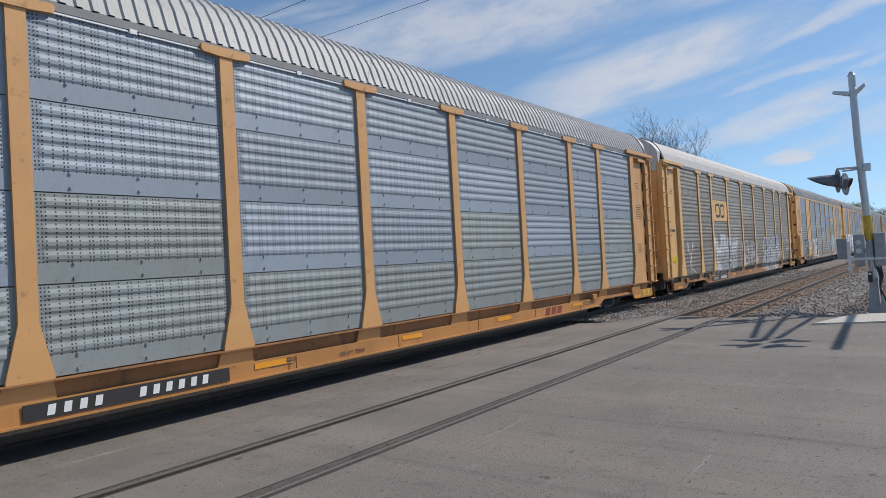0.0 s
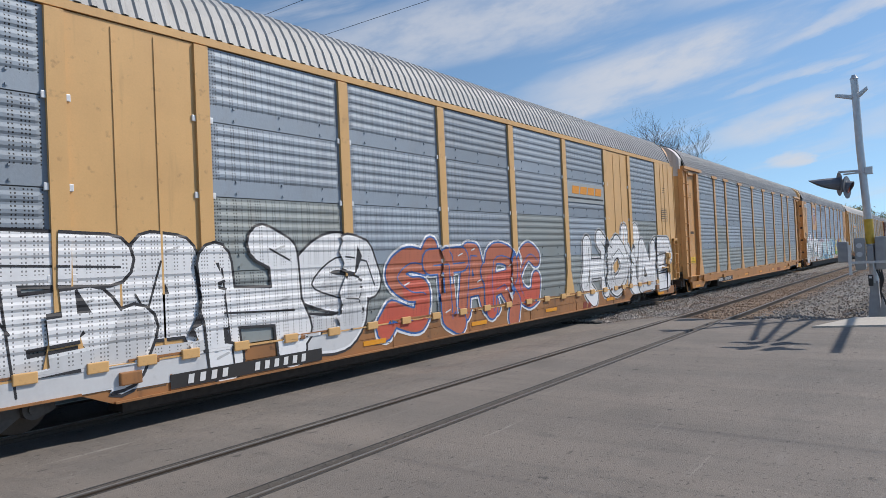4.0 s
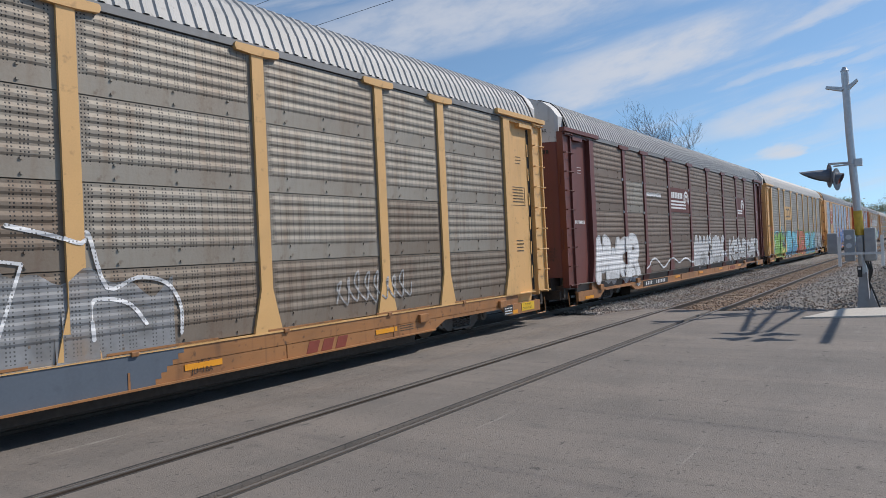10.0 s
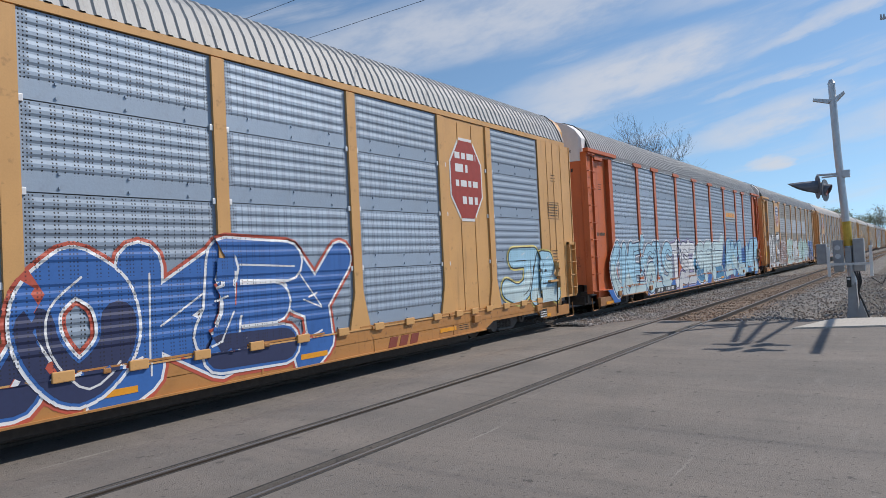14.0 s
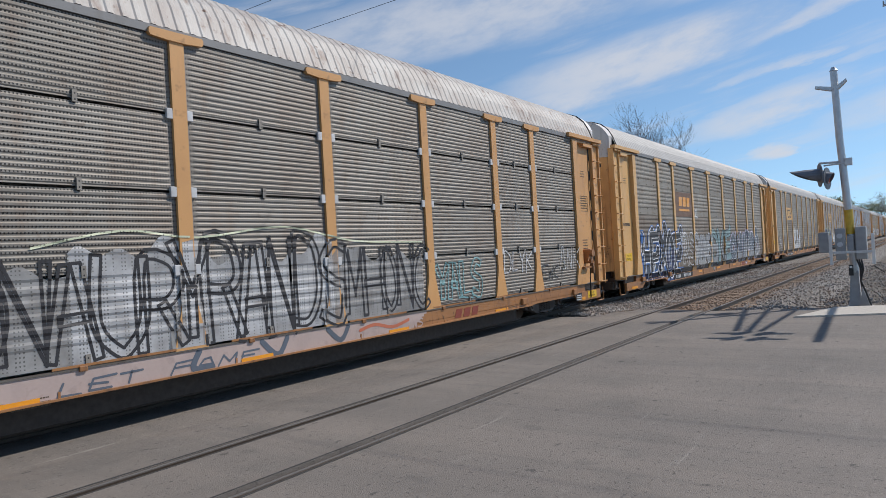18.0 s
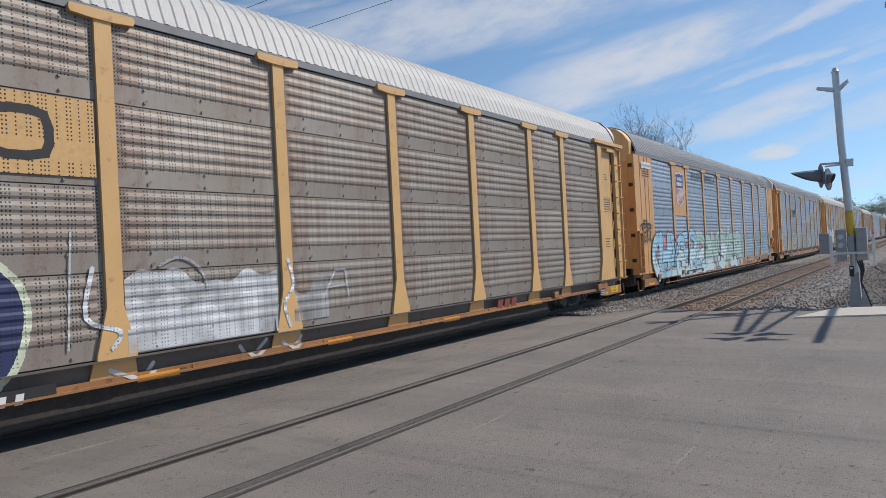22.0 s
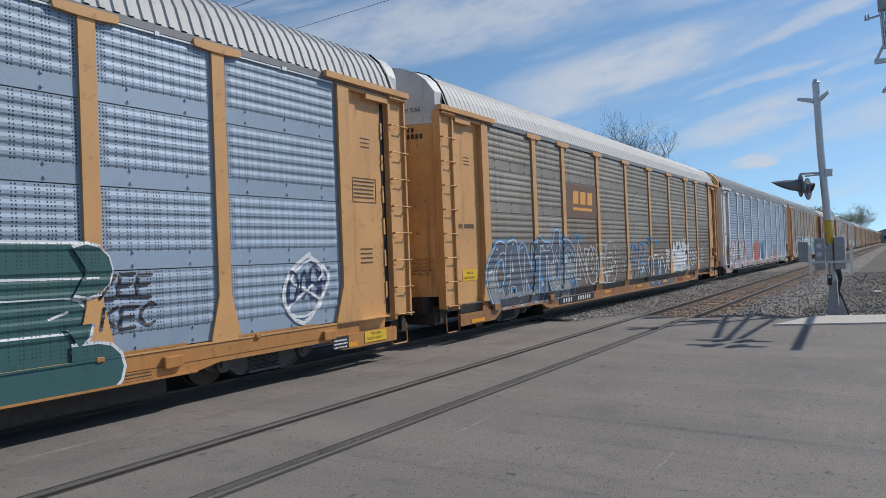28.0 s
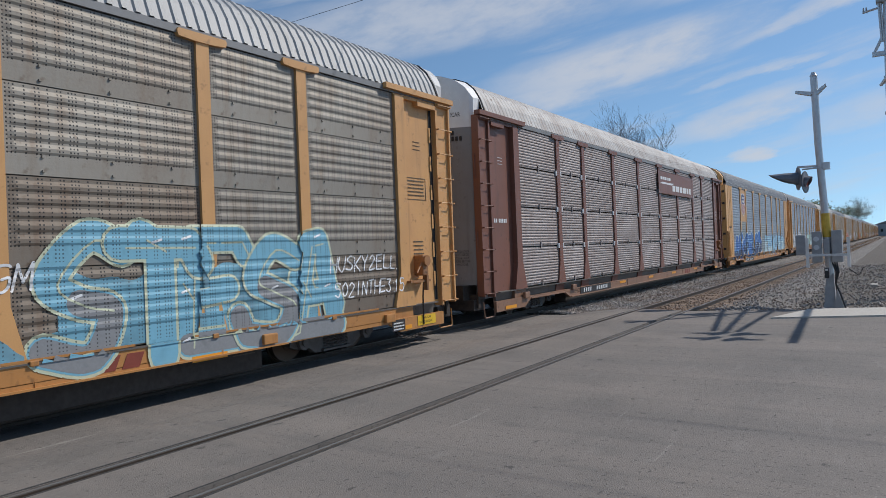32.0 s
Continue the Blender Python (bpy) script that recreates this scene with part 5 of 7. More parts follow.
        for k in range(2):
            slab(bm, a + 1.20 + k * 0.52, a + 1.36 + k * 0.52, z0 + 0.22, z0 + 0.58, y - 0.003, 0.05)
            slab(bm, a + 1.44 + k * 0.52, a + 1.60 + k * 0.52, z0 + 0.22, z0 + 0.58, y - 0.003, 0.05)
        tagged(part("railway_mark", bm, M["ink"], car, "black slanted stripes and blocks"), kind="stuff")
        tagged(part("lettering", bars([(a + 0.32, b - 0.3, z0 + 0.06, z0 + 0.14)], y - 0.003, 5), M["ink"], car), kind="stuff")
    elif kind == "purple":
        a, b = bay(2, 0.4)
        z0 = FLOOR + 2 * ROW + 0.12
        part("name_board", slab(bmesh.new(), a + 0.2, b - 0.2, z0, z0 + 0.72, y), SPRAY["lilac"], car, "faded purple panel")
        tagged(part("lettering", bars([(a + 0.32, b - 0.32, z0 + 0.20, z0 + 0.46)], y - 0.005, 9), M["ink"], car), kind="stuff")
    elif kind == "sp":
        a, _ = bay(5)
        _, b = bay(6)
        z0 = FLOOR + 3 * ROW - 0.08
        part("name_board", slab(bmesh.new(), a - 0.4, b - 0.2, z0, z0 + 0.95, y - 0.07), BODY["rust"], car, "brown panel")
        bm = bars([(a - 0.1, a + 1.5, z0 + 0.60, z0 + 0.72), (a + 1.7, b - 0.5, z0 + 0.16, z0 + 0.42)], y - 0.075, 6)
        slab(bm, a - 0.2, a + 1.6, z0 + 0.42, z0 + 0.50, y - 0.075, 0.3)
        tagged(part("railway_mark", bm, M["white"], car, "white bars of lettering"), kind="stuff")
    elif kind == "band":
        a, b = bay(3, 0.05)
        z0 = FLOOR + 2.4 * ROW
        bm = slab(bmesh.new(), a, b, z0, z0 + 0.09, y)
        slab(bm, a, b, z0 + 0.2, z0 + 0.29, y)
        part("railway_stripe", bm, M["orange"], car, "orange stripes")


END_WORDS = [("EXCESS", 5.09, 0.15, 1.40, 10), ("HEIGHT", 5.09, 0.15, 0.98, 18), ("CAR", 5.09, 0.15, 0.61, 23), ("EXCESS", 5.09, 0.15, 2.53, -20), ("HEIGHT", 5.09, 0.15, 2.05, -12), ("CAR", 5.09, 0.15, 1.78, -10),
             ("CLOSE & LOCK", 1.78, 0.085, 0.72, 22), ("HINGED DECK", 1.70, 0.085, 0.72, 22), ("CLOSE & LOCK", 1.62, 0.085, 0.72, 22), ("DOORS BEFORE", 1.54, 0.085, 0.72, 22), ("MOVING CAR", 1.46, 0.085, 0.72, 22)]


def end_bars():
    """Painted number on the end door, as plain bars."""
    bm = bmesh.new()
    for n, z0 in ((4, 4.645), (6, 4.50)):
        for k in range(n):
            y0 = 0.90 - 0.09 * k
            x = leaf_x(y0)
            box(bm, x - 0.006, x + 0.03, y0 - 0.058, y0, z0, z0 + 0.105)
    return bm


def car_ends(car, s, body):
    """Both ends of a car. Ladder and recessed corner door, or a plain solid corner."""
    white_top = M["whiteworn"] if s.get("white_top", True) else body
    for flip in (False, True):
        holder_x = LENGTH if flip else 0.0
        def put(name, key, make, mat, label="", at=(0, 0, 0), parent=car):
            def maker():
                bm = make()
                if flip:
                    for v in bm.verts:
                        v.co.x = -v.co.x
                    bmesh.ops.reverse_faces(bm, faces=bm.faces[:])
                return bm
            return place(name, lib((key, flip), maker), mat, parent, label, (holder_x + (-at[0] if flip else at[0]), at[1], at[2]))
        put("end_door", "end_door", end_door_bm, s.get("endmat", END.get(s["body"], body)), "folding end door")
        put("end_top", "end_top", end_top_bm, s.get("hood", white_top), "white top of the end door" if s.get("white_top", True) else "top of the end door")
        if not flip and s.get("near", True):
            put("end_grab", "end_grab", end_grab_bm, white_top, "upright bar and grab iron")
        put("end_sill", "end_sill", lambda: boxes((0.02, 0.12, 0.16, 2.84, 0.42, 0.75)), M["iron"])
        put("roof_band", "roof_band", lambda: tube(bmesh.new(), [(0.40, y, z + 0.02) for y, z in ROOF], 0.022, sides=6), M["black"], "black gasket over the roof end")
        put("draft_gear", "draft_gear", lambda: boxes((-0.26, 0.5, 0.42, 2.60, 0.62, 0.975), (-0.10, 0.4, 0.22, 2.78, 0.36, 0.62), (-0.36, -0.26, 0.70, 2.30, 0.70, 0.80)), M["iron"], "dark end platform and draft gear")
        put("air_hose", "air_hose", lambda: tube(bmesh.new(), [(-0.10, 0.9, 0.55), (-0.30, 0.85, 0.42), (-0.50, 0.95, 0.24), (-0.64, 1.15, 0.30)], 0.03, sides=6), M["black"], "hanging air hose")
        put("coupler", "coupler", coupler_bm, M["iron"], "dark cast coupler")
        put("step", "step", step_bm, SILL[s.get("endsill", s["sill"])], "stirrup step")
        if s.get("end", "ladder") == "ladder":
            put("corner_back", "corner_back", lambda: prism(bmesh.new(), [(0.02, 0.16), (0.02, 0.025), (0.52, 0.025), (0.52, 0.07), (1.78, 0.07), (1.78, 0.16)], 'z', 0.74, 5.0), body)
            lad = put("ladder", "ladder", lambda: boxes((0.0, 0.05, -0.03, 0.16, 0.70, 5.10), (0.49, 0.56, -0.03, 0.16, 0.66, 5.10)), body, "side ladder")
            rung = lib(("rung", flip), lambda: rung_bm(0.53))
            for k in range(9 if s.get('near', True) else 0):
                place("rung", rung, body, lad, at=(-0.56 if flip else 0, 0, 0.76 + 0.534 * k))
            if flip:   # a dark strip stands in for the shaded slot beside the corner door, with its hinge leaves
                put("door_slot", "door_slot", lambda: boxes((0.61, 0.71, 0.058, 0.066, 0.80, 4.96)), M["dark"], "dark strip painted in for the shade of a slot")
                put("hinge_leaf", "hinge_leaf", lambda: boxes(*[(0.67, 0.72, 0.050, 0.057, 1.1 + 0.62 * k, 1.42 + 0.62 * k) for k in range(6)]), body)["kind"] = "stuff"
            put("corner_post", "corner_post", lambda: prism(bmesh.new(), [(1.58, 0.76), (2.24, 0.76), (2.24, 0.80), (2.04, 1.45), (2.04, 5.02), (1.74, 5.02), (1.74, 1.45), (1.58, 0.80)], "y", -0.063, 0.08), body, "corner post")
            put("corner_gusset", "corner_gusset", lambda: prism(bmesh.new(), [(1.62, 0.735), (2.24, 0.735), (2.26, 0.53), (1.60, 0.53)], "y", 0.0, 0.12), SILL[s.get("endsill", s["sill"])])
            put("header", "header", lambda: boxes((-0.04, 2.36, -0.12, 0.05, 5.09, 5.20), (0.60, 1.25, -0.06, 0.10, 4.90, 5.0), (0.05, 0.56, -0.05, 0.15, 5.0, 5.09), (0.56, 2.04, -0.02, 0.15, 4.99, 5.09)), body, "header beam")
            put("grab_iron", "grab_iron", lambda: tube(bmesh.new(), [(0.10, 0.12, 1.75), (-0.02, 0.10, 1.78), (-0.02, 0.10, 2.35), (0.10, 0.12, 2.38)], 0.014, sides=6), body)
            put("grab_iron", "grab_iron_high", lambda: tube(bmesh.new(), [(0.10, 0.12, 3.55), (-0.02, 0.10, 3.58), (-0.02, 0.10, 4.15), (0.10, 0.12, 4.18)], 0.014, sides=6), body)
        else:
            put("corner_panel", "corner_panel", lambda: prism(bmesh.new(), [(0.0, 0.18), (0.0, -0.05), (0.04, -0.05), (0.04, -0.03), (0.62, -0.03), (0.62, -0.042), (0.64, -0.042), (0.64, -0.03), (1.12, -0.03), (1.12, -0.042), (1.14, -0.042), (1.14, -0.03), (1.50, -0.03), (1.50, -0.042), (1.52, -0.042), (1.52, -0.03), (2.02, -0.03), (2.02, 0.10), (0.2, 0.10), (0.2, 0.18)], "z", 0.74, 5.06), body, "solid corner panel with vertical seams")
            lad = put("ladder", "short_ladder", lambda: boxes((0.06, 0.09, -0.12, -0.03, 0.80, 2.30), (0.44, 0.47, -0.12, -0.03, 0.80, 2.30), (0.06, 0.47, -0.10, -0.03, 2.22, 2.30)), body, "short ladder")
            rung = lib(("rung_short", flip), lambda: rung_bm(0.40))
            for k in range(4):
                place("rung", rung, body, lad, at=(-0.49 if flip else 0.05, -0.04, 1.0 + 0.36 * k))
            for z in (1.2, 2.1, 3.0, 3.9, 4.6):
                put("corner_hinge", "corner_hinge", lambda: boxes((-0.05, 0.02, 0.02, 0.16, 0, 0.12)), M["iron"], at=(0, 0, z))
        if flip and s.get("near", True) and s.get("brake", True):
            put("hand_brake", "hand_brake", brake_bm, body if s.get("end", "ladder") != "ladder" else SILL["worn"], "hand brake with lever", at=(0.36, 0, 0))
            put("brake_chain", "brake_chain", chain_bm, M["iron"], "hanging chain", at=(1.2, 0, -0.16))
            put("brake_chain", "chain_drop", lambda: tube(bmesh.new(), [(1.33, -0.10, 1.34), (1.35, -0.08, 0.9), (1.33, -0.06, 0.34)], 0.018, sides=5), M["iron"])
        truck = new("truck")
        truck.parent, truck.location = car, ((LENGTH - 3.55) if flip else 3.55, 0, 0)
        place("side_frame", lib("side_frame", side_frame_bm), M["truck"], truck, "cast side frame")
        place("spring_nest", lib("springs", springs_bm), M["truck"], truck, "coil springs")
        for x in (-0.84, 0.84):
            place("wheelset", lib("wheelset", wheelset_bm), M["wheel"], truck, "steel wheels on an axle", (x, 0, 0))


def autorack(s):
    """One covered car carrier, from its description."""
    car = empty("autorack_car", s["label"], "railway car", "cars of the train")
    body, metal, sill = BODY[s["body"]], SHEET[s["sheet"]], SILL[s["sill"]]
    fine = s["sheet"].startswith("fine")
    capped = s.get("caps", True)
    place("body_shell", lib("body_shell", body_bm), M["eave"], car, "enclosed inner shell")
    ribs = 0.025 if s["roof"] == "galv" else 0.012
    place("roof", lib(("roof", ribs), lambda: roof_bm(0.34, LENGTH - 0.13, rise=ribs)), ROOFS[s["roof"]], car, "ribbed sheet roof")
    place("eave", lib("eave", lambda: boxes((0.3, LENGTH - 0.3, -0.03, 0.10, 5.055, 5.165))), M["eave"] if capped else body, car, "eave rail")
    if s["sheet"] in ("clean", "blue") and capped and s.get("end") != "solid":   # pale strip in two lengths over each bay
        for a, b in BAYS:
            w = round(b - a, 2)
            place("drip_rail", lib(("drip_rail", w), lambda: boxes((0.06, w * 0.47, -0.035, 0.01, 0, 0.022), (w * 0.53, w - 0.06, -0.035, 0.01, 0, 0.022), (w * 0.48, w * 0.52, -0.04, 0.01, -0.01, 0.05))), M["galv"], car, at=(a, 0, 5.020))
    place("rack_foot", lib("rack_foot", ledge_bm), s.get("foot", body if s["sheet"] in ("clean", "blue") else FOOT), car, "folded foot of the rack")
    low = s.get("low", 0.29)
    place("side_sill", lib(("side_sill", low), lambda: sill_bm(low)), sill, car, "flat car side sill")
    place("underframe", lib("underframe", under_bm), M["iron"], car, "dark underframe")
    if s.get("near", True):
        place("side_girder", lib("side_girder", lambda: soft_box(5.4, 21.8, 0.24, 0.60, 0.10, 0.56, 0.012)), M["iron"], car, "dark girder behind the sill")
    skip = s.get("solid", ())
    for i, (a, b) in enumerate(BAYS):
        w = round(b - a, 2)
        if i in skip:
            place("solid_panel", lib(("solid_panel", w), lambda: boxes((0, w, -0.008, 0.05, 0, 4.26), (w * 0.33, w * 0.33 + 0.03, -0.02, 0, 0.02, 4.2), (w * 0.66, w * 0.66 + 0.03, -0.02, 0, 0.02, 4.2))), body, car, "solid painted panel", (a, 0, FLOOR))
            continue
        for r in range(4):
            # low rows: grimier sheets; on clean cars a greyer copy imitates less reflected sky
            grime_or_less_sky = SHEET.get(s["sheet"] + "low", metal) if r == 0 or (r == 1 and (i + s["seed"]) % 3 == 0) else metal
            mat = s.get("patch", {}).get((i, r), grime_or_less_sky)
            place("side_sheet", lib(("side_sheet", w, fine), lambda: sheet_bm(w, fine)), mat, car, at=(a, 0, FLOOR + r * ROW))
    for p in POSTS:
        place("post", lib(("post", capped), lambda: post_bm(capped)), body, car, at=(p, 0, 0))
        if fine or s.get("end") == "solid" or s["body"] == "brown":
            for k in (1, 2, 3):
                w = 0.09 if fine else 0.055
                for x in (-0.112 - w, 0.112):
                    place("post_clip", lib(("post_clip", w), lambda: soft_box(0, w, -0.045 if fine else -0.03, 0.0, -0.7 * w, 0.9 * w, 0.008)), M["galv"] if not fine else SPRAY["silver"], car, at=(p + x, 0, FLOOR + k * ROW))
    if s.get("end") == "solid" and not capped:   # small blocks along the foot of the rack
        for a, b in BAYS:
            for u in (0.14, 0.5, 0.86):
                place("foot_block", lib("foot_block", lambda: soft_box(-0.13, 0.13, -0.085, -0.04, 0.70, 0.83, 0.012)), body, car, at=(a + (b - a) * u, 0, 0))
    car_ends(car, s, body)
    if s.get("near", True):   # brackets and stencils on the sill
        for x in (2.15, 5.35, 21.7, 24.75):
            place("sill_bracket", lib("sill_bracket", lambda: soft_box(-0.14, 0.14, -0.11, -0.03, 0.50, 0.66, 0.015)), sill, car, at=(x, 0, 0))
        rows = [(q, q + 0.42, 0.49 - 0.045 * i, 0.505 - 0.045 * i) for q in (5.45, 9.9, 21.0) for i in range(3)]
        tagged(part("sill_stencil", bars(rows, -0.041, s["seed"] + 3), M["softink"], car, "rows of small lettering"), kind="stuff")
    if s.get("flush"):   # sill that runs up to the sheets, with or without a pipe under it
        top = s.get("sill_top", 0.750)
        part("sill_plate", soft_box(2.24, LENGTH - 2.24, -0.040, 0.02, 0.52, top, 0.006), sill, car, "upper web of the sill")
        if s["flush"] == "pipe":
            z = low - 0.10
            place("brake_pipe", lib("brake_pipe", lambda: tube(bmesh.new(), [(3.0, -0.03, 0), (13.0, -0.03, 0), (25.0, -0.03, 0)], 0.015, sides=8)), sill, car, "thin painted pipe under the sill", at=(0, 0, z))
            for i in range(8):
                place("pipe_hanger", lib("pipe_hanger", lambda: boxes((-0.03, 0.03, -0.052, -0.01, -0.025, 0.13))), sill, car, at=(3.4 + 2.9 * i, 0, z))
        for i in range(9):
            place("sheet_clip", lib("sheet_clip", lambda: soft_box(-0.05, 0.05, -0.075, -0.02, -0.03, 0.035, 0.012)), sill, car, at=(3.2 + 2.5 * i, 0, top))
        for i in range(9):
            place("clip_bar", lib("clip_bar", lambda: boxes((-0.8, 0.8, -0.050, -0.035, 0.025, 0.055))), sill, car, at=(3.65 + 2.5 * i, 0, top))
    # marks on the sill and corner
    seed = s["seed"]
    if s.get("plate", True):
        x = s.get("plate_x", 5.9)
        if not s.get("plate_dark"):
            part("number_board", slab(bmesh.new(), x, x + 2.7, 0.46 if s.get("low") else 0.335, 0.60 if s.get("low") else 0.525, -0.054), M["ink"], car, "black board")
        up = 0.06 if s.get("low") else 0.0
        digits = [(x + q, x + q + 0.085, 0.37 + up, 0.49 + up) for q in (0.25, 0.43, 0.61, 0.79, 1.35, 1.53, 1.71, 1.89, 2.07, 2.25)]
        bm = bmesh.new()
        for i, (a, b, c, d) in enumerate(digits):
            slab(bm, a, b, c, d, -0.060, 0.02)
        tagged(part("number_lettering", bm, M["ink"] if s.get("plate_dark") else M["white"], car, "plain bars of a painted number"), kind="stuff")
    if s.get("maker", True):
        x = s.get("maker_x", 18.6)
        for k in range(3):
            place("maker_mark", lib("maker_mark", lambda: slab(bmesh.new(), 0, 0.24, 0.325, 0.515, -0.041, 0.08)), M["makerred"], car, "dark red painted mark", (x + 0.33 * k, 0, max(0.0, s.get("low", 0.27) - 0.27)))
    for x in (1.0, 9.6, 13.0, 16.4, 20.3, 24.9):
        z = 0.42 if 5.4 < x < 21.5 else 0.30
        place("reflector", lib("reflector", lambda: slab(bmesh.new(), 0, 0.60, 0, 0.085, 0)), M["conspic"], car, "orange-yellow reflective strip", (x, -0.046, z))
    if seed % 3 != 1:
        x = 24.85
        part("data_plate", slab(bmesh.new(), x, x + 0.42, 0.30, 0.52, -0.046), M["ink"], car, "black data plate")
        tagged(part("data_bars", bars([(x + 0.04, x + 0.38, 0.32 + 0.06 * k, 0.345 + 0.06 * k) for k in range(3)], -0.051, seed), M["white"], car), kind="stuff")
    y = 0.066 if s.get("end", "ladder") == "ladder" else -0.036
    dark = M["softink"] if s["body"] not in ("brown", "rust") else M["white"]
    for x0, flip in ((0.72, False), (LENGTH - 1.66, True)):
        rows = [(x0 + 0.35, x0 + 0.62, 4.15 - 0.08 * k, 4.165 - 0.08 * k) for k in range(3)]
        if flip:
            rows += [(x0 + 0.12, x0 + 0.70, 3.32 - 0.075 * k, 3.345 - 0.075 * k) for k in range(5)]
            rows += [(x0 + 0.25, x0 + 0.60, 2.05 - 0.085 * k, 2.075 - 0.085 * k) for k in range(4)]
        else:
            rows += [(x0 + 0.06 + 0.09 * q, x0 + 0.12 + 0.09 * q, 2.50, 2.60) for q in (0, 1, 2.6, 3.6, 4.6, 5.6, 6.6)]
        tagged(part("small_lettering", bars(rows, y, seed + flip), dark, car, "rows of small lettering"), kind="stuff")
        if flip:
            bm = bmesh.new()
            for a, b, c, d in ((0.08, 0.76, 3.39, 3.402), (0.08, 0.76, 2.94, 2.952), (0.08, 0.092, 2.94, 3.40), (0.748, 0.76, 2.94, 3.40)):
                slab(bm, x0 + a, x0 + b, c, d, y)
            tagged(part("data_frame", bm, dark, car), kind="stuff")
        if s.get("sign", True):
            sz, y = (1.28, y) if not flip else (0.325, -0.047)   # at the far end it sits on the sill
            part("height_sign", slab(bmesh.new(), x0 + 0.14, x0 + 0.78, sz, sz + (0.26 if not flip else 0.20), y), M["signyellow"], car, "yellow excess height sign")
            words("THIS CAR", 0.072, M["ink"], car, x0 + 0.30, sz + (0.155 if not flip else 0.125), y - 0.006)
            words("EXCESS HEIGHT", 0.072, M["ink"], car, x0 + 0.185, sz + 0.04, y - 0.006, 0.92)
    # end lettering faces along the track
    if s.get("white_top", True) and s.get("near", True):
        for txt, z, size, yy, turn in END_WORDS:
            ob = words(txt, size, M["ink"], car, 0, z, yy)
            ob.rotation_euler, ob.location = (radians(90), 0, radians(turn - 90)), (leaf_x(yy) - 0.012, yy, z)
            ob.scale = (size * 0.74, size, size)
        tagged(part("end_number", end_bars(), M["ink"], car, "plain bars of a painted number"), kind="stuff")
    if s.get("logo"):
        for k in s["logo"].split():
            logo(car, k)
    for w in s.get("words", ()):
        words(w[0], w[3], M[w[4]], car, w[1], w[2], -0.05 if w[2] < 0.8 else -0.0180, w[5] if len(w) > 5 else 1.0)
    if s.get("plates"):
        part("name_plate", slab(bmesh.new(), 0.72, 1.78, 4.61, 4.84, -0.060), M["white"], car, "white plate")
        bm = bmesh.new()
        for i in range(8):
            slab(bm, 0.80 + i * 0.115, 0.85 + i * 0.115, 4.67, 4.75 + 0.04 * (i in (0, 4)), -0.065, 0.03)
        tagged(part("plate_lettering", bm, M["ink"], car, "plain slanted bars"), kind="stuff")
        tagged(part("small_lettering", bars([(0.85, 1.65, 4.48 - 0.085 * i, 4.515 - 0.085 * i) for i in range(3)] + [(0.75, 1.25, 2.62, 2.72), (1.3, 1.75, 2.5, 2.53), (1.3, 1.75, 2.4, 2.43)], -0.036, 3), M["softink"], car, "rows of small lettering"), kind="stuff")
    if s.get("wave"):
        a, b, z, up = s["wave"]
        bm = bmesh.new()
        crest = [(a + (b - a) * i / 60, z + up * abs(math.sin(math.pi * 3 * i / 60)) ** 1.6 + 0.25 * up * math.sin(i * 0.21)) for i in range(61)]
        strip(bm, crest, 0.035, -0.003, True)
        tagged(part("graffiti_wave", bm, SPRAY["white"], car, "white sprayed wave"), kind="stuff")
    EDGE["low"], EDGE["top"], EDGE["flush"] = s.get("low", 0.29), s.get("sill_top", 0.765), bool(s.get("flush"))
    for k, g in enumerate(s.get("wash", ())):
        wash(car, *g[:4], (MIST if g[5] and len(g) < 7 else SPRAY)[g[4]], seed * 13 + k, g[5], k)
    for k, g in enumerate(s.get("art", ())):
        mural(car, *g[:4], SPRAY[g[4]] if g[4] else None, SPRAY[g[5]] if g[5] else None, SPRAY[g[6]] if g[6] else None, *g[7:], seed=seed * 31 + k)
    for k, g in enumerate(s.get("tags", ())):
        tag(car, *g[:4], SPRAY[g[4]], *g[5:], seed=seed * 17 + k)
    for colour, thick, path in s.get("lines", ()):
        stroke(car, SPRAY[colour], thick, path)
    for g in s.get("sketch", ()):
        sketch(car, *g[:5], SPRAY[g[5]])
    return car


def spec(label, body="yellow", sheet="grey", roof="galv", sill="yellow", **more):
    return dict(label=label, body=body, sheet=sheet, roof=roof, sill=sill, **more)


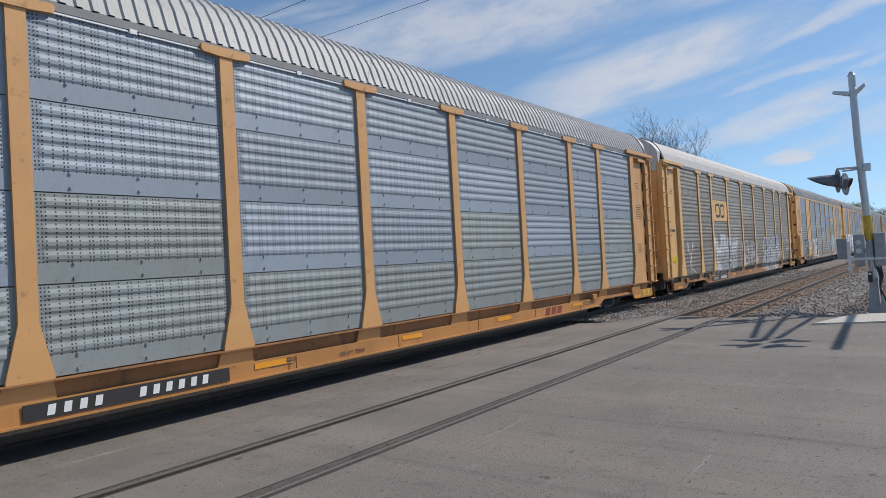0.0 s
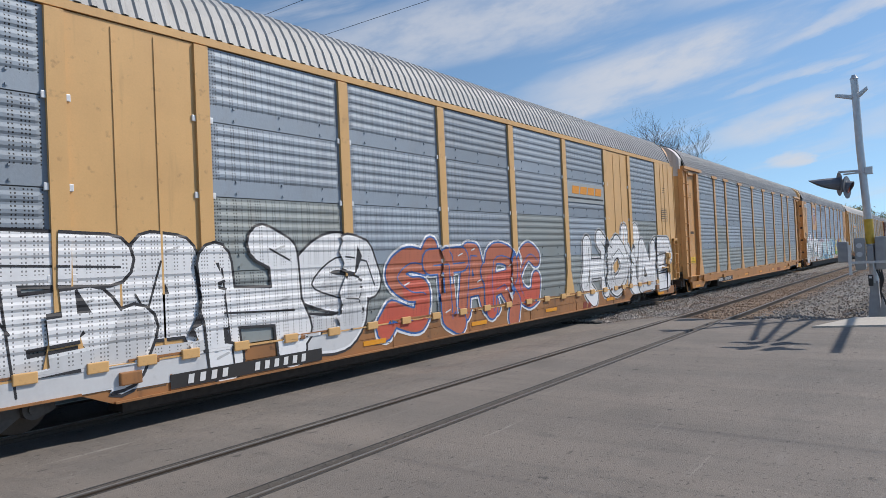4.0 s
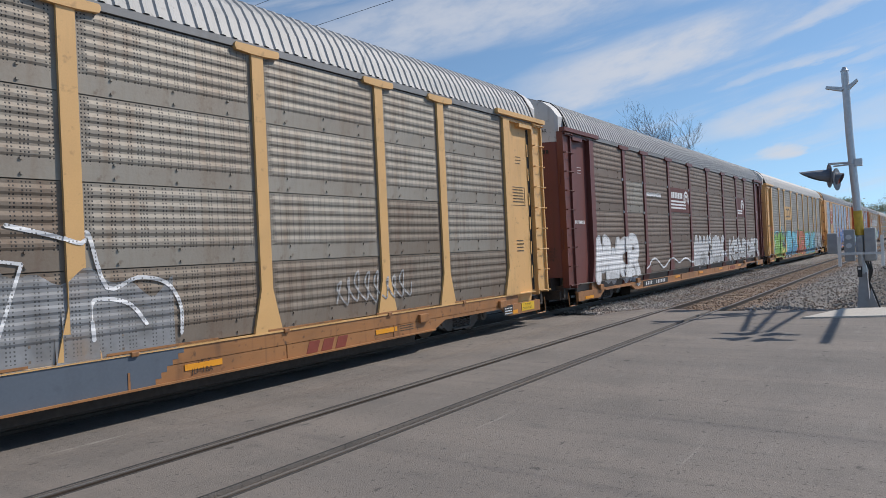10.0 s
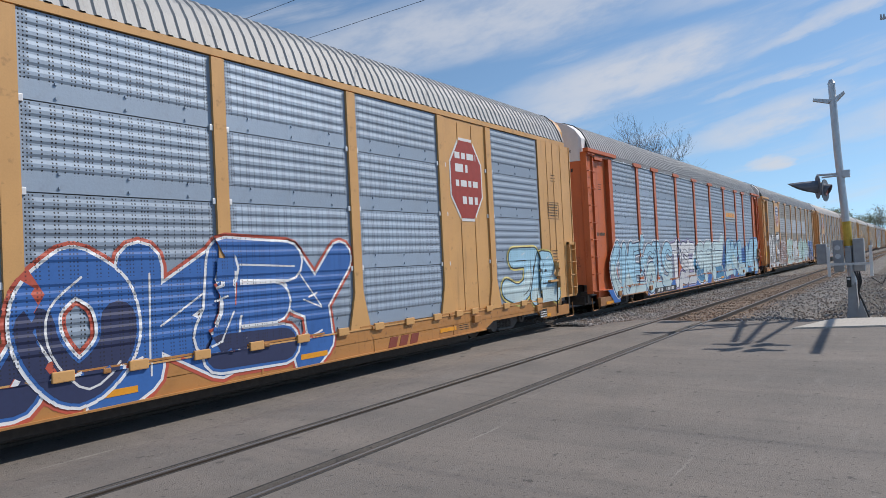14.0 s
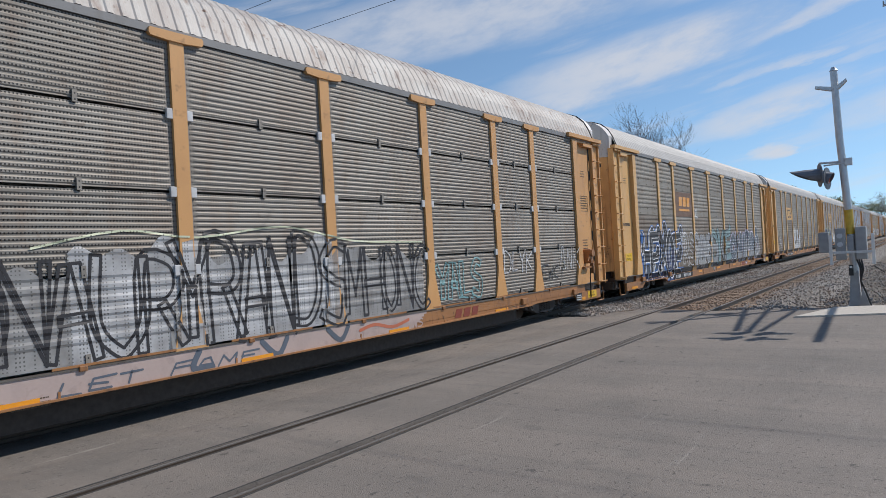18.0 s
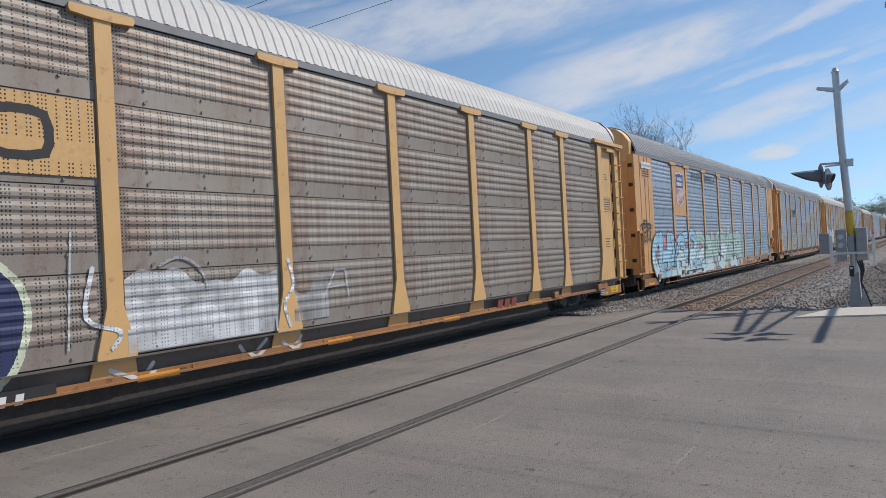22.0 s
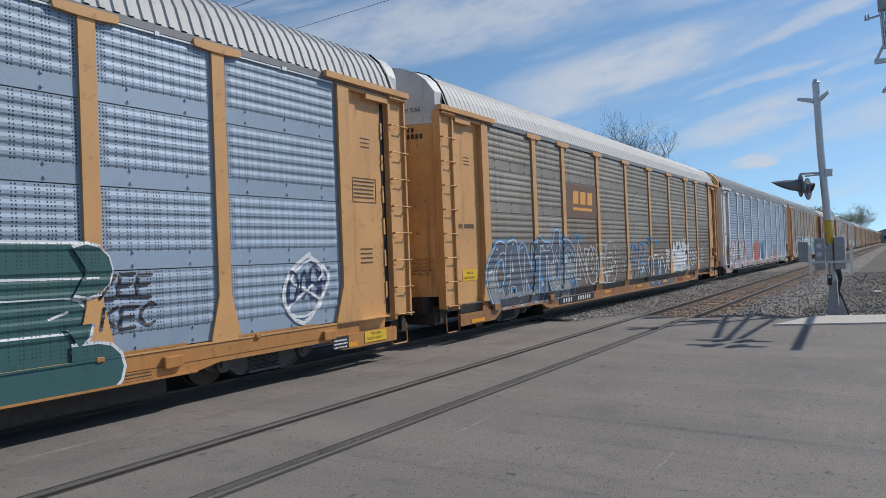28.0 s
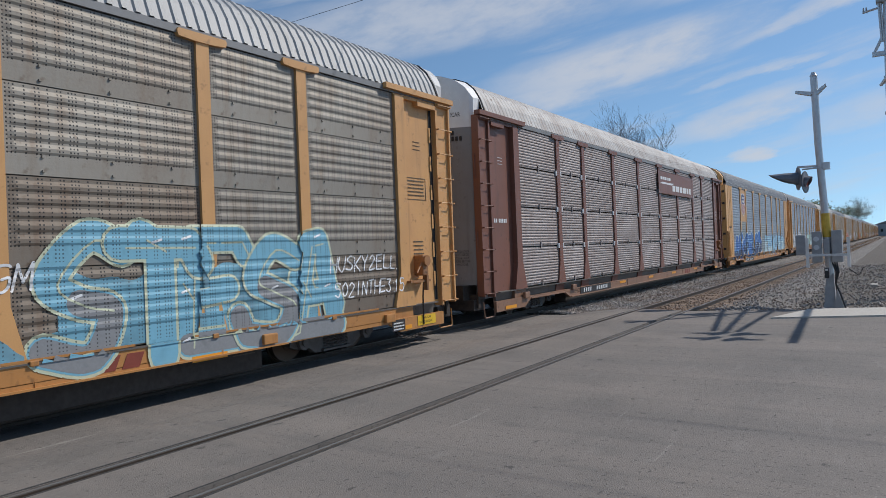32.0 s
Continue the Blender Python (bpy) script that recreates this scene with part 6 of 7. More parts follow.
WIDE = dict(flush="plain", caps=False, end="solid", solid=(1, 7), sign=False, white_top=False, endmat=BODY["cream"])
TRAIN = {
    -15: spec("clean galvanised car carrier with orange-yellow posts", "amber", "clean", plate_x=6.45, maker_x=18.7, foot=SILL["worn"], words=[("PLATE", 10.18, 0.44, 0.075, "ink"), ("J", 10.24, 0.33, 0.12, "ink"), ("LD LMT 72000", 11.35, 0.36, 0.10, "ink")], brake=False),
    -14: spec("weathered pale yellow car carrier with a yellow badge panel", "pale", "grey", "white", "worn", logo="cn", art=[(7.0, 10.6, 0.78, 2.05, "silver", "black", "white", "KOBS"), (11.5, 15.4, 0.8, 2.0, None, "white", None, "OSNAK"), (16.9, 21.2, 0.4, 2.1, "grey", "white", None, "SCOP", 0.22)], tags=[(21.0, 1.2, 1.4, 0.6, "silver"), (20.9, 0.9, 1.5, 0.5, "white"), (24.1, 1.86, 1.1, 0.22, "white", "ANK", 0.022), (24.1, 1.28, 1.3, 0.34, "white", "", 0.012), (20.4, 0.34, 0.4, 0.2, "white", "204", 0.014)], sketch=[("stag", 2.6, 0.8, 1.0, 1.3, "white")], wash=[(17.2, 21.2, 0.3, 1.7, "grey", 0.1)]),
    -13: spec("yellow-panelled car carrier under large grey and white graffiti", "pale", "clean", "galv", "worn", logo="bnsf_far", low=0.45, art=[(2.8, 5.0, 0.45, 1.95, "black", "white", "grey", "JES"), (7.1, 9.3, 0.5, 1.95, "white", "black", None, "ZNE"), (9.9, 17.4, 0.46, 2.15, "stone", "black", "white", "CUSEO"), (18.5, 22.8, 0.46, 2.1, "silver", "black", "white", "ERDS")], tags=[(0.9, 3.78, 0.9, 0.24, "brick", "LHALL", 0.014), (1.0, 3.45, 0.7, 0.22, "brick", "420F", 0.014), (5.2, 1.3, 1.3, 0.5, "white", "BENIS", 0.03)], **WIDE),
    -12: spec("yellow-panelled car carrier with white graffiti", "pale", "clean", "galv", "worn", logo="bnsf_far", art=[(2.2, 9.4, 0.46, 2.3, "white", "black", None, "NEAHS"), (10.3, 16.0, 0.6, 2.1, "brick", "blue", "white", "STARC"), (18.9, 26.0, 0.6, 2.3, "white", "black", "silver", "HOYNE")], **WIDE),
    -11: spec("clean galvanised car carrier with orange-yellow posts and dark red marks", "amber", "clean", plate_x=4.3, maker_x=18.0, words=[], brake=False, flush="plain"),
    -10: spec("blue-grey car carrier with a shield badge and pastel graffiti", "amber", "blue", "galv", "worn", end="solid", logo="up", sign=False, white_top=False, endmat=BODY["cream"], hood=BODY["pale"], plates=True, words=[("BUILDING", 7.42, 4.58, 0.47, "ink", 0.94), ("AMERICA", 9.68, 4.58, 0.47, "ink", 0.97)], low=0.45, wash=[(7, 26.6, 0.75, 2.1, "white", 0.14), (7, 15.8, 0.45, 0.75, "sage", 0.0), (15.8, 22.4, 0.45, 0.75, "dusk", 0.0), (7, 26.6, 0.75, 1.2, "silver", 0.2)], art=[(1.3, 7.2, 0.46, 2.2, "white", "black", "mint", "BOTEA", 0.15), (9.1, 15.9, 0.55, 2.15, "ice", "steel", None, "KNUXUR", 0.15), (16.2, 17.6, 0.62, 2.15, "azure", "lemon", None, "Y"), (17.5, 18.9, 0.62, 2.1, "lemon", "black", None, "E"), (18.8, 20.0, 0.62, 2.1, "blue", "lemon", None, "S"), (19.9, 21.4, 0.62, 2.2, "brick", "azure", None, "W"), (21.2, 22.6, 0.62, 2.15, "lemon", "black", None, "G"), (23.2, 26.0, 0.6, 1.8, "white", "pink", None, "TRAP", 0.12)], tags=[(1.1, 1.92, 0.75, 0.24, "black", "LOOTER", 0.02), (0.9, 1.0, 0.7, 0.5, "dusk"), (7.5, 1.95, 0.5, 0.2, "black", "NY", 0.012), (7.6, 1.0, 0.5, 0.16, "black", "GUTS", 0.010), (9.2, 0.51, 0.5, 0.14, "brick", "SEK", 0.012), (14.0, 0.51, 0.4, 0.14, "black", "SHA", 0.012), (2.4, 2.12, 1.6, 0.2, "pink", "", 0.02), (8.0, 1.95, 2.4, 0.3, "pink", "", 0.016), (11.4, 2.0, 2.4, 0.3, "pink", "", 0.016)], flush="plain"),
    -9: spec("white-roofed car carrier with finely ribbed grey sheets", "pale", "fine", "white", "worn", logo="bnsf", wash=[(9.5, 12.8, 0.8, 1.65, "silver", 0.2), (12.9, 14.9, 0.8, 1.6, "ice", 0.15), (15.5, 17.6, 0.85, 1.4, "pear", 0.2)], art=[(9.9, 13.0, 0.78, 2.15, "silver", "white", None, "SHEA", 0.10), (12.9, 15.0, 0.78, 1.9, "silver", "white", None, "DE", 0.12), (15.5, 17.9, 0.85, 1.8, None, "lemon", None, "AXE", 0.12), (18.4, 21.1, 0.8, 1.8, None, "black", None, "RUA"), (23.9, 25.6, 0.8, 1.5, None, "white", None, "SINOGE", 0.14)], tags=[(8.7, 1.15, 0.8, 0.7, "white", "LA", 0.03), (11.0, 1.0, 3.0, 0.9, "silver"), (25.7, 1.1, 0.3, 0.3, "black", "R", 0.02)], brake=False),
    -8: spec("dull brown-grey car carrier with a blue ring badge", "pale", "tan", "galv", "worn", logo="ring", foot=BODY["pale"], words=[("JLH18A", 16.5, 0.36, 0.11, "ink"), ("L 90'-0\"", 16.6, 0.50, 0.07, "ink")], wash=[(11.7, 13.9, 0.76, 2.25, "grey", 0.16), (13.9, 16.3, 0.76, 1.75, "grey", 0.2), (11.7, 16.4, 0.27, 0.74, "slate", 0.0)], art=[(2.1, 4.4, 0.85, 1.8, None, "silver", None, "MO"), (4.6, 6.2, 0.85, 1.7, None, "silver", None, "UL", 0.2), (6.8, 8.8, 0.85, 1.9, "white", None, None, "RM", 0.26), (11.8, 14.2, 1.0, 2.2, None, "white", None, "ON", 0.15)], lines=[("white", 0.026, "14.3,2.38 14.8,2.26 15.1,2.17 15.2,2.28 15.4,1.62 15.8,1.72 16.2,1.63 16.4,1.32 16.4,0.94"), ("white", 0.026, "15.2,1.0 15.2,1.43 15.4,1.48 15.7,1.38 15.9,1.12")], tags=[(9.7, 0.95, 1.6, 0.45, "white", "SEGE", 0.014), (5.4, 1.2, 0.7, 0.3, "mint", "RO", 0.014), (19.4, 1.0, 2.0, 0.6, "stone")], brake=False, flush="plain"),
    -7: spec("maroon car carrier with brown sheets and white graffiti", "brown", "brown", "galv", "worn", logo="conrail", white_top=True, sign=False, patch={(1, 2): SHEET["tan"]}, wash=[(12.3, 14.6, 0.82, 1.5, "silver", 0.3), (14.9, 16.8, 0.82, 1.35, "silver", 0.3)], wave=(6.4, 12.2, 0.95, 0.26), art=[(1.9, 5.6, 0.75, 2.0, "white", None, "silver", "MWCR", 0.15), (12.3, 15.0, 0.85, 2.05, "silver", "white", None, "^M^", 0.14), (14.9, 17.2, 0.85, 1.95, "silver", "white", None, "VAN", 0.14), (18.7, 25.4, 0.85, 1.75, "silver", "white", None, "KENSOAR", 0.10)], tags=[(17.2, 1.0, 0.9, 0.28, "white", "OTMG", 0.02), (6.7, 3.55, 1.6, 0.12, "silver", "", 0.03)], brake=False),
    -6: spec("pale yellow car carrier with bright green, blue and red graffiti", "pale", "grey", "white", "worn", logo="cn", wash=[(17.6, 20.6, 0.27, 1.7, "teal", 0.15), (20.4, 25.2, 0.27, 0.55, "green", 0.0), (2.1, 5.3, 0.3, 1.75, "green", 0.16, 1), (5.3, 6.4, 0.46, 1.05, "green", 0.1, 1), (6.9, 11.0, 0.5, 1.75, "aqua", 0.06, 1)], lines=[("aqua", 0.04, "1.7,0.75 2.2,1.4 2.3,1.95 3.3,2.2 3.9,2.1 4.6,2.15 5.2,2.5 5.3,2.1 5.7,2.15 5.5,1.6 6.3,1.3"), ("black", 0.03, "1.9,0.8 2.4,1.45 2.5,1.9 3.3,2.12 4.0,2.02 4.7,2.1 5.15,2.35 5.2,2.05 5.55,2.05 5.4,1.5 6.2,1.2"), ("white", 0.026, "2.6,0.8 2.8,1.3 2.6,1.5 3.0,1.6"), ("white", 0.026, "3.9,0.7 4.0,1.5 3.8,1.9"), ("white", 0.026, "4.6,0.8 4.7,1.3 5.0,1.9")], art=[(2.2, 5.5, 0.5, 2.1, "green", "black", None, "ACK", 0.17), (6.5, 11.3, 0.6, 2.15, "aqua", "black", None, "YENOM", 0.19), (11.3, 15.2, 0.45, 2.15, "brick", "black", "green", "SKEM", 0.19), (15.2, 20.7, 0.45, 2.05, "aqua", "black", "green", "TEYLAS", 0.19), (21.2, 25.3, 0.5, 1.95, "stone", "black", "grey", "WEZO", 0.13)], tags=[(0.9, 1.3, 0.8, 0.9, "black", "RO"), (0.9, 2.2, 0.8, 0.3, "brick"), (5.0, 1.85, 1.2, 0.3, "slate", "RENISE", 0.02), (5.0, 1.35, 1.2, 0.35, "mauve"), (5.0, 0.95, 0.9, 0.28, "black", "ROCK", 0.024), (7.0, 1.35, 3.6, 0.16, "brick", "TAKATAKATAK", 0.016), (20.7, 0.8, 0.42, 1.2, "black", "", 0.02), (15.3, 0.42, 0.9, 0.2, "black", "NATY", 0.02), (18.3, 0.42, 0.6, 0.16, "black", "ENE", 0.016)]),
    -5: spec("golden yellow car carrier with red octagon badges", "yellow", "blue", "galv", "yellow", logo="kcs", plate_x=9.0, art=[(10.8, 17.4, 0.46, 2.2, "blue", "white", "red", "LOKEY", 0.17), (23.1, 25.9, 0.8, 2.05, "sky", "black", "lemon", "JA")], **WIDE),
    -4: spec("orange-red car carrier under large blue graffiti", "red", "blue", "galv", "worn", sign=False, white_top=True, hood=M["white"], wash=[(15.2, 25.6, 0.27, 2.0, "blue", 0.15), (1.2, 14.8, 0.27, 0.74, "blue", 0.0)], logo="bnsf_far", art=[(1.5, 8.0, 0.5, 2.2, "sky", "navy", "white", "OMEGAS"), (8.2, 11.5, 0.5, 2.2, "white", "navy", "lilac", "TSE"), (11.6, 16.8, 0.46, 2.15, "ice", "navy", "white", "GRE", 0.18), (17.5, 25.9, 0.50, 2.25, "sky", "navy", "azure", "AKLME", 0.19, "green")], flush="pipe"),
    -3: spec("amber car carrier with a shield badge, white and mint graffiti", "amber", "grey", "galv", "worn", logo="up", patch={(i, 2): PATCH["shine"] for i in (2, 3, 4, 5, 6)}, low=0.45, wash=[(15.2, 20.4, 0.8, 1.55, "mint", 0.1), (13.0, 17.4, 0.45, 0.74, "mint", 0.0), (20.2, 21.6, 0.8, 1.5, "white", 0.3)], art=[(1.9, 5.9, 0.5, 2.6, "white", "black", "black", "BICE", 0.14), (5.6, 9.1, 0.6, 2.1, "mauve", "white", "brick", "CRES", 0.17), (9.4, 12.3, 0.6, 2.3, "mint", "white", None, "EBS", 0.15), (12.3, 14.8, 0.6, 2.2, "silver", "white", None, "SE", 0.15), (15.3, 20.4, 0.62, 2.2, "mint", "steel", "white", "OAOO", 0.21), (21.5, 24.6, 0.46, 2.15, "blue", "white", None, "JDI", 0.2)], tags=[(0.95, 3.4, 0.5, 1.0, "black"), (0.9, 2.7, 0.7, 0.7, "black"), (1.0, 1.9, 0.9, 0.4, "white"), (24.6, 1.0, 0.8, 0.7, "white"), (6.8, 2.1, 0.8, 0.22, "white", "BRA", 0.016), (8.2, 2.0, 0.4, 0.24, "white", "EU", 0.016)], flush="pipe"),
    -2: spec("car carrier with rust-streaked roof and finely ribbed dirty sheets", "amber", "finetan", "rust", "worn", logo="up", hood=M["white"], low=0.43, wash=[(9.0, 17.6, 0.8, 1.95, "stone", 0.16), (10.6, 15.0, 0.8, 2.1, "silver", 0.22), (9.4, 17.6, 0.45, 0.74, "dusk", 0.0)], lines=[("pear", 0.014, "10.2,2.2 11.3,2.4 12.4,2.3 14.0,2.45 15.6,2.2 17.6,2.15"), ("slate", 0.045, "12.3,0.72 12.2,0.5 12.5,0.46"), ("slate", 0.045, "13.4,0.70 13.7,0.46 13.9,0.70"), ("slate", 0.045, "14.8,0.72 15.1,0.5 15.3,0.72"), ("brick", 0.03, "15.6,0.6 16.0,0.66 16.5,0.56 17.0,0.64")], art=[(9.2, 12.0, 0.82, 2.1, None, "black", None, "DNAUR", 0.10), (11.9, 15.2, 0.80, 2.3, None, "black", None, "YRANDS", 0.10), (15.3, 17.7, 0.85, 2.1, None, "black", None, "MHONC", 0.10), (18.0, 19.8, 0.88, 1.75, None, "teal", None, "YALS", 0.15)], tags=[(2.6, 0.95, 1.5, 1.1, "white", "C", 0.06), (4.7, 0.95, 1.4, 1.2, "white", "A", 0.06), (6.5, 1.0, 1.4, 0.9, "silver", "~", 0.05), (7.0, 0.9, 0.6, 0.5, "silver", "C", 0.04), (10.4, 0.47, 3.0, 0.14, "slate", "LET FAME", 0.014), (20.9, 1.35, 1.5, 0.5, "silver", "DLYK", 0.018), (24.0, 1.3, 1.3, 0.6, "silver", "ANK", 0.016), (22.9, 1.05, 1.4, 0.35, "black", "EWCY", 0.016), (1.0, 2.0, 0.9, 1.0, "black"), (15.5, 0.46, 2.0, 0.16, "dusk", "DESK DAWNS", 0.014)], flush="plain"),
    -1: spec("dirty grey car carrier with rust panel and navy graffiti", "pale", "tan", "white", "worn", logo="csx", wash=[(2.3, 6.9, 0.27, 0.74, "navy", 0.0), (2.3, 6.9, 0.74, 1.75, "slate", 0.12)], art=[(2.3, 7.0, 0.46, 2.25, "black", "white", "blue", "HEXOE", 0.16), (7.5, 9.1, 0.8, 2.15, None, "silver", None, "RS"), (9.4, 12.1, 0.8, 2.1, "grey", "silver", None, "RAMS", 0.15), (12.4, 16.0, 0.75, 2.25, "sage", "black", None, "DICE", 0.15), (16.2, 23.6, 0.75, 2.1, "slate", "white", "lilac", "ONIPAO", 0.15)], tags=[(9.5, 2.9, 0.7, 0.3, "white", "UZL", 0.03), (7.2, 2.05, 0.8, 0.18, "white", "FLOWER", 0.016), (7.5, 1.6, 0.6, 0.25, "white", "PSY", 0.02), (4.6, 0.95, 0.4, 0.3, "white", "19", 0.02)], brake=False),
    0: spec("pale yellow car carrier, brown grime over its lower sheets", "pale", "tan", "white", "worn", logo="cn", art=[(9.8, 12.7, 0.8, 2.25, "white", "silver", None, "EUSA", 0.14), (12.8, 19.2, 0.9, 1.9, None, "stone", None, "POTEON", 0.16)], tags=[(2.7, 1.45, 1.1, 0.28, "white", "INKA", 0.02), (2.6, 0.95, 1.4, 0.35, "white", "LITTUE", 0.02), (10.0, 2.25, 0.7, 0.2, "silver", "GOE", 0.014), (11.6, 2.3, 0.9, 0.2, "silver", "OHTA", 0.014), (7.0, 0.95, 1.6, 0.6, "stone", "DAZ", 0.012)], brake=False),
    1: spec("pale yellow car carrier with rust-marked sheets and navy graffiti", "pale", "tanrust", "white", "worn", logo="cn", low=0.45, wash=[(9.5, 12.0, 0.8, 1.75, "silver", 0.14), (9.6, 11.6, 0.82, 1.45, "white", 0.2), (12.3, 13.1, 0.9, 1.5, "stone", 0.2)], lines=[("white", 0.03, "9.1,1.9 9.0,1.3 9.4,1.1 9.3,0.9"), ("stone", 0.02, "10.0,1.9 10.3,2.0 10.6,1.85 10.7,1.5 10.3,1.3"), ("white", 0.03, "12.2,1.9 12.3,1.5 12.1,1.2 12.2,0.85"), ("silver", 0.03, "9.3,0.62 9.7,0.45 9.9,0.62"), ("silver", 0.03, "11.3,0.64 11.5,0.46 11.8,0.68"), ("silver", 0.03, "12.1,0.6 12.3,0.48 12.5,0.66")], art=[(1.9, 8.0, 0.5, 2.2, "navy", "pear", "pear", "NCHMO", 0.19)], tags=[(7.2, 1.9, 0.5, 0.2, "silver", "KVN", 0.012), (8.6, 0.9, 0.5, 1.3, "silver", "I", 0.012), (13.0, 1.2, 0.9, 0.5, "silver", "A"), (0.95, 1.9, 0.8, 0.4, "dusk")], brake=False),
    2: spec("blue-grey car carrier with a shield badge and blue graffiti", "amber", "blue", "galv", "worn", end="solid", logo="up", sign=False, white_top=False, endmat=BODY["amber"], hood=BODY["pale"], plates=True, words=[("BUILDING", 7.42, 4.58, 0.47, "ink", 0.94), ("AMERICA", 9.68, 4.58, 0.47, "ink", 0.97)], low=0.36, wash=[(2.24, 12.2, 0.76, 2.15, "pink", 0.2), (2.24, 9.0, 0.76, 1.3, "sky", 0.2), (1.9, 7.6, 0.27, 0.74, "sky", 0.0), (12.0, 16.4, 0.76, 1.9, "sky", 0.2)], art=[(1.5, 7.6, 0.46, 2.15, "sky", "black", None, "CHASER", 0.17), (7.7, 16.6, 0.55, 2.15, "mint", "black", "lilac", "DANSKER", 0.17)], lines=[("blue", 0.03, "22.6,1.5 22.9,1.6 23.2,1.4 22.9,1.2")], tags=[(17.5, 0.6, 5.2, 1.35, "teal", "TENS", 0.055), (22.3, 0.5, 3.6, 1.55, "teal", "RPS", 0.06), (0.35, 2.25, 1.2, 0.3, "black", "TESR", 0.026), (0.5, 1.85, 1.0, 0.4, "black", "", 0.022)], flush="pipe"),
    3: spec("plain grey car carrier with black slanted marks", "amber", "clean", "galv", "worn", logo="ns", foot=M["eave"], art=[(7.2, 9.3, 0.85, 1.95, None, "white", None, "50", 0.16)], tags=[(0.95, 1.95, 0.75, 0.38, "sky", "CERX", 0.02), (1.0, 1.6, 0.7, 0.3, "sky", "", 0.016), (0.95, 1.1, 0.9, 0.28, "brick", "TENIO", 0.02), (9.7, 0.9, 1.0, 0.7, "dusk", "OX", 0.014)], sketch=[("pine", 9.7, 0.95, 0.9, 1.0, "silver")]),
    4: spec("white-roofed grey car carrier with outlined graffiti", "pale", "grey", "white", "worn", logo="purple", art=[(1.8, 8.6, 0.5, 2.1, "silver", "black", "sky", "QBEK", 0.15), (10.1, 17.7, 0.6, 2.0, "stone", "black", "silver", "ORALS", 0.15), (18.2, 25.6, 0.7, 2.0, "white", "grey", None, "GIUETS", 0.14)]),
    5: spec("clean galvanised car carrier with dark green graffiti outlined in white", "amber", "blue", "galv", "yellow", low=0.38, wash=[(11.2, 20.1, 0.27, 1.9, "forest", 0.12)], art=[(12.7, 20.6, 0.46, 2.15, "forest", "white", None, "SMOE", 0.185), (11.5, 12.7, 1.3, 1.9, None, "white", None, "OO", 0.2)], tags=[(10.4, 0.95, 1.3, 0.34, "black", "LITE21", 0.024), (20.75, 1.5, 0.75, 0.28, "black", "ZEE", 0.020), (20.75, 1.1, 0.8, 0.28, "black", "KEC", 0.020), (23.7, 0.95, 1.5, 1.05, "white", "O", 0.035), (23.8, 1.0, 1.3, 1.0, "white", "8", 0.022), (23.9, 1.25, 1.0, 0.45, "navy", "DOBE", 0.024), (14.0, 1.4, 0.6, 0.5, "teal", "SO", 0.016), (17.0, 1.4, 0.6, 0.5, "teal", "KA", 0.016)], brake=False, flush="plain"),
    6: spec("brown-grey car carrier with a yellow mark and blue graffiti", "amber", "tan", "white", "worn", logo="csx", art=[(1.8, 7.1, 0.55, 2.1, "slate", "silver", "azure", "CANTOR", 0.17), (7.3, 10.7, 0.85, 2.1, None, "silver", None, "NOEB", 0.19), (10.7, 12.2, 0.95, 2.0, None, "stone", None, "IA", 0.14), (18.0, 20.6, 0.85, 1.95, "white", "silver", None, "OWNE", 0.13)], tags=[(7.2, 2.15, 0.8, 0.22, "azure", "TAC", 0.022), (13.3, 0.95, 0.9, 0.4, "white", "RSK", 0.024), (14.6, 2.0, 0.5, 0.3, "azure", "AM", 0.03), (15.6, 2.0, 0.5, 0.22, "azure", "OK", 0.026), (17.1, 0.95, 0.7, 0.7, "white", "RB", 0.022), (17.1, 1.5, 0.7, 0.3, "white", "ANS", 0.018), (19.7, 1.7, 0.8, 0.55, "white", "WAE", 0.03), (21.0, 1.0, 1.6, 0.6, "white", "ASKR", 0.024), (23.0, 1.0, 1.0, 0.8, "silver", "YNE", 0.02)], lines=[("azure", 0.045, "12.3,0.9 12.5,1.3 12.6,1.8 12.8,2.02 13.1,1.96 13.2,1.7"), ("azure", 0.045, "12.7,1.48 13.0,1.45 12.9,0.9"), ("azure", 0.045, "13.5,0.9 13.5,1.63 13.6,2.06 14.0,2.05 14.1,1.75 13.7,1.4 14.1,1.28 14.5,0.85"), ("white", 0.032, "14.7,0.9 14.6,1.4 15.0,1.55 15.2,1.36 15.1,0.82"), ("white", 0.032, "15.1,0.82 15.3,1.44 15.6,1.6 15.9,1.48 16.0,0.8"), ("white", 0.032, "16.1,0.8 16.3,1.41 16.6,1.44 16.9,0.84"), ("silver", 0.02, "14.6,0.7 15.0,0.45 15.3,0.66 15.8,0.42 16.2,0.68 16.8,0.5")], wash=[(14.3, 18.4, 0.27, 0.75, "slate", 0.0), (14.7, 17.0, 0.76, 1.4, "slate", 0.1), (18.0, 20.4, 0.8, 1.5, "white", 0.25)]),
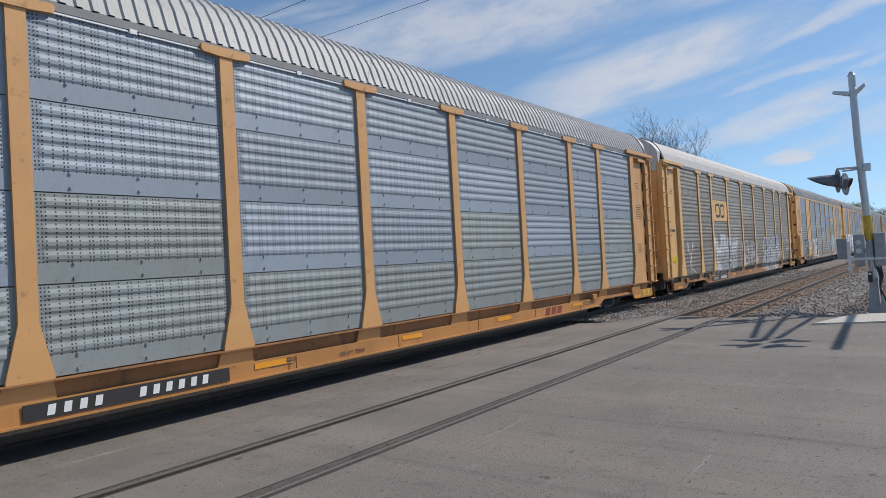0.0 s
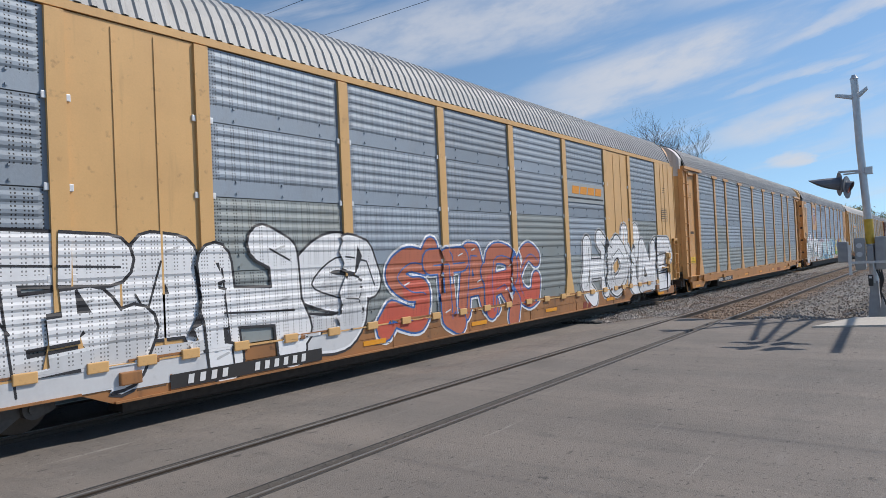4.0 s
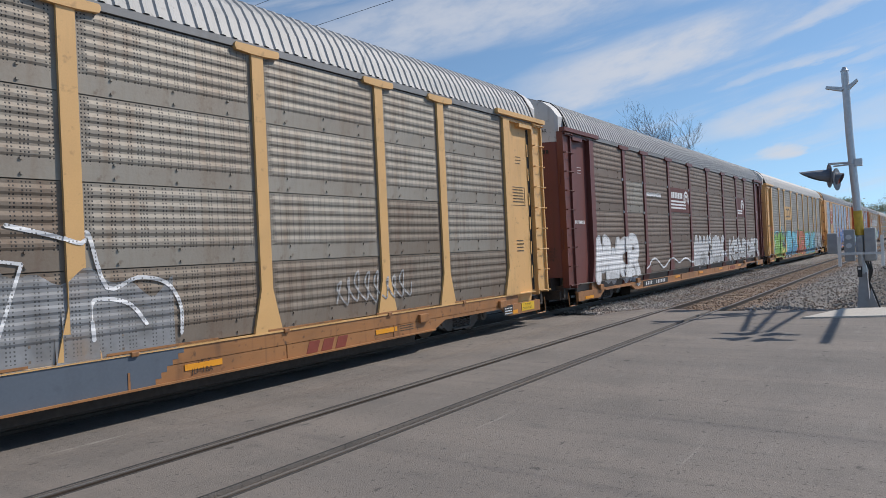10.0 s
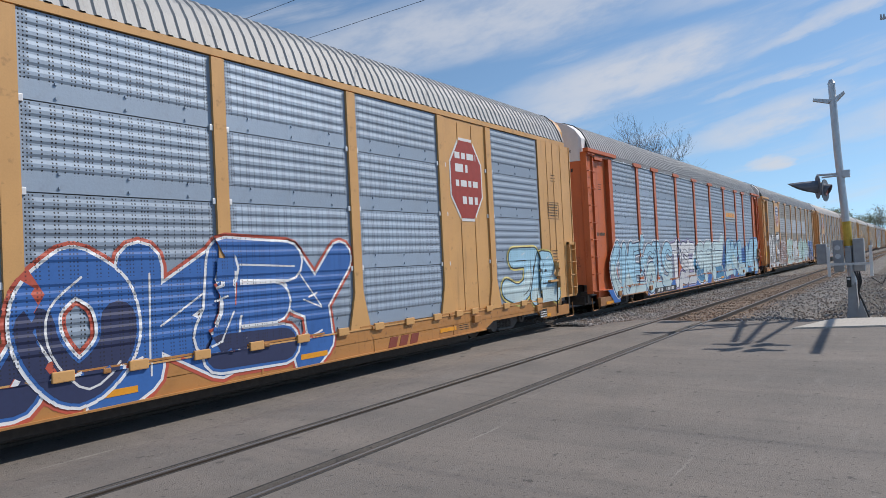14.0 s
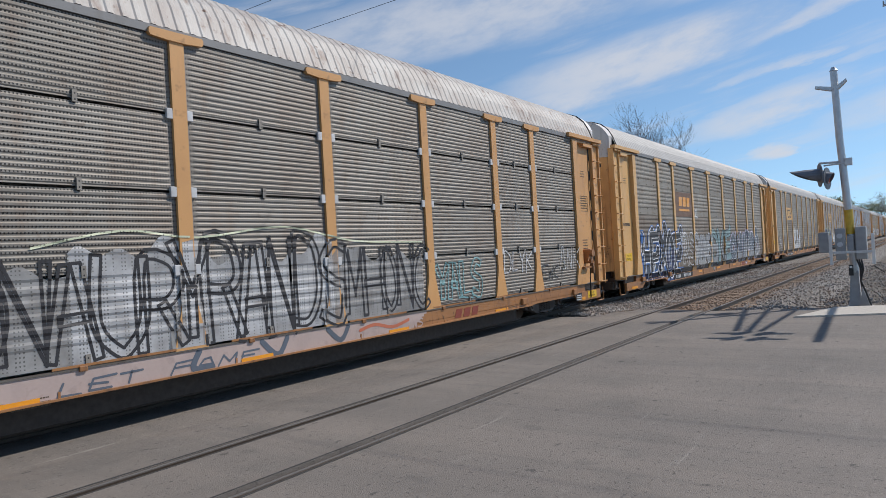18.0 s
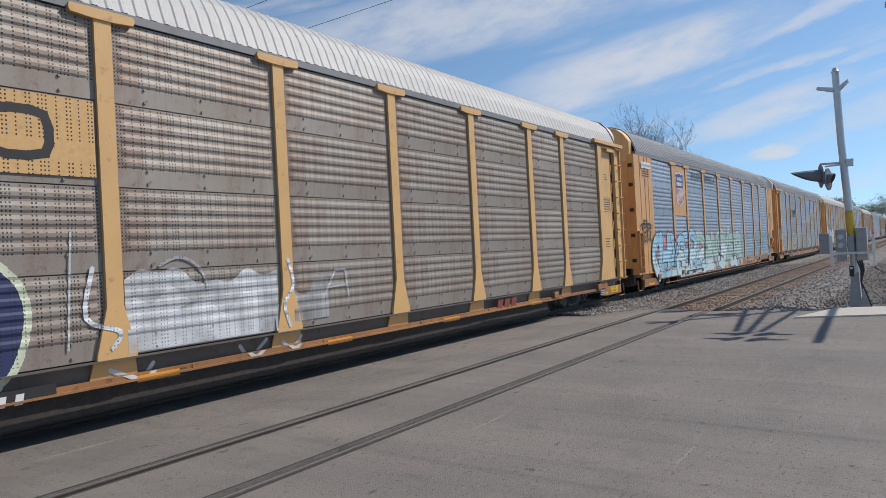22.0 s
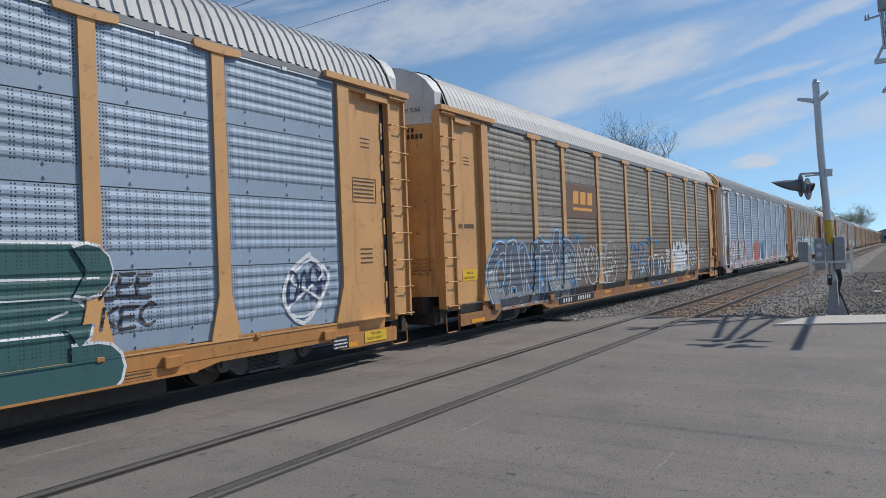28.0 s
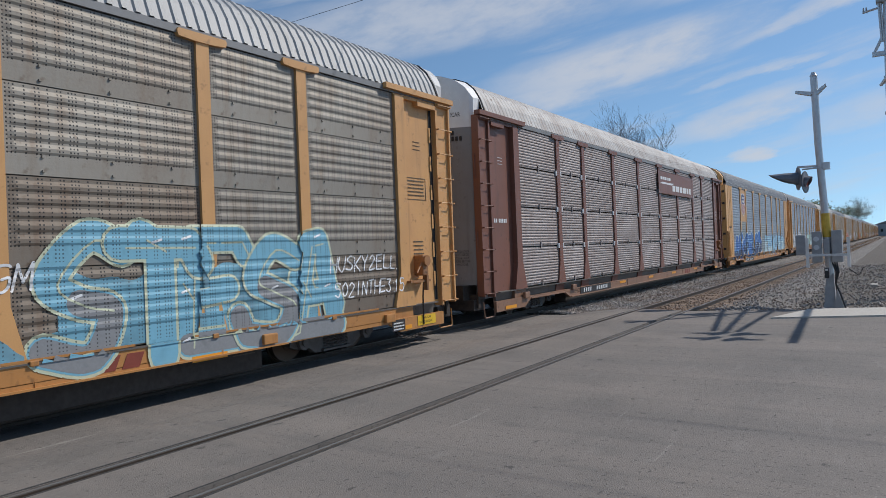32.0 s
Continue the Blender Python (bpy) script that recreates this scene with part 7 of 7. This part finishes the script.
    7: spec("white-painted car carrier with red and pink graffiti", "cream", "blue", "galv", "cream", white_top=False, hood=BODY["pale"], endsill="worn", low=0.49, sill_top=0.93, flush="pipe", words=[("L-89-4", 16.1, 0.60, 0.125, "ink"), ("SPECIAL NO. 24", 22.75, 0.72, 0.10, "ink", 0.8), ("BRAKE BEAM REQUIRED", 22.6, 0.61, 0.10, "ink", 0.7), ("33\" WHEEL", 24.3, 0.58, 0.10, "ink", 0.8)], wash=[(2.3, 7.5, 0.27, 1.9, "pink", 0.2)], plate_dark=True, plate_x=7.0, art=[(1.6, 6.6, 0.46, 1.95, "silver", "black", "pink", "KRIONT", 0.17), (9.5, 11.7, 0.85, 1.9, "brick", "red", None, "MEZ", 0.15), (12.5, 14.1, 0.85, 1.9, "azure", "navy", None, "CUT", 0.12)], lines=[("red", 0.035, "17.9,1.6 18.1,1.5 18.5,1.65 19.1,1.63 19.2,1.0 19.0,1.25"), ("red", 0.035, "19.4,1.0 19.4,1.6 19.9,1.6 19.6,1.0"), ("red", 0.03, "17.7,0.47 17.9,0.68 18.4,0.63 19.2,0.88 19.8,0.86 19.8,0.51 19.2,0.51 19.1,0.66"), ("red", 0.03, "18.6,0.45 18.7,0.92 18.1,1.0 18.0,1.33 18.9,1.26"), ("brick", 0.02, "15.2,0.45 15.3,0.7 15.3,0.42 15.5,0.7 15.6,0.46 15.7,0.7 15.8,0.44 16.1,0.66")], tags=[(17.65, 0.95, 0.25, 0.2, "red", "19", 0.016), (20.0, 0.6, 0.3, 0.24, "red", "PW", 0.016), (10.2, 0.42, 0.7, 0.16, "red", "TRE", 0.016), (11.3, 0.42, 0.8, 0.14, "red", "ESEM", 0.014)]),
    8: spec("brown-grey car carrier with pale blue faces painted on it", "amber", "tan", "galv", "yellow", logo="ring", low=0.45, wash=[(2.3, 9.2, 0.46, 1.9, "mint", 0.25), (18.5, 22.9, 0.8, 1.75, "tide", 0.1), (16.6, 18.6, 0.78, 1.1, "tide", 0.2)], art=[(2.4, 8.6, 0.5, 2.3, "mauve", "white", "steel", "ENZES", 0.145), (9.7, 17.0, 0.55, 2.25, "ice", "grey", "silver", "LARBO", 0.16), (18.2, 23.2, 0.5, 2.25, "tide", "pear", None, "STESA", 0.15)], tags=[(8.6, 1.7, 1.0, 0.22, "white", "TRES", 0.016), (8.6, 1.4, 1.0, 0.2, "white", "ARGEN", 0.014), (23.2, 1.55, 1.9, 0.26, "white", "HUSKY2ELL", 0.016), (23.3, 1.1, 2.0, 0.24, "white", "502INTHE315", 0.014), (15.4, 1.1, 0.6, 0.3, "black", "RSP", 0.016), (17.5, 1.6, 0.8, 0.3, "white", "CGM", 0.016), (8.7, 1.05, 0.5, 0.4, "white", "^X", 0.02), (16.6, 1.4, 0.8, 0.4, "pink", "^^", 0.03)], flush="plain"),
    9: spec("brown car carrier with finely ribbed sheets and peeling white roof", "rust", "finered", "rust", "brown", logo="sp", sign=False, hood=M["white"], endmat=M["eave"]),
    10: spec("yellow car carrier with blue graffiti", "yellow", "clean", "galv", "yellow", logo="up", end="solid", sign=False, white_top=False, art=[(2.4, 12.0, 0.7, 2.0, "blue", "sky", "white", "ANKREUSO"), (14.0, 24.0, 0.8, 1.9, "sky", "blue", None, "DEAKTOES")]),
}
for k in range(11, 30):
    pick = random.Random(k * 7)
    TRAIN[k] = spec("weathered yellow car carrier far down the train", pick.choice(["pale", "amber", "yellow", "pale"]), pick.choice(["grey", "tan", "clean", "tan"]), pick.choice(["galv", "white", "galv"]), "worn",
                    near=False, art=[(3.0, 3.0 + pick.uniform(5, 10), 0.8, 2.0, pick.choice(["white", "sky", "silver", "brick"]), pick.choice(["black", "white"]), None, "KOASER"), (15.0, 22.0, 0.8, 1.9, pick.choice(["silver", "mint", "white"]), "grey", None, "ENUMO")])
CARS = {}
for k, s in TRAIN.items():
    s["seed"] = k + 40
    CARS[k] = autorack(s)


# ---- beside the track ----
def crossing_signal():
    sig = empty("crossing_signal", "grey level-crossing signal mast with red lamps and junction boxes", "signal")
    sig.location = (20.5, 1.43, 0.0)
    def p(name, bm, mat, label="", parent=None):
        return part(name, bm, mat, parent or sig, label)
    bm = bmesh.new()
    prism(bm, [(-0.30, -0.34), (0.26, -0.34), (0.26, 0.24), (-0.30, 0.24)], "z", -0.22, -0.06)
    p("footing", bm, M["concrete"], "concrete footing")
    bm = bmesh.new()
    lo = [bm.verts.new((x, y, -0.06)) for x, y in ((-0.18, -0.09), (0.18, -0.09), (0.18, 0.19), (-0.18, 0.19))]
    hi = [bm.verts.new((x, y, 0.85)) for x, y in ((-0.085, -0.05), (0.085, -0.05), (0.085, 0.12), (-0.085, 0.12))]
    bm.faces.new(hi)
    for k in range(4):
        bm.faces.new((lo[k], lo[(k + 1) % 4], hi[(k + 1) % 4], hi[k]))
    p("base", bm, M["box"], "flared cast base")
    p("mast", tube(bmesh.new(), [(0, 0.03, 0.8), (0, 0.10, 2.5), (0, 0.19, 4.26), (0, 0.235, 6.06)], 0.095, 0.086, 16), M["mast"], "galvanised tube")
    p("cap", tube(bmesh.new(), [(0, 0.235, 6.06), (0, 0.236, 6.10), (0, 0.237, 6.16)], 0.10, 0.05, 14), M["mast"])
    p("band", tube(bmesh.new(), [(0, 0.072, 1.80), (0, 0.097, 2.43)], 0.104, 0.104, 16), M["mastyellow"], "yellow painted band")
    # cross arm with two back to back lamps
    arm = bmesh.new()
    tube(arm, [(0.02, -0.02, 3.68), (-0.02, 0.70, 3.70)], 0.03, sides=8)
    tube(arm, [(-0.06, -0.02, 3.64), (-0.10, 0.58, 3.62)], 0.022, sides=8)
    box(arm, -0.11, 0.11, -0.06, 0.10, 3.58, 3.76)
    p("arm", arm, M["mast"])
    # the front lamp is seen almost edge-on, its hood towards the road; the other looks down the line
    for at, turn, size in (((-0.02, 0.69, 3.39), 108, 1.0), ((0.04, 0.53, 3.29), 258, 0.94)):
        head = new("lamp_head")
        head.parent = sig
        head.location, head.rotation_euler, head.scale = at, (0, 0, radians(turn)), (size, size, size)
        p("background", disc(bmesh.new(), (0, 0, 0), 0.31, "x", 0.02, 28), M["lampgrey"], "round dark backing", head)
        p("housing", tube(bmesh.new(), [(-0.16, 0, 0), (-0.12, 0, 0), (0, 0, 0)], 0.08, 0.15, 16), M["lampgrey"], "", head)
        p("lens", disc(bmesh.new(), (0.02, 0, 0), 0.145, "x", 0.03, 24), M["redlens"], "red lens", head)
        bm = bmesh.new()   # hood, long over the top and cut away below
        rows = []
        for i in range(15):
            a = radians(-70 + 320 * i / 14)
            reach = (0.06 + 0.66 * (0.5 + 0.5 * math.sin(a)) ** 0.7) * (1.0 if turn < 180 else 0.25)
            rows.append([bm.verts.new((x, 0.17 * math.cos(a) * k, 0.17 * math.sin(a) * k - d)) for x, k, d in ((0.01, 1.0, 0.0), (reach * 0.5, 0.98, 0.0), (reach, 0.85, 0.0))])
        for a, b in zip(rows, rows[1:]):
            for i in range(2):
                bm.faces.new((a[i], a[i + 1], b[i + 1], b[i]))
        p("hood", bm, M["lampgrey"], "long dark hood", head)
    # flood lamps near the top
    for s in (-1, 1):
        bm = bmesh.new()
        prism(bm, [(0.0, 5.63), (0.42, 5.73 + (0.08 if s < 0 else 0.0)), (0.44, 5.67 + (0.08 if s < 0 else 0.0)), (0.10, 5.55)], "x", -0.08, 0.08)
        for v in bm.verts:
            v.co.y = v.co.y * s * (0.62 if s < 0 else 1.05) + 0.22
        bmesh.ops.recalc_face_normals(bm, faces=bm.faces[:])
        p("flood_lamp", bm, M["mast"], "small flood lamp on a bracket")
    # boxes and frame
    for name, b in (("junction_box", (-0.20, 0.10, 0.19, 0.42, 1.14, 1.96)), ("junction_box", (-0.20, 0.10, -0.28, -0.03, 1.14, 1.98)), ("relay_box", (-0.10, 0.14, 0.57, 0.81, 1.34, 1.88)), ("clamp_box", (-0.16, 0.05, 0.0, 0.16, 1.36, 1.76))):
        p(name, soft_box(*b, 0.03), M["box"], "grey metal box")
    for z in (1.76, 1.54):
        p("knob", disc(bmesh.new(), (-0.215, 0.31, z), 0.065, "x", 0.04, 14), M["mast"])
    p("frame", boxes((-0.36, -0.32, -0.46, 0.56, 1.31, 1.37)), M["mast"], "flat crossbar")
    for y in (-0.42, 0.51):
        p("upright", boxes((-0.37, -0.31, y - 0.035, y + 0.035, 1.02, 1.79)), M["white"], "white flat upright")
    p("lock", boxes((-0.30, -0.22, 0.04, 0.14, 0.74, 1.01)), M["black"])
    p("lock_plate", boxes((-0.305, -0.30, 0.06, 0.12, 0.93, 0.98)), M["white"])
    for k in range(3):
        p("cable", tube(bmesh.new(), [(-0.18, -0.04 - 0.05 * k, 1.14), (-0.24, -0.12 - 0.03 * k, 0.90), (-0.2, -0.10, 0.6), (-0.14, -0.20 + 0.03 * k, 0.30), (-0.14, -0.32 + 0.03 * k, -0.12)], 0.020, sides=6), M["black"], "black cable")
    p("cable", tube(bmesh.new(), [(-0.2, -0.40, 0.98), (-0.22, -0.62, 0.80), (-0.2, -0.72, 1.0)], 0.014, sides=6), M["black"], "black cable")
    bm = prism(bmesh.new(), [(-0.30, -0.12), (-0.04, -0.12), (-0.13, 0.45)], "x", -0.25, -0.19)
    p("brace_plate", bm, M["box"])


def cantilever():
    """Reaches in from beside the road; its shadow lies on the asphalt."""
    rig = empty("cantilever_signal", "galvanised lattice cantilever with signal lamps over the road", "signal")
    rig.location = (25.9, -0.08, 0)
    part("column", tube(bmesh.new(), [(0, 0, -0.25), (0, 0, 6.6), (0, 0, 9.4)], 0.21, 0.18, 16), M["mast"], rig, "thick galvanised column")
    for h in (6.72, 5.6):
        part("column_band", tube(bmesh.new(), [(0, 0, h), (0, 0, h + 0.09)], 0.225, 0.225, 16), M["box"], rig)
    z = 6.55
    chords = [((-0.1, 0.30, z), (-6.05, -0.62, z)), ((-0.1, -0.42, z + 0.1), (-6.05, -0.92, z + 0.1)), ((-0.1, -1.15, z), (-6.05, -1.08, z))]
    for a, b in chords:
        part("chord", tube(bmesh.new(), [a, b], 0.055, sides=8), M["mast"], rig, "tapering truss chord")
    bm = bmesh.new()
    n = 10
    for k in range(n):
        for c, d in ((0, 1), (1, 2)):
            tube(bm, [Vector(chords[c][0]).lerp(Vector(chords[c][1]), k / n), Vector(chords[d][0]).lerp(Vector(chords[d][1]), (k + 1) / n)], 0.012, sides=5)
    tagged(part("lacing", bm, M["mast"], rig, "thin zigzag lacing"), kind="stuff")
    for x in (-7.15, -6.4):
        for s in (-1, 1):
            y = -1.0 + 0.20 * s
            head = part("lamp_head", disc(bmesh.new(), (x, y, z), 0.25, "y", 0.04, 24), M["black"], rig, "black lamp")
            part("hood", tube(bmesh.new(), [(x, y, z), (x - 0.05 * s, y + 0.48 * s, z)], 0.12, 0.06, 12), M["black"], head)
    part("walkway", prism(bmesh.new(), [(-7.37, -2.26), (-0.4, -1.89), (-0.4, -1.75), (-7.37, -2.12)], "z", z - 0.06, z), M["mast"], rig, "narrow grating walkway")
    part("hanger", tube(bmesh.new(), [(0, 0, z), (-0.6, -1.85, z - 0.03)], 0.03, sides=6), M["mast"], rig)
    # braced brackets on the column
    part("bracket_foot", boxes((-0.06, 0.06, 0.0, 0.51, 7.48, 7.62)), M["mast"], rig)
    part("bracket_strut", tube(bmesh.new(), [(0, 0.44, 7.62), (0, 0.05, 8.45)], 0.045, sides=8), M["mast"], rig)
    for y in (0.30, 0.24):
        part("conduit", tube(bmesh.new(), [(-0.05, y, 9.3), (-0.05, y - 0.06, 7.9)], 0.03, sides=6), M["mast"], rig)
    part("bracket_arm", tube(bmesh.new(), [(0, 0.70, 8.95), (0, 0.25, 9.02)], 0.035, sides=6), M["mast"], rig)
    for y in (0.70, 0.62):
        part("insulator", tube(bmesh.new(), [(0, y, 8.92), (0, y, 9.10)], 0.032, 0.02, 8), M["box"], rig)
    part("lamp_can", soft_box(-0.2, 0.2, 0.05, 0.36, 9.14, 9.5, 0.05), M["box"], rig, "grey canister")


def street_pole(y, far_side):
    pole = empty("utility_pole", "weathered wooden pole carrying wires along the road", "utility pole")
    pole.location = (13.3, y, -0.2)
    top = 8.87 + 0.0006 * y * (y - 30) + 0.2
    part("pole", tube(bmesh.new(), [(0, 0, -0.3), (0, 0, top + 0.5)], 0.17, 0.12, 12), M["wood"], pole)
    part("crossarm", soft_box(-1.4, 1.4, -0.06, 0.06, top - 0.13, top - 0.02, 0.01), M["wood"], pole)


def limb(bm, rng, a, d, length, r, depth, twigs):
    pts = [a]
    n = 4 if depth > 1 else 3
    for k in range(n):
        d = (d + Vector((rng.uniform(-1, 1), rng.uniform(-1, 1), rng.uniform(-0.5, 0.9))) * 0.16).normalized()
        pts.append(pts[-1] + d * length / n)
    tube(bm, pts, r, r * 0.55, 6 if depth > 2 else 4)
    twigs.append(pts[-1])
    if depth == 0:
        return
    for k in range(rng.choice((3, 3, 4)) if depth > 1 else 3):
        at = pts[rng.randrange(1, len(pts))]
        side = Vector((rng.uniform(-1, 1), rng.uniform(-1, 1), rng.uniform(-0.1, 0.9))).normalized()
        limb(bm, rng, at, (d * 0.75 + side * 0.75).normalized(), length * rng.uniform(0.55, 0.8), max(r * 0.52, 0.006), depth - 1, twigs)


def tree(x, y, height, seed, leaf=None, label="bare tree with fine branching twigs", spread=1.0, size=0.14, per=14, z=-0.35, depth=3):
    rng = random.Random(seed)
    t = empty("tree", label, "tree", "trees beyond the line")
    t.location = (x, y, z)
    bm, twigs = bmesh.new(), []
    top = Vector((rng.uniform(-0.3, 0.3), rng.uniform(-0.3, 0.3), height * 0.36))
    r = height * 0.0085
    tube(bm, [(0, 0, -0.3), (0, 0, height * 0.12), tuple(top)], r * 1.3, r * 0.9, 9)
    for k in range(6):
        a = 2 * math.pi * k / 6 + rng.uniform(-0.4, 0.4)
        d = Vector((math.cos(a) * spread * rng.uniform(0.35, 0.7), math.sin(a) * spread * rng.uniform(0.35, 0.7), 1)).normalized()
        limb(bm, rng, top * rng.uniform(0.75, 1.0), d, height * rng.uniform(0.26, 0.34), r * 0.62, depth, twigs)
    part("trunk", bm, M["bark"], t, "trunk and limbs")
    if leaf:
        verts, faces = [], []
        for p in twigs:
            for _ in range(per):
                c = p + Vector((rng.gauss(0, 1), rng.gauss(0, 1), rng.gauss(0, 1))) * height * 0.035
                u = Vector((rng.uniform(-1, 1), rng.uniform(-1, 1), rng.uniform(-1, 1))).normalized() * size
                w = u.orthogonal().normalized() * size * rng.uniform(0.5, 0.9)
                o = len(verts)
                verts += [c - u, c + w * 0.6, c + u, c - w * 0.6]
                faces.append((o, o + 1, o + 2, o + 3))
        me = bpy.data.meshes.new("crown")
        me.from_pydata(verts, [], faces)
        tagged(place("crown", me, leaf, t, "crown of small spring leaves"), kind="stuff")
    return t


def wires():
    for x, z in ((12.15, 8.87), (14.40, 8.87)):
        pts = [(x, -40 + 5 * k, z + 0.0006 * (-40 + 5 * k) * (-40 + 5 * k - 30)) for k in range(19)]
        bm = tube(bmesh.new(), pts, 0.0065, sides=5)
        tagged(part("overhead_wire", bm, M["black"]), "thin black overhead wire along the road", "wire", "overhead wires")


def distance():
    tree(75.0, 23.6, 16.0, 5, None, "bare tree with fine branching twigs", 0.50, depth=5)
    tree(76.0, 27.0, 15.8, 9, None, "bare tree with fine branching twigs", 0.50, depth=5)
    tree(410.0, 15.5, 20.0, 77, M["bud"], "tall tree coming into thin pale leaf", 0.9, 0.30, 7)
    rng = random.Random(12)
    for k in range(9):
        tree(170 + 34 * k + rng.uniform(-8, 8), 17.5 + 0.4 * k + rng.uniform(0, 8), rng.uniform(9, 13) + k * 0.5, 20 + k, M["spring"] if k % 2 else M["bud"], "tree coming into thin spring leaf", 0.9, 0.30, 9)
    for k in range(4):
        tree(330 + 60 * k, -6 - 5 * k, 9 + k, 50 + k, M["spring"], "tree coming into thin spring leaf", 0.9, 0.34, 9)
    hut = empty("building", "low blue-grey building far down the line", "building")
    hut.location = (470, 2.5, -0.4)
    part("wall", boxes((0, 20, -7, 7, 0, 7.0)), M["building"], hut)
    part("roof", prism(bmesh.new(), [(-7.6, 7.0), (7.6, 7.0), (0, 9.5)], "x", -0.5, 20.5), M["eave"], hut)
    for y in (-5, -2, 1, 4):
        part("window", boxes((-0.1, 0.0, y - 0.6, y + 0.6, 2.6, 4.4)), M["black"], hut)


crossing_signal()
cantilever()
wires()
street_pole(-40, False)
street_pole(50, True)
distance()
slab_bm = soft_box(-0.3, 0.3, -0.12, 0.12, -0.03, 0.06, 0.02)
tagged(part("concrete_offcut", slab_bm, M["concrete"], at=(31.0, 0.75, -0.16)), "pale broken concrete piece on the gravel", "rubble")


# ---- movement ----
def lag(t):
    for (a, u), (b, v) in zip(LAG, LAG[1:]):
        if a <= t <= b:
            return u + (v - u) * (t - a) / (b - a)


def motions():
    for k, car in CARS.items():
        rows = []
        for t in (0, 3, 6, 9, 13, 18, 22, 25, 28, 32):
            rows.append((t, pose(k * PITCH + lag(t) - SPEED * (t - 20) + (PITCH - LENGTH) / 2, SIDE, 0)))
        walk(car, rows)


motions()
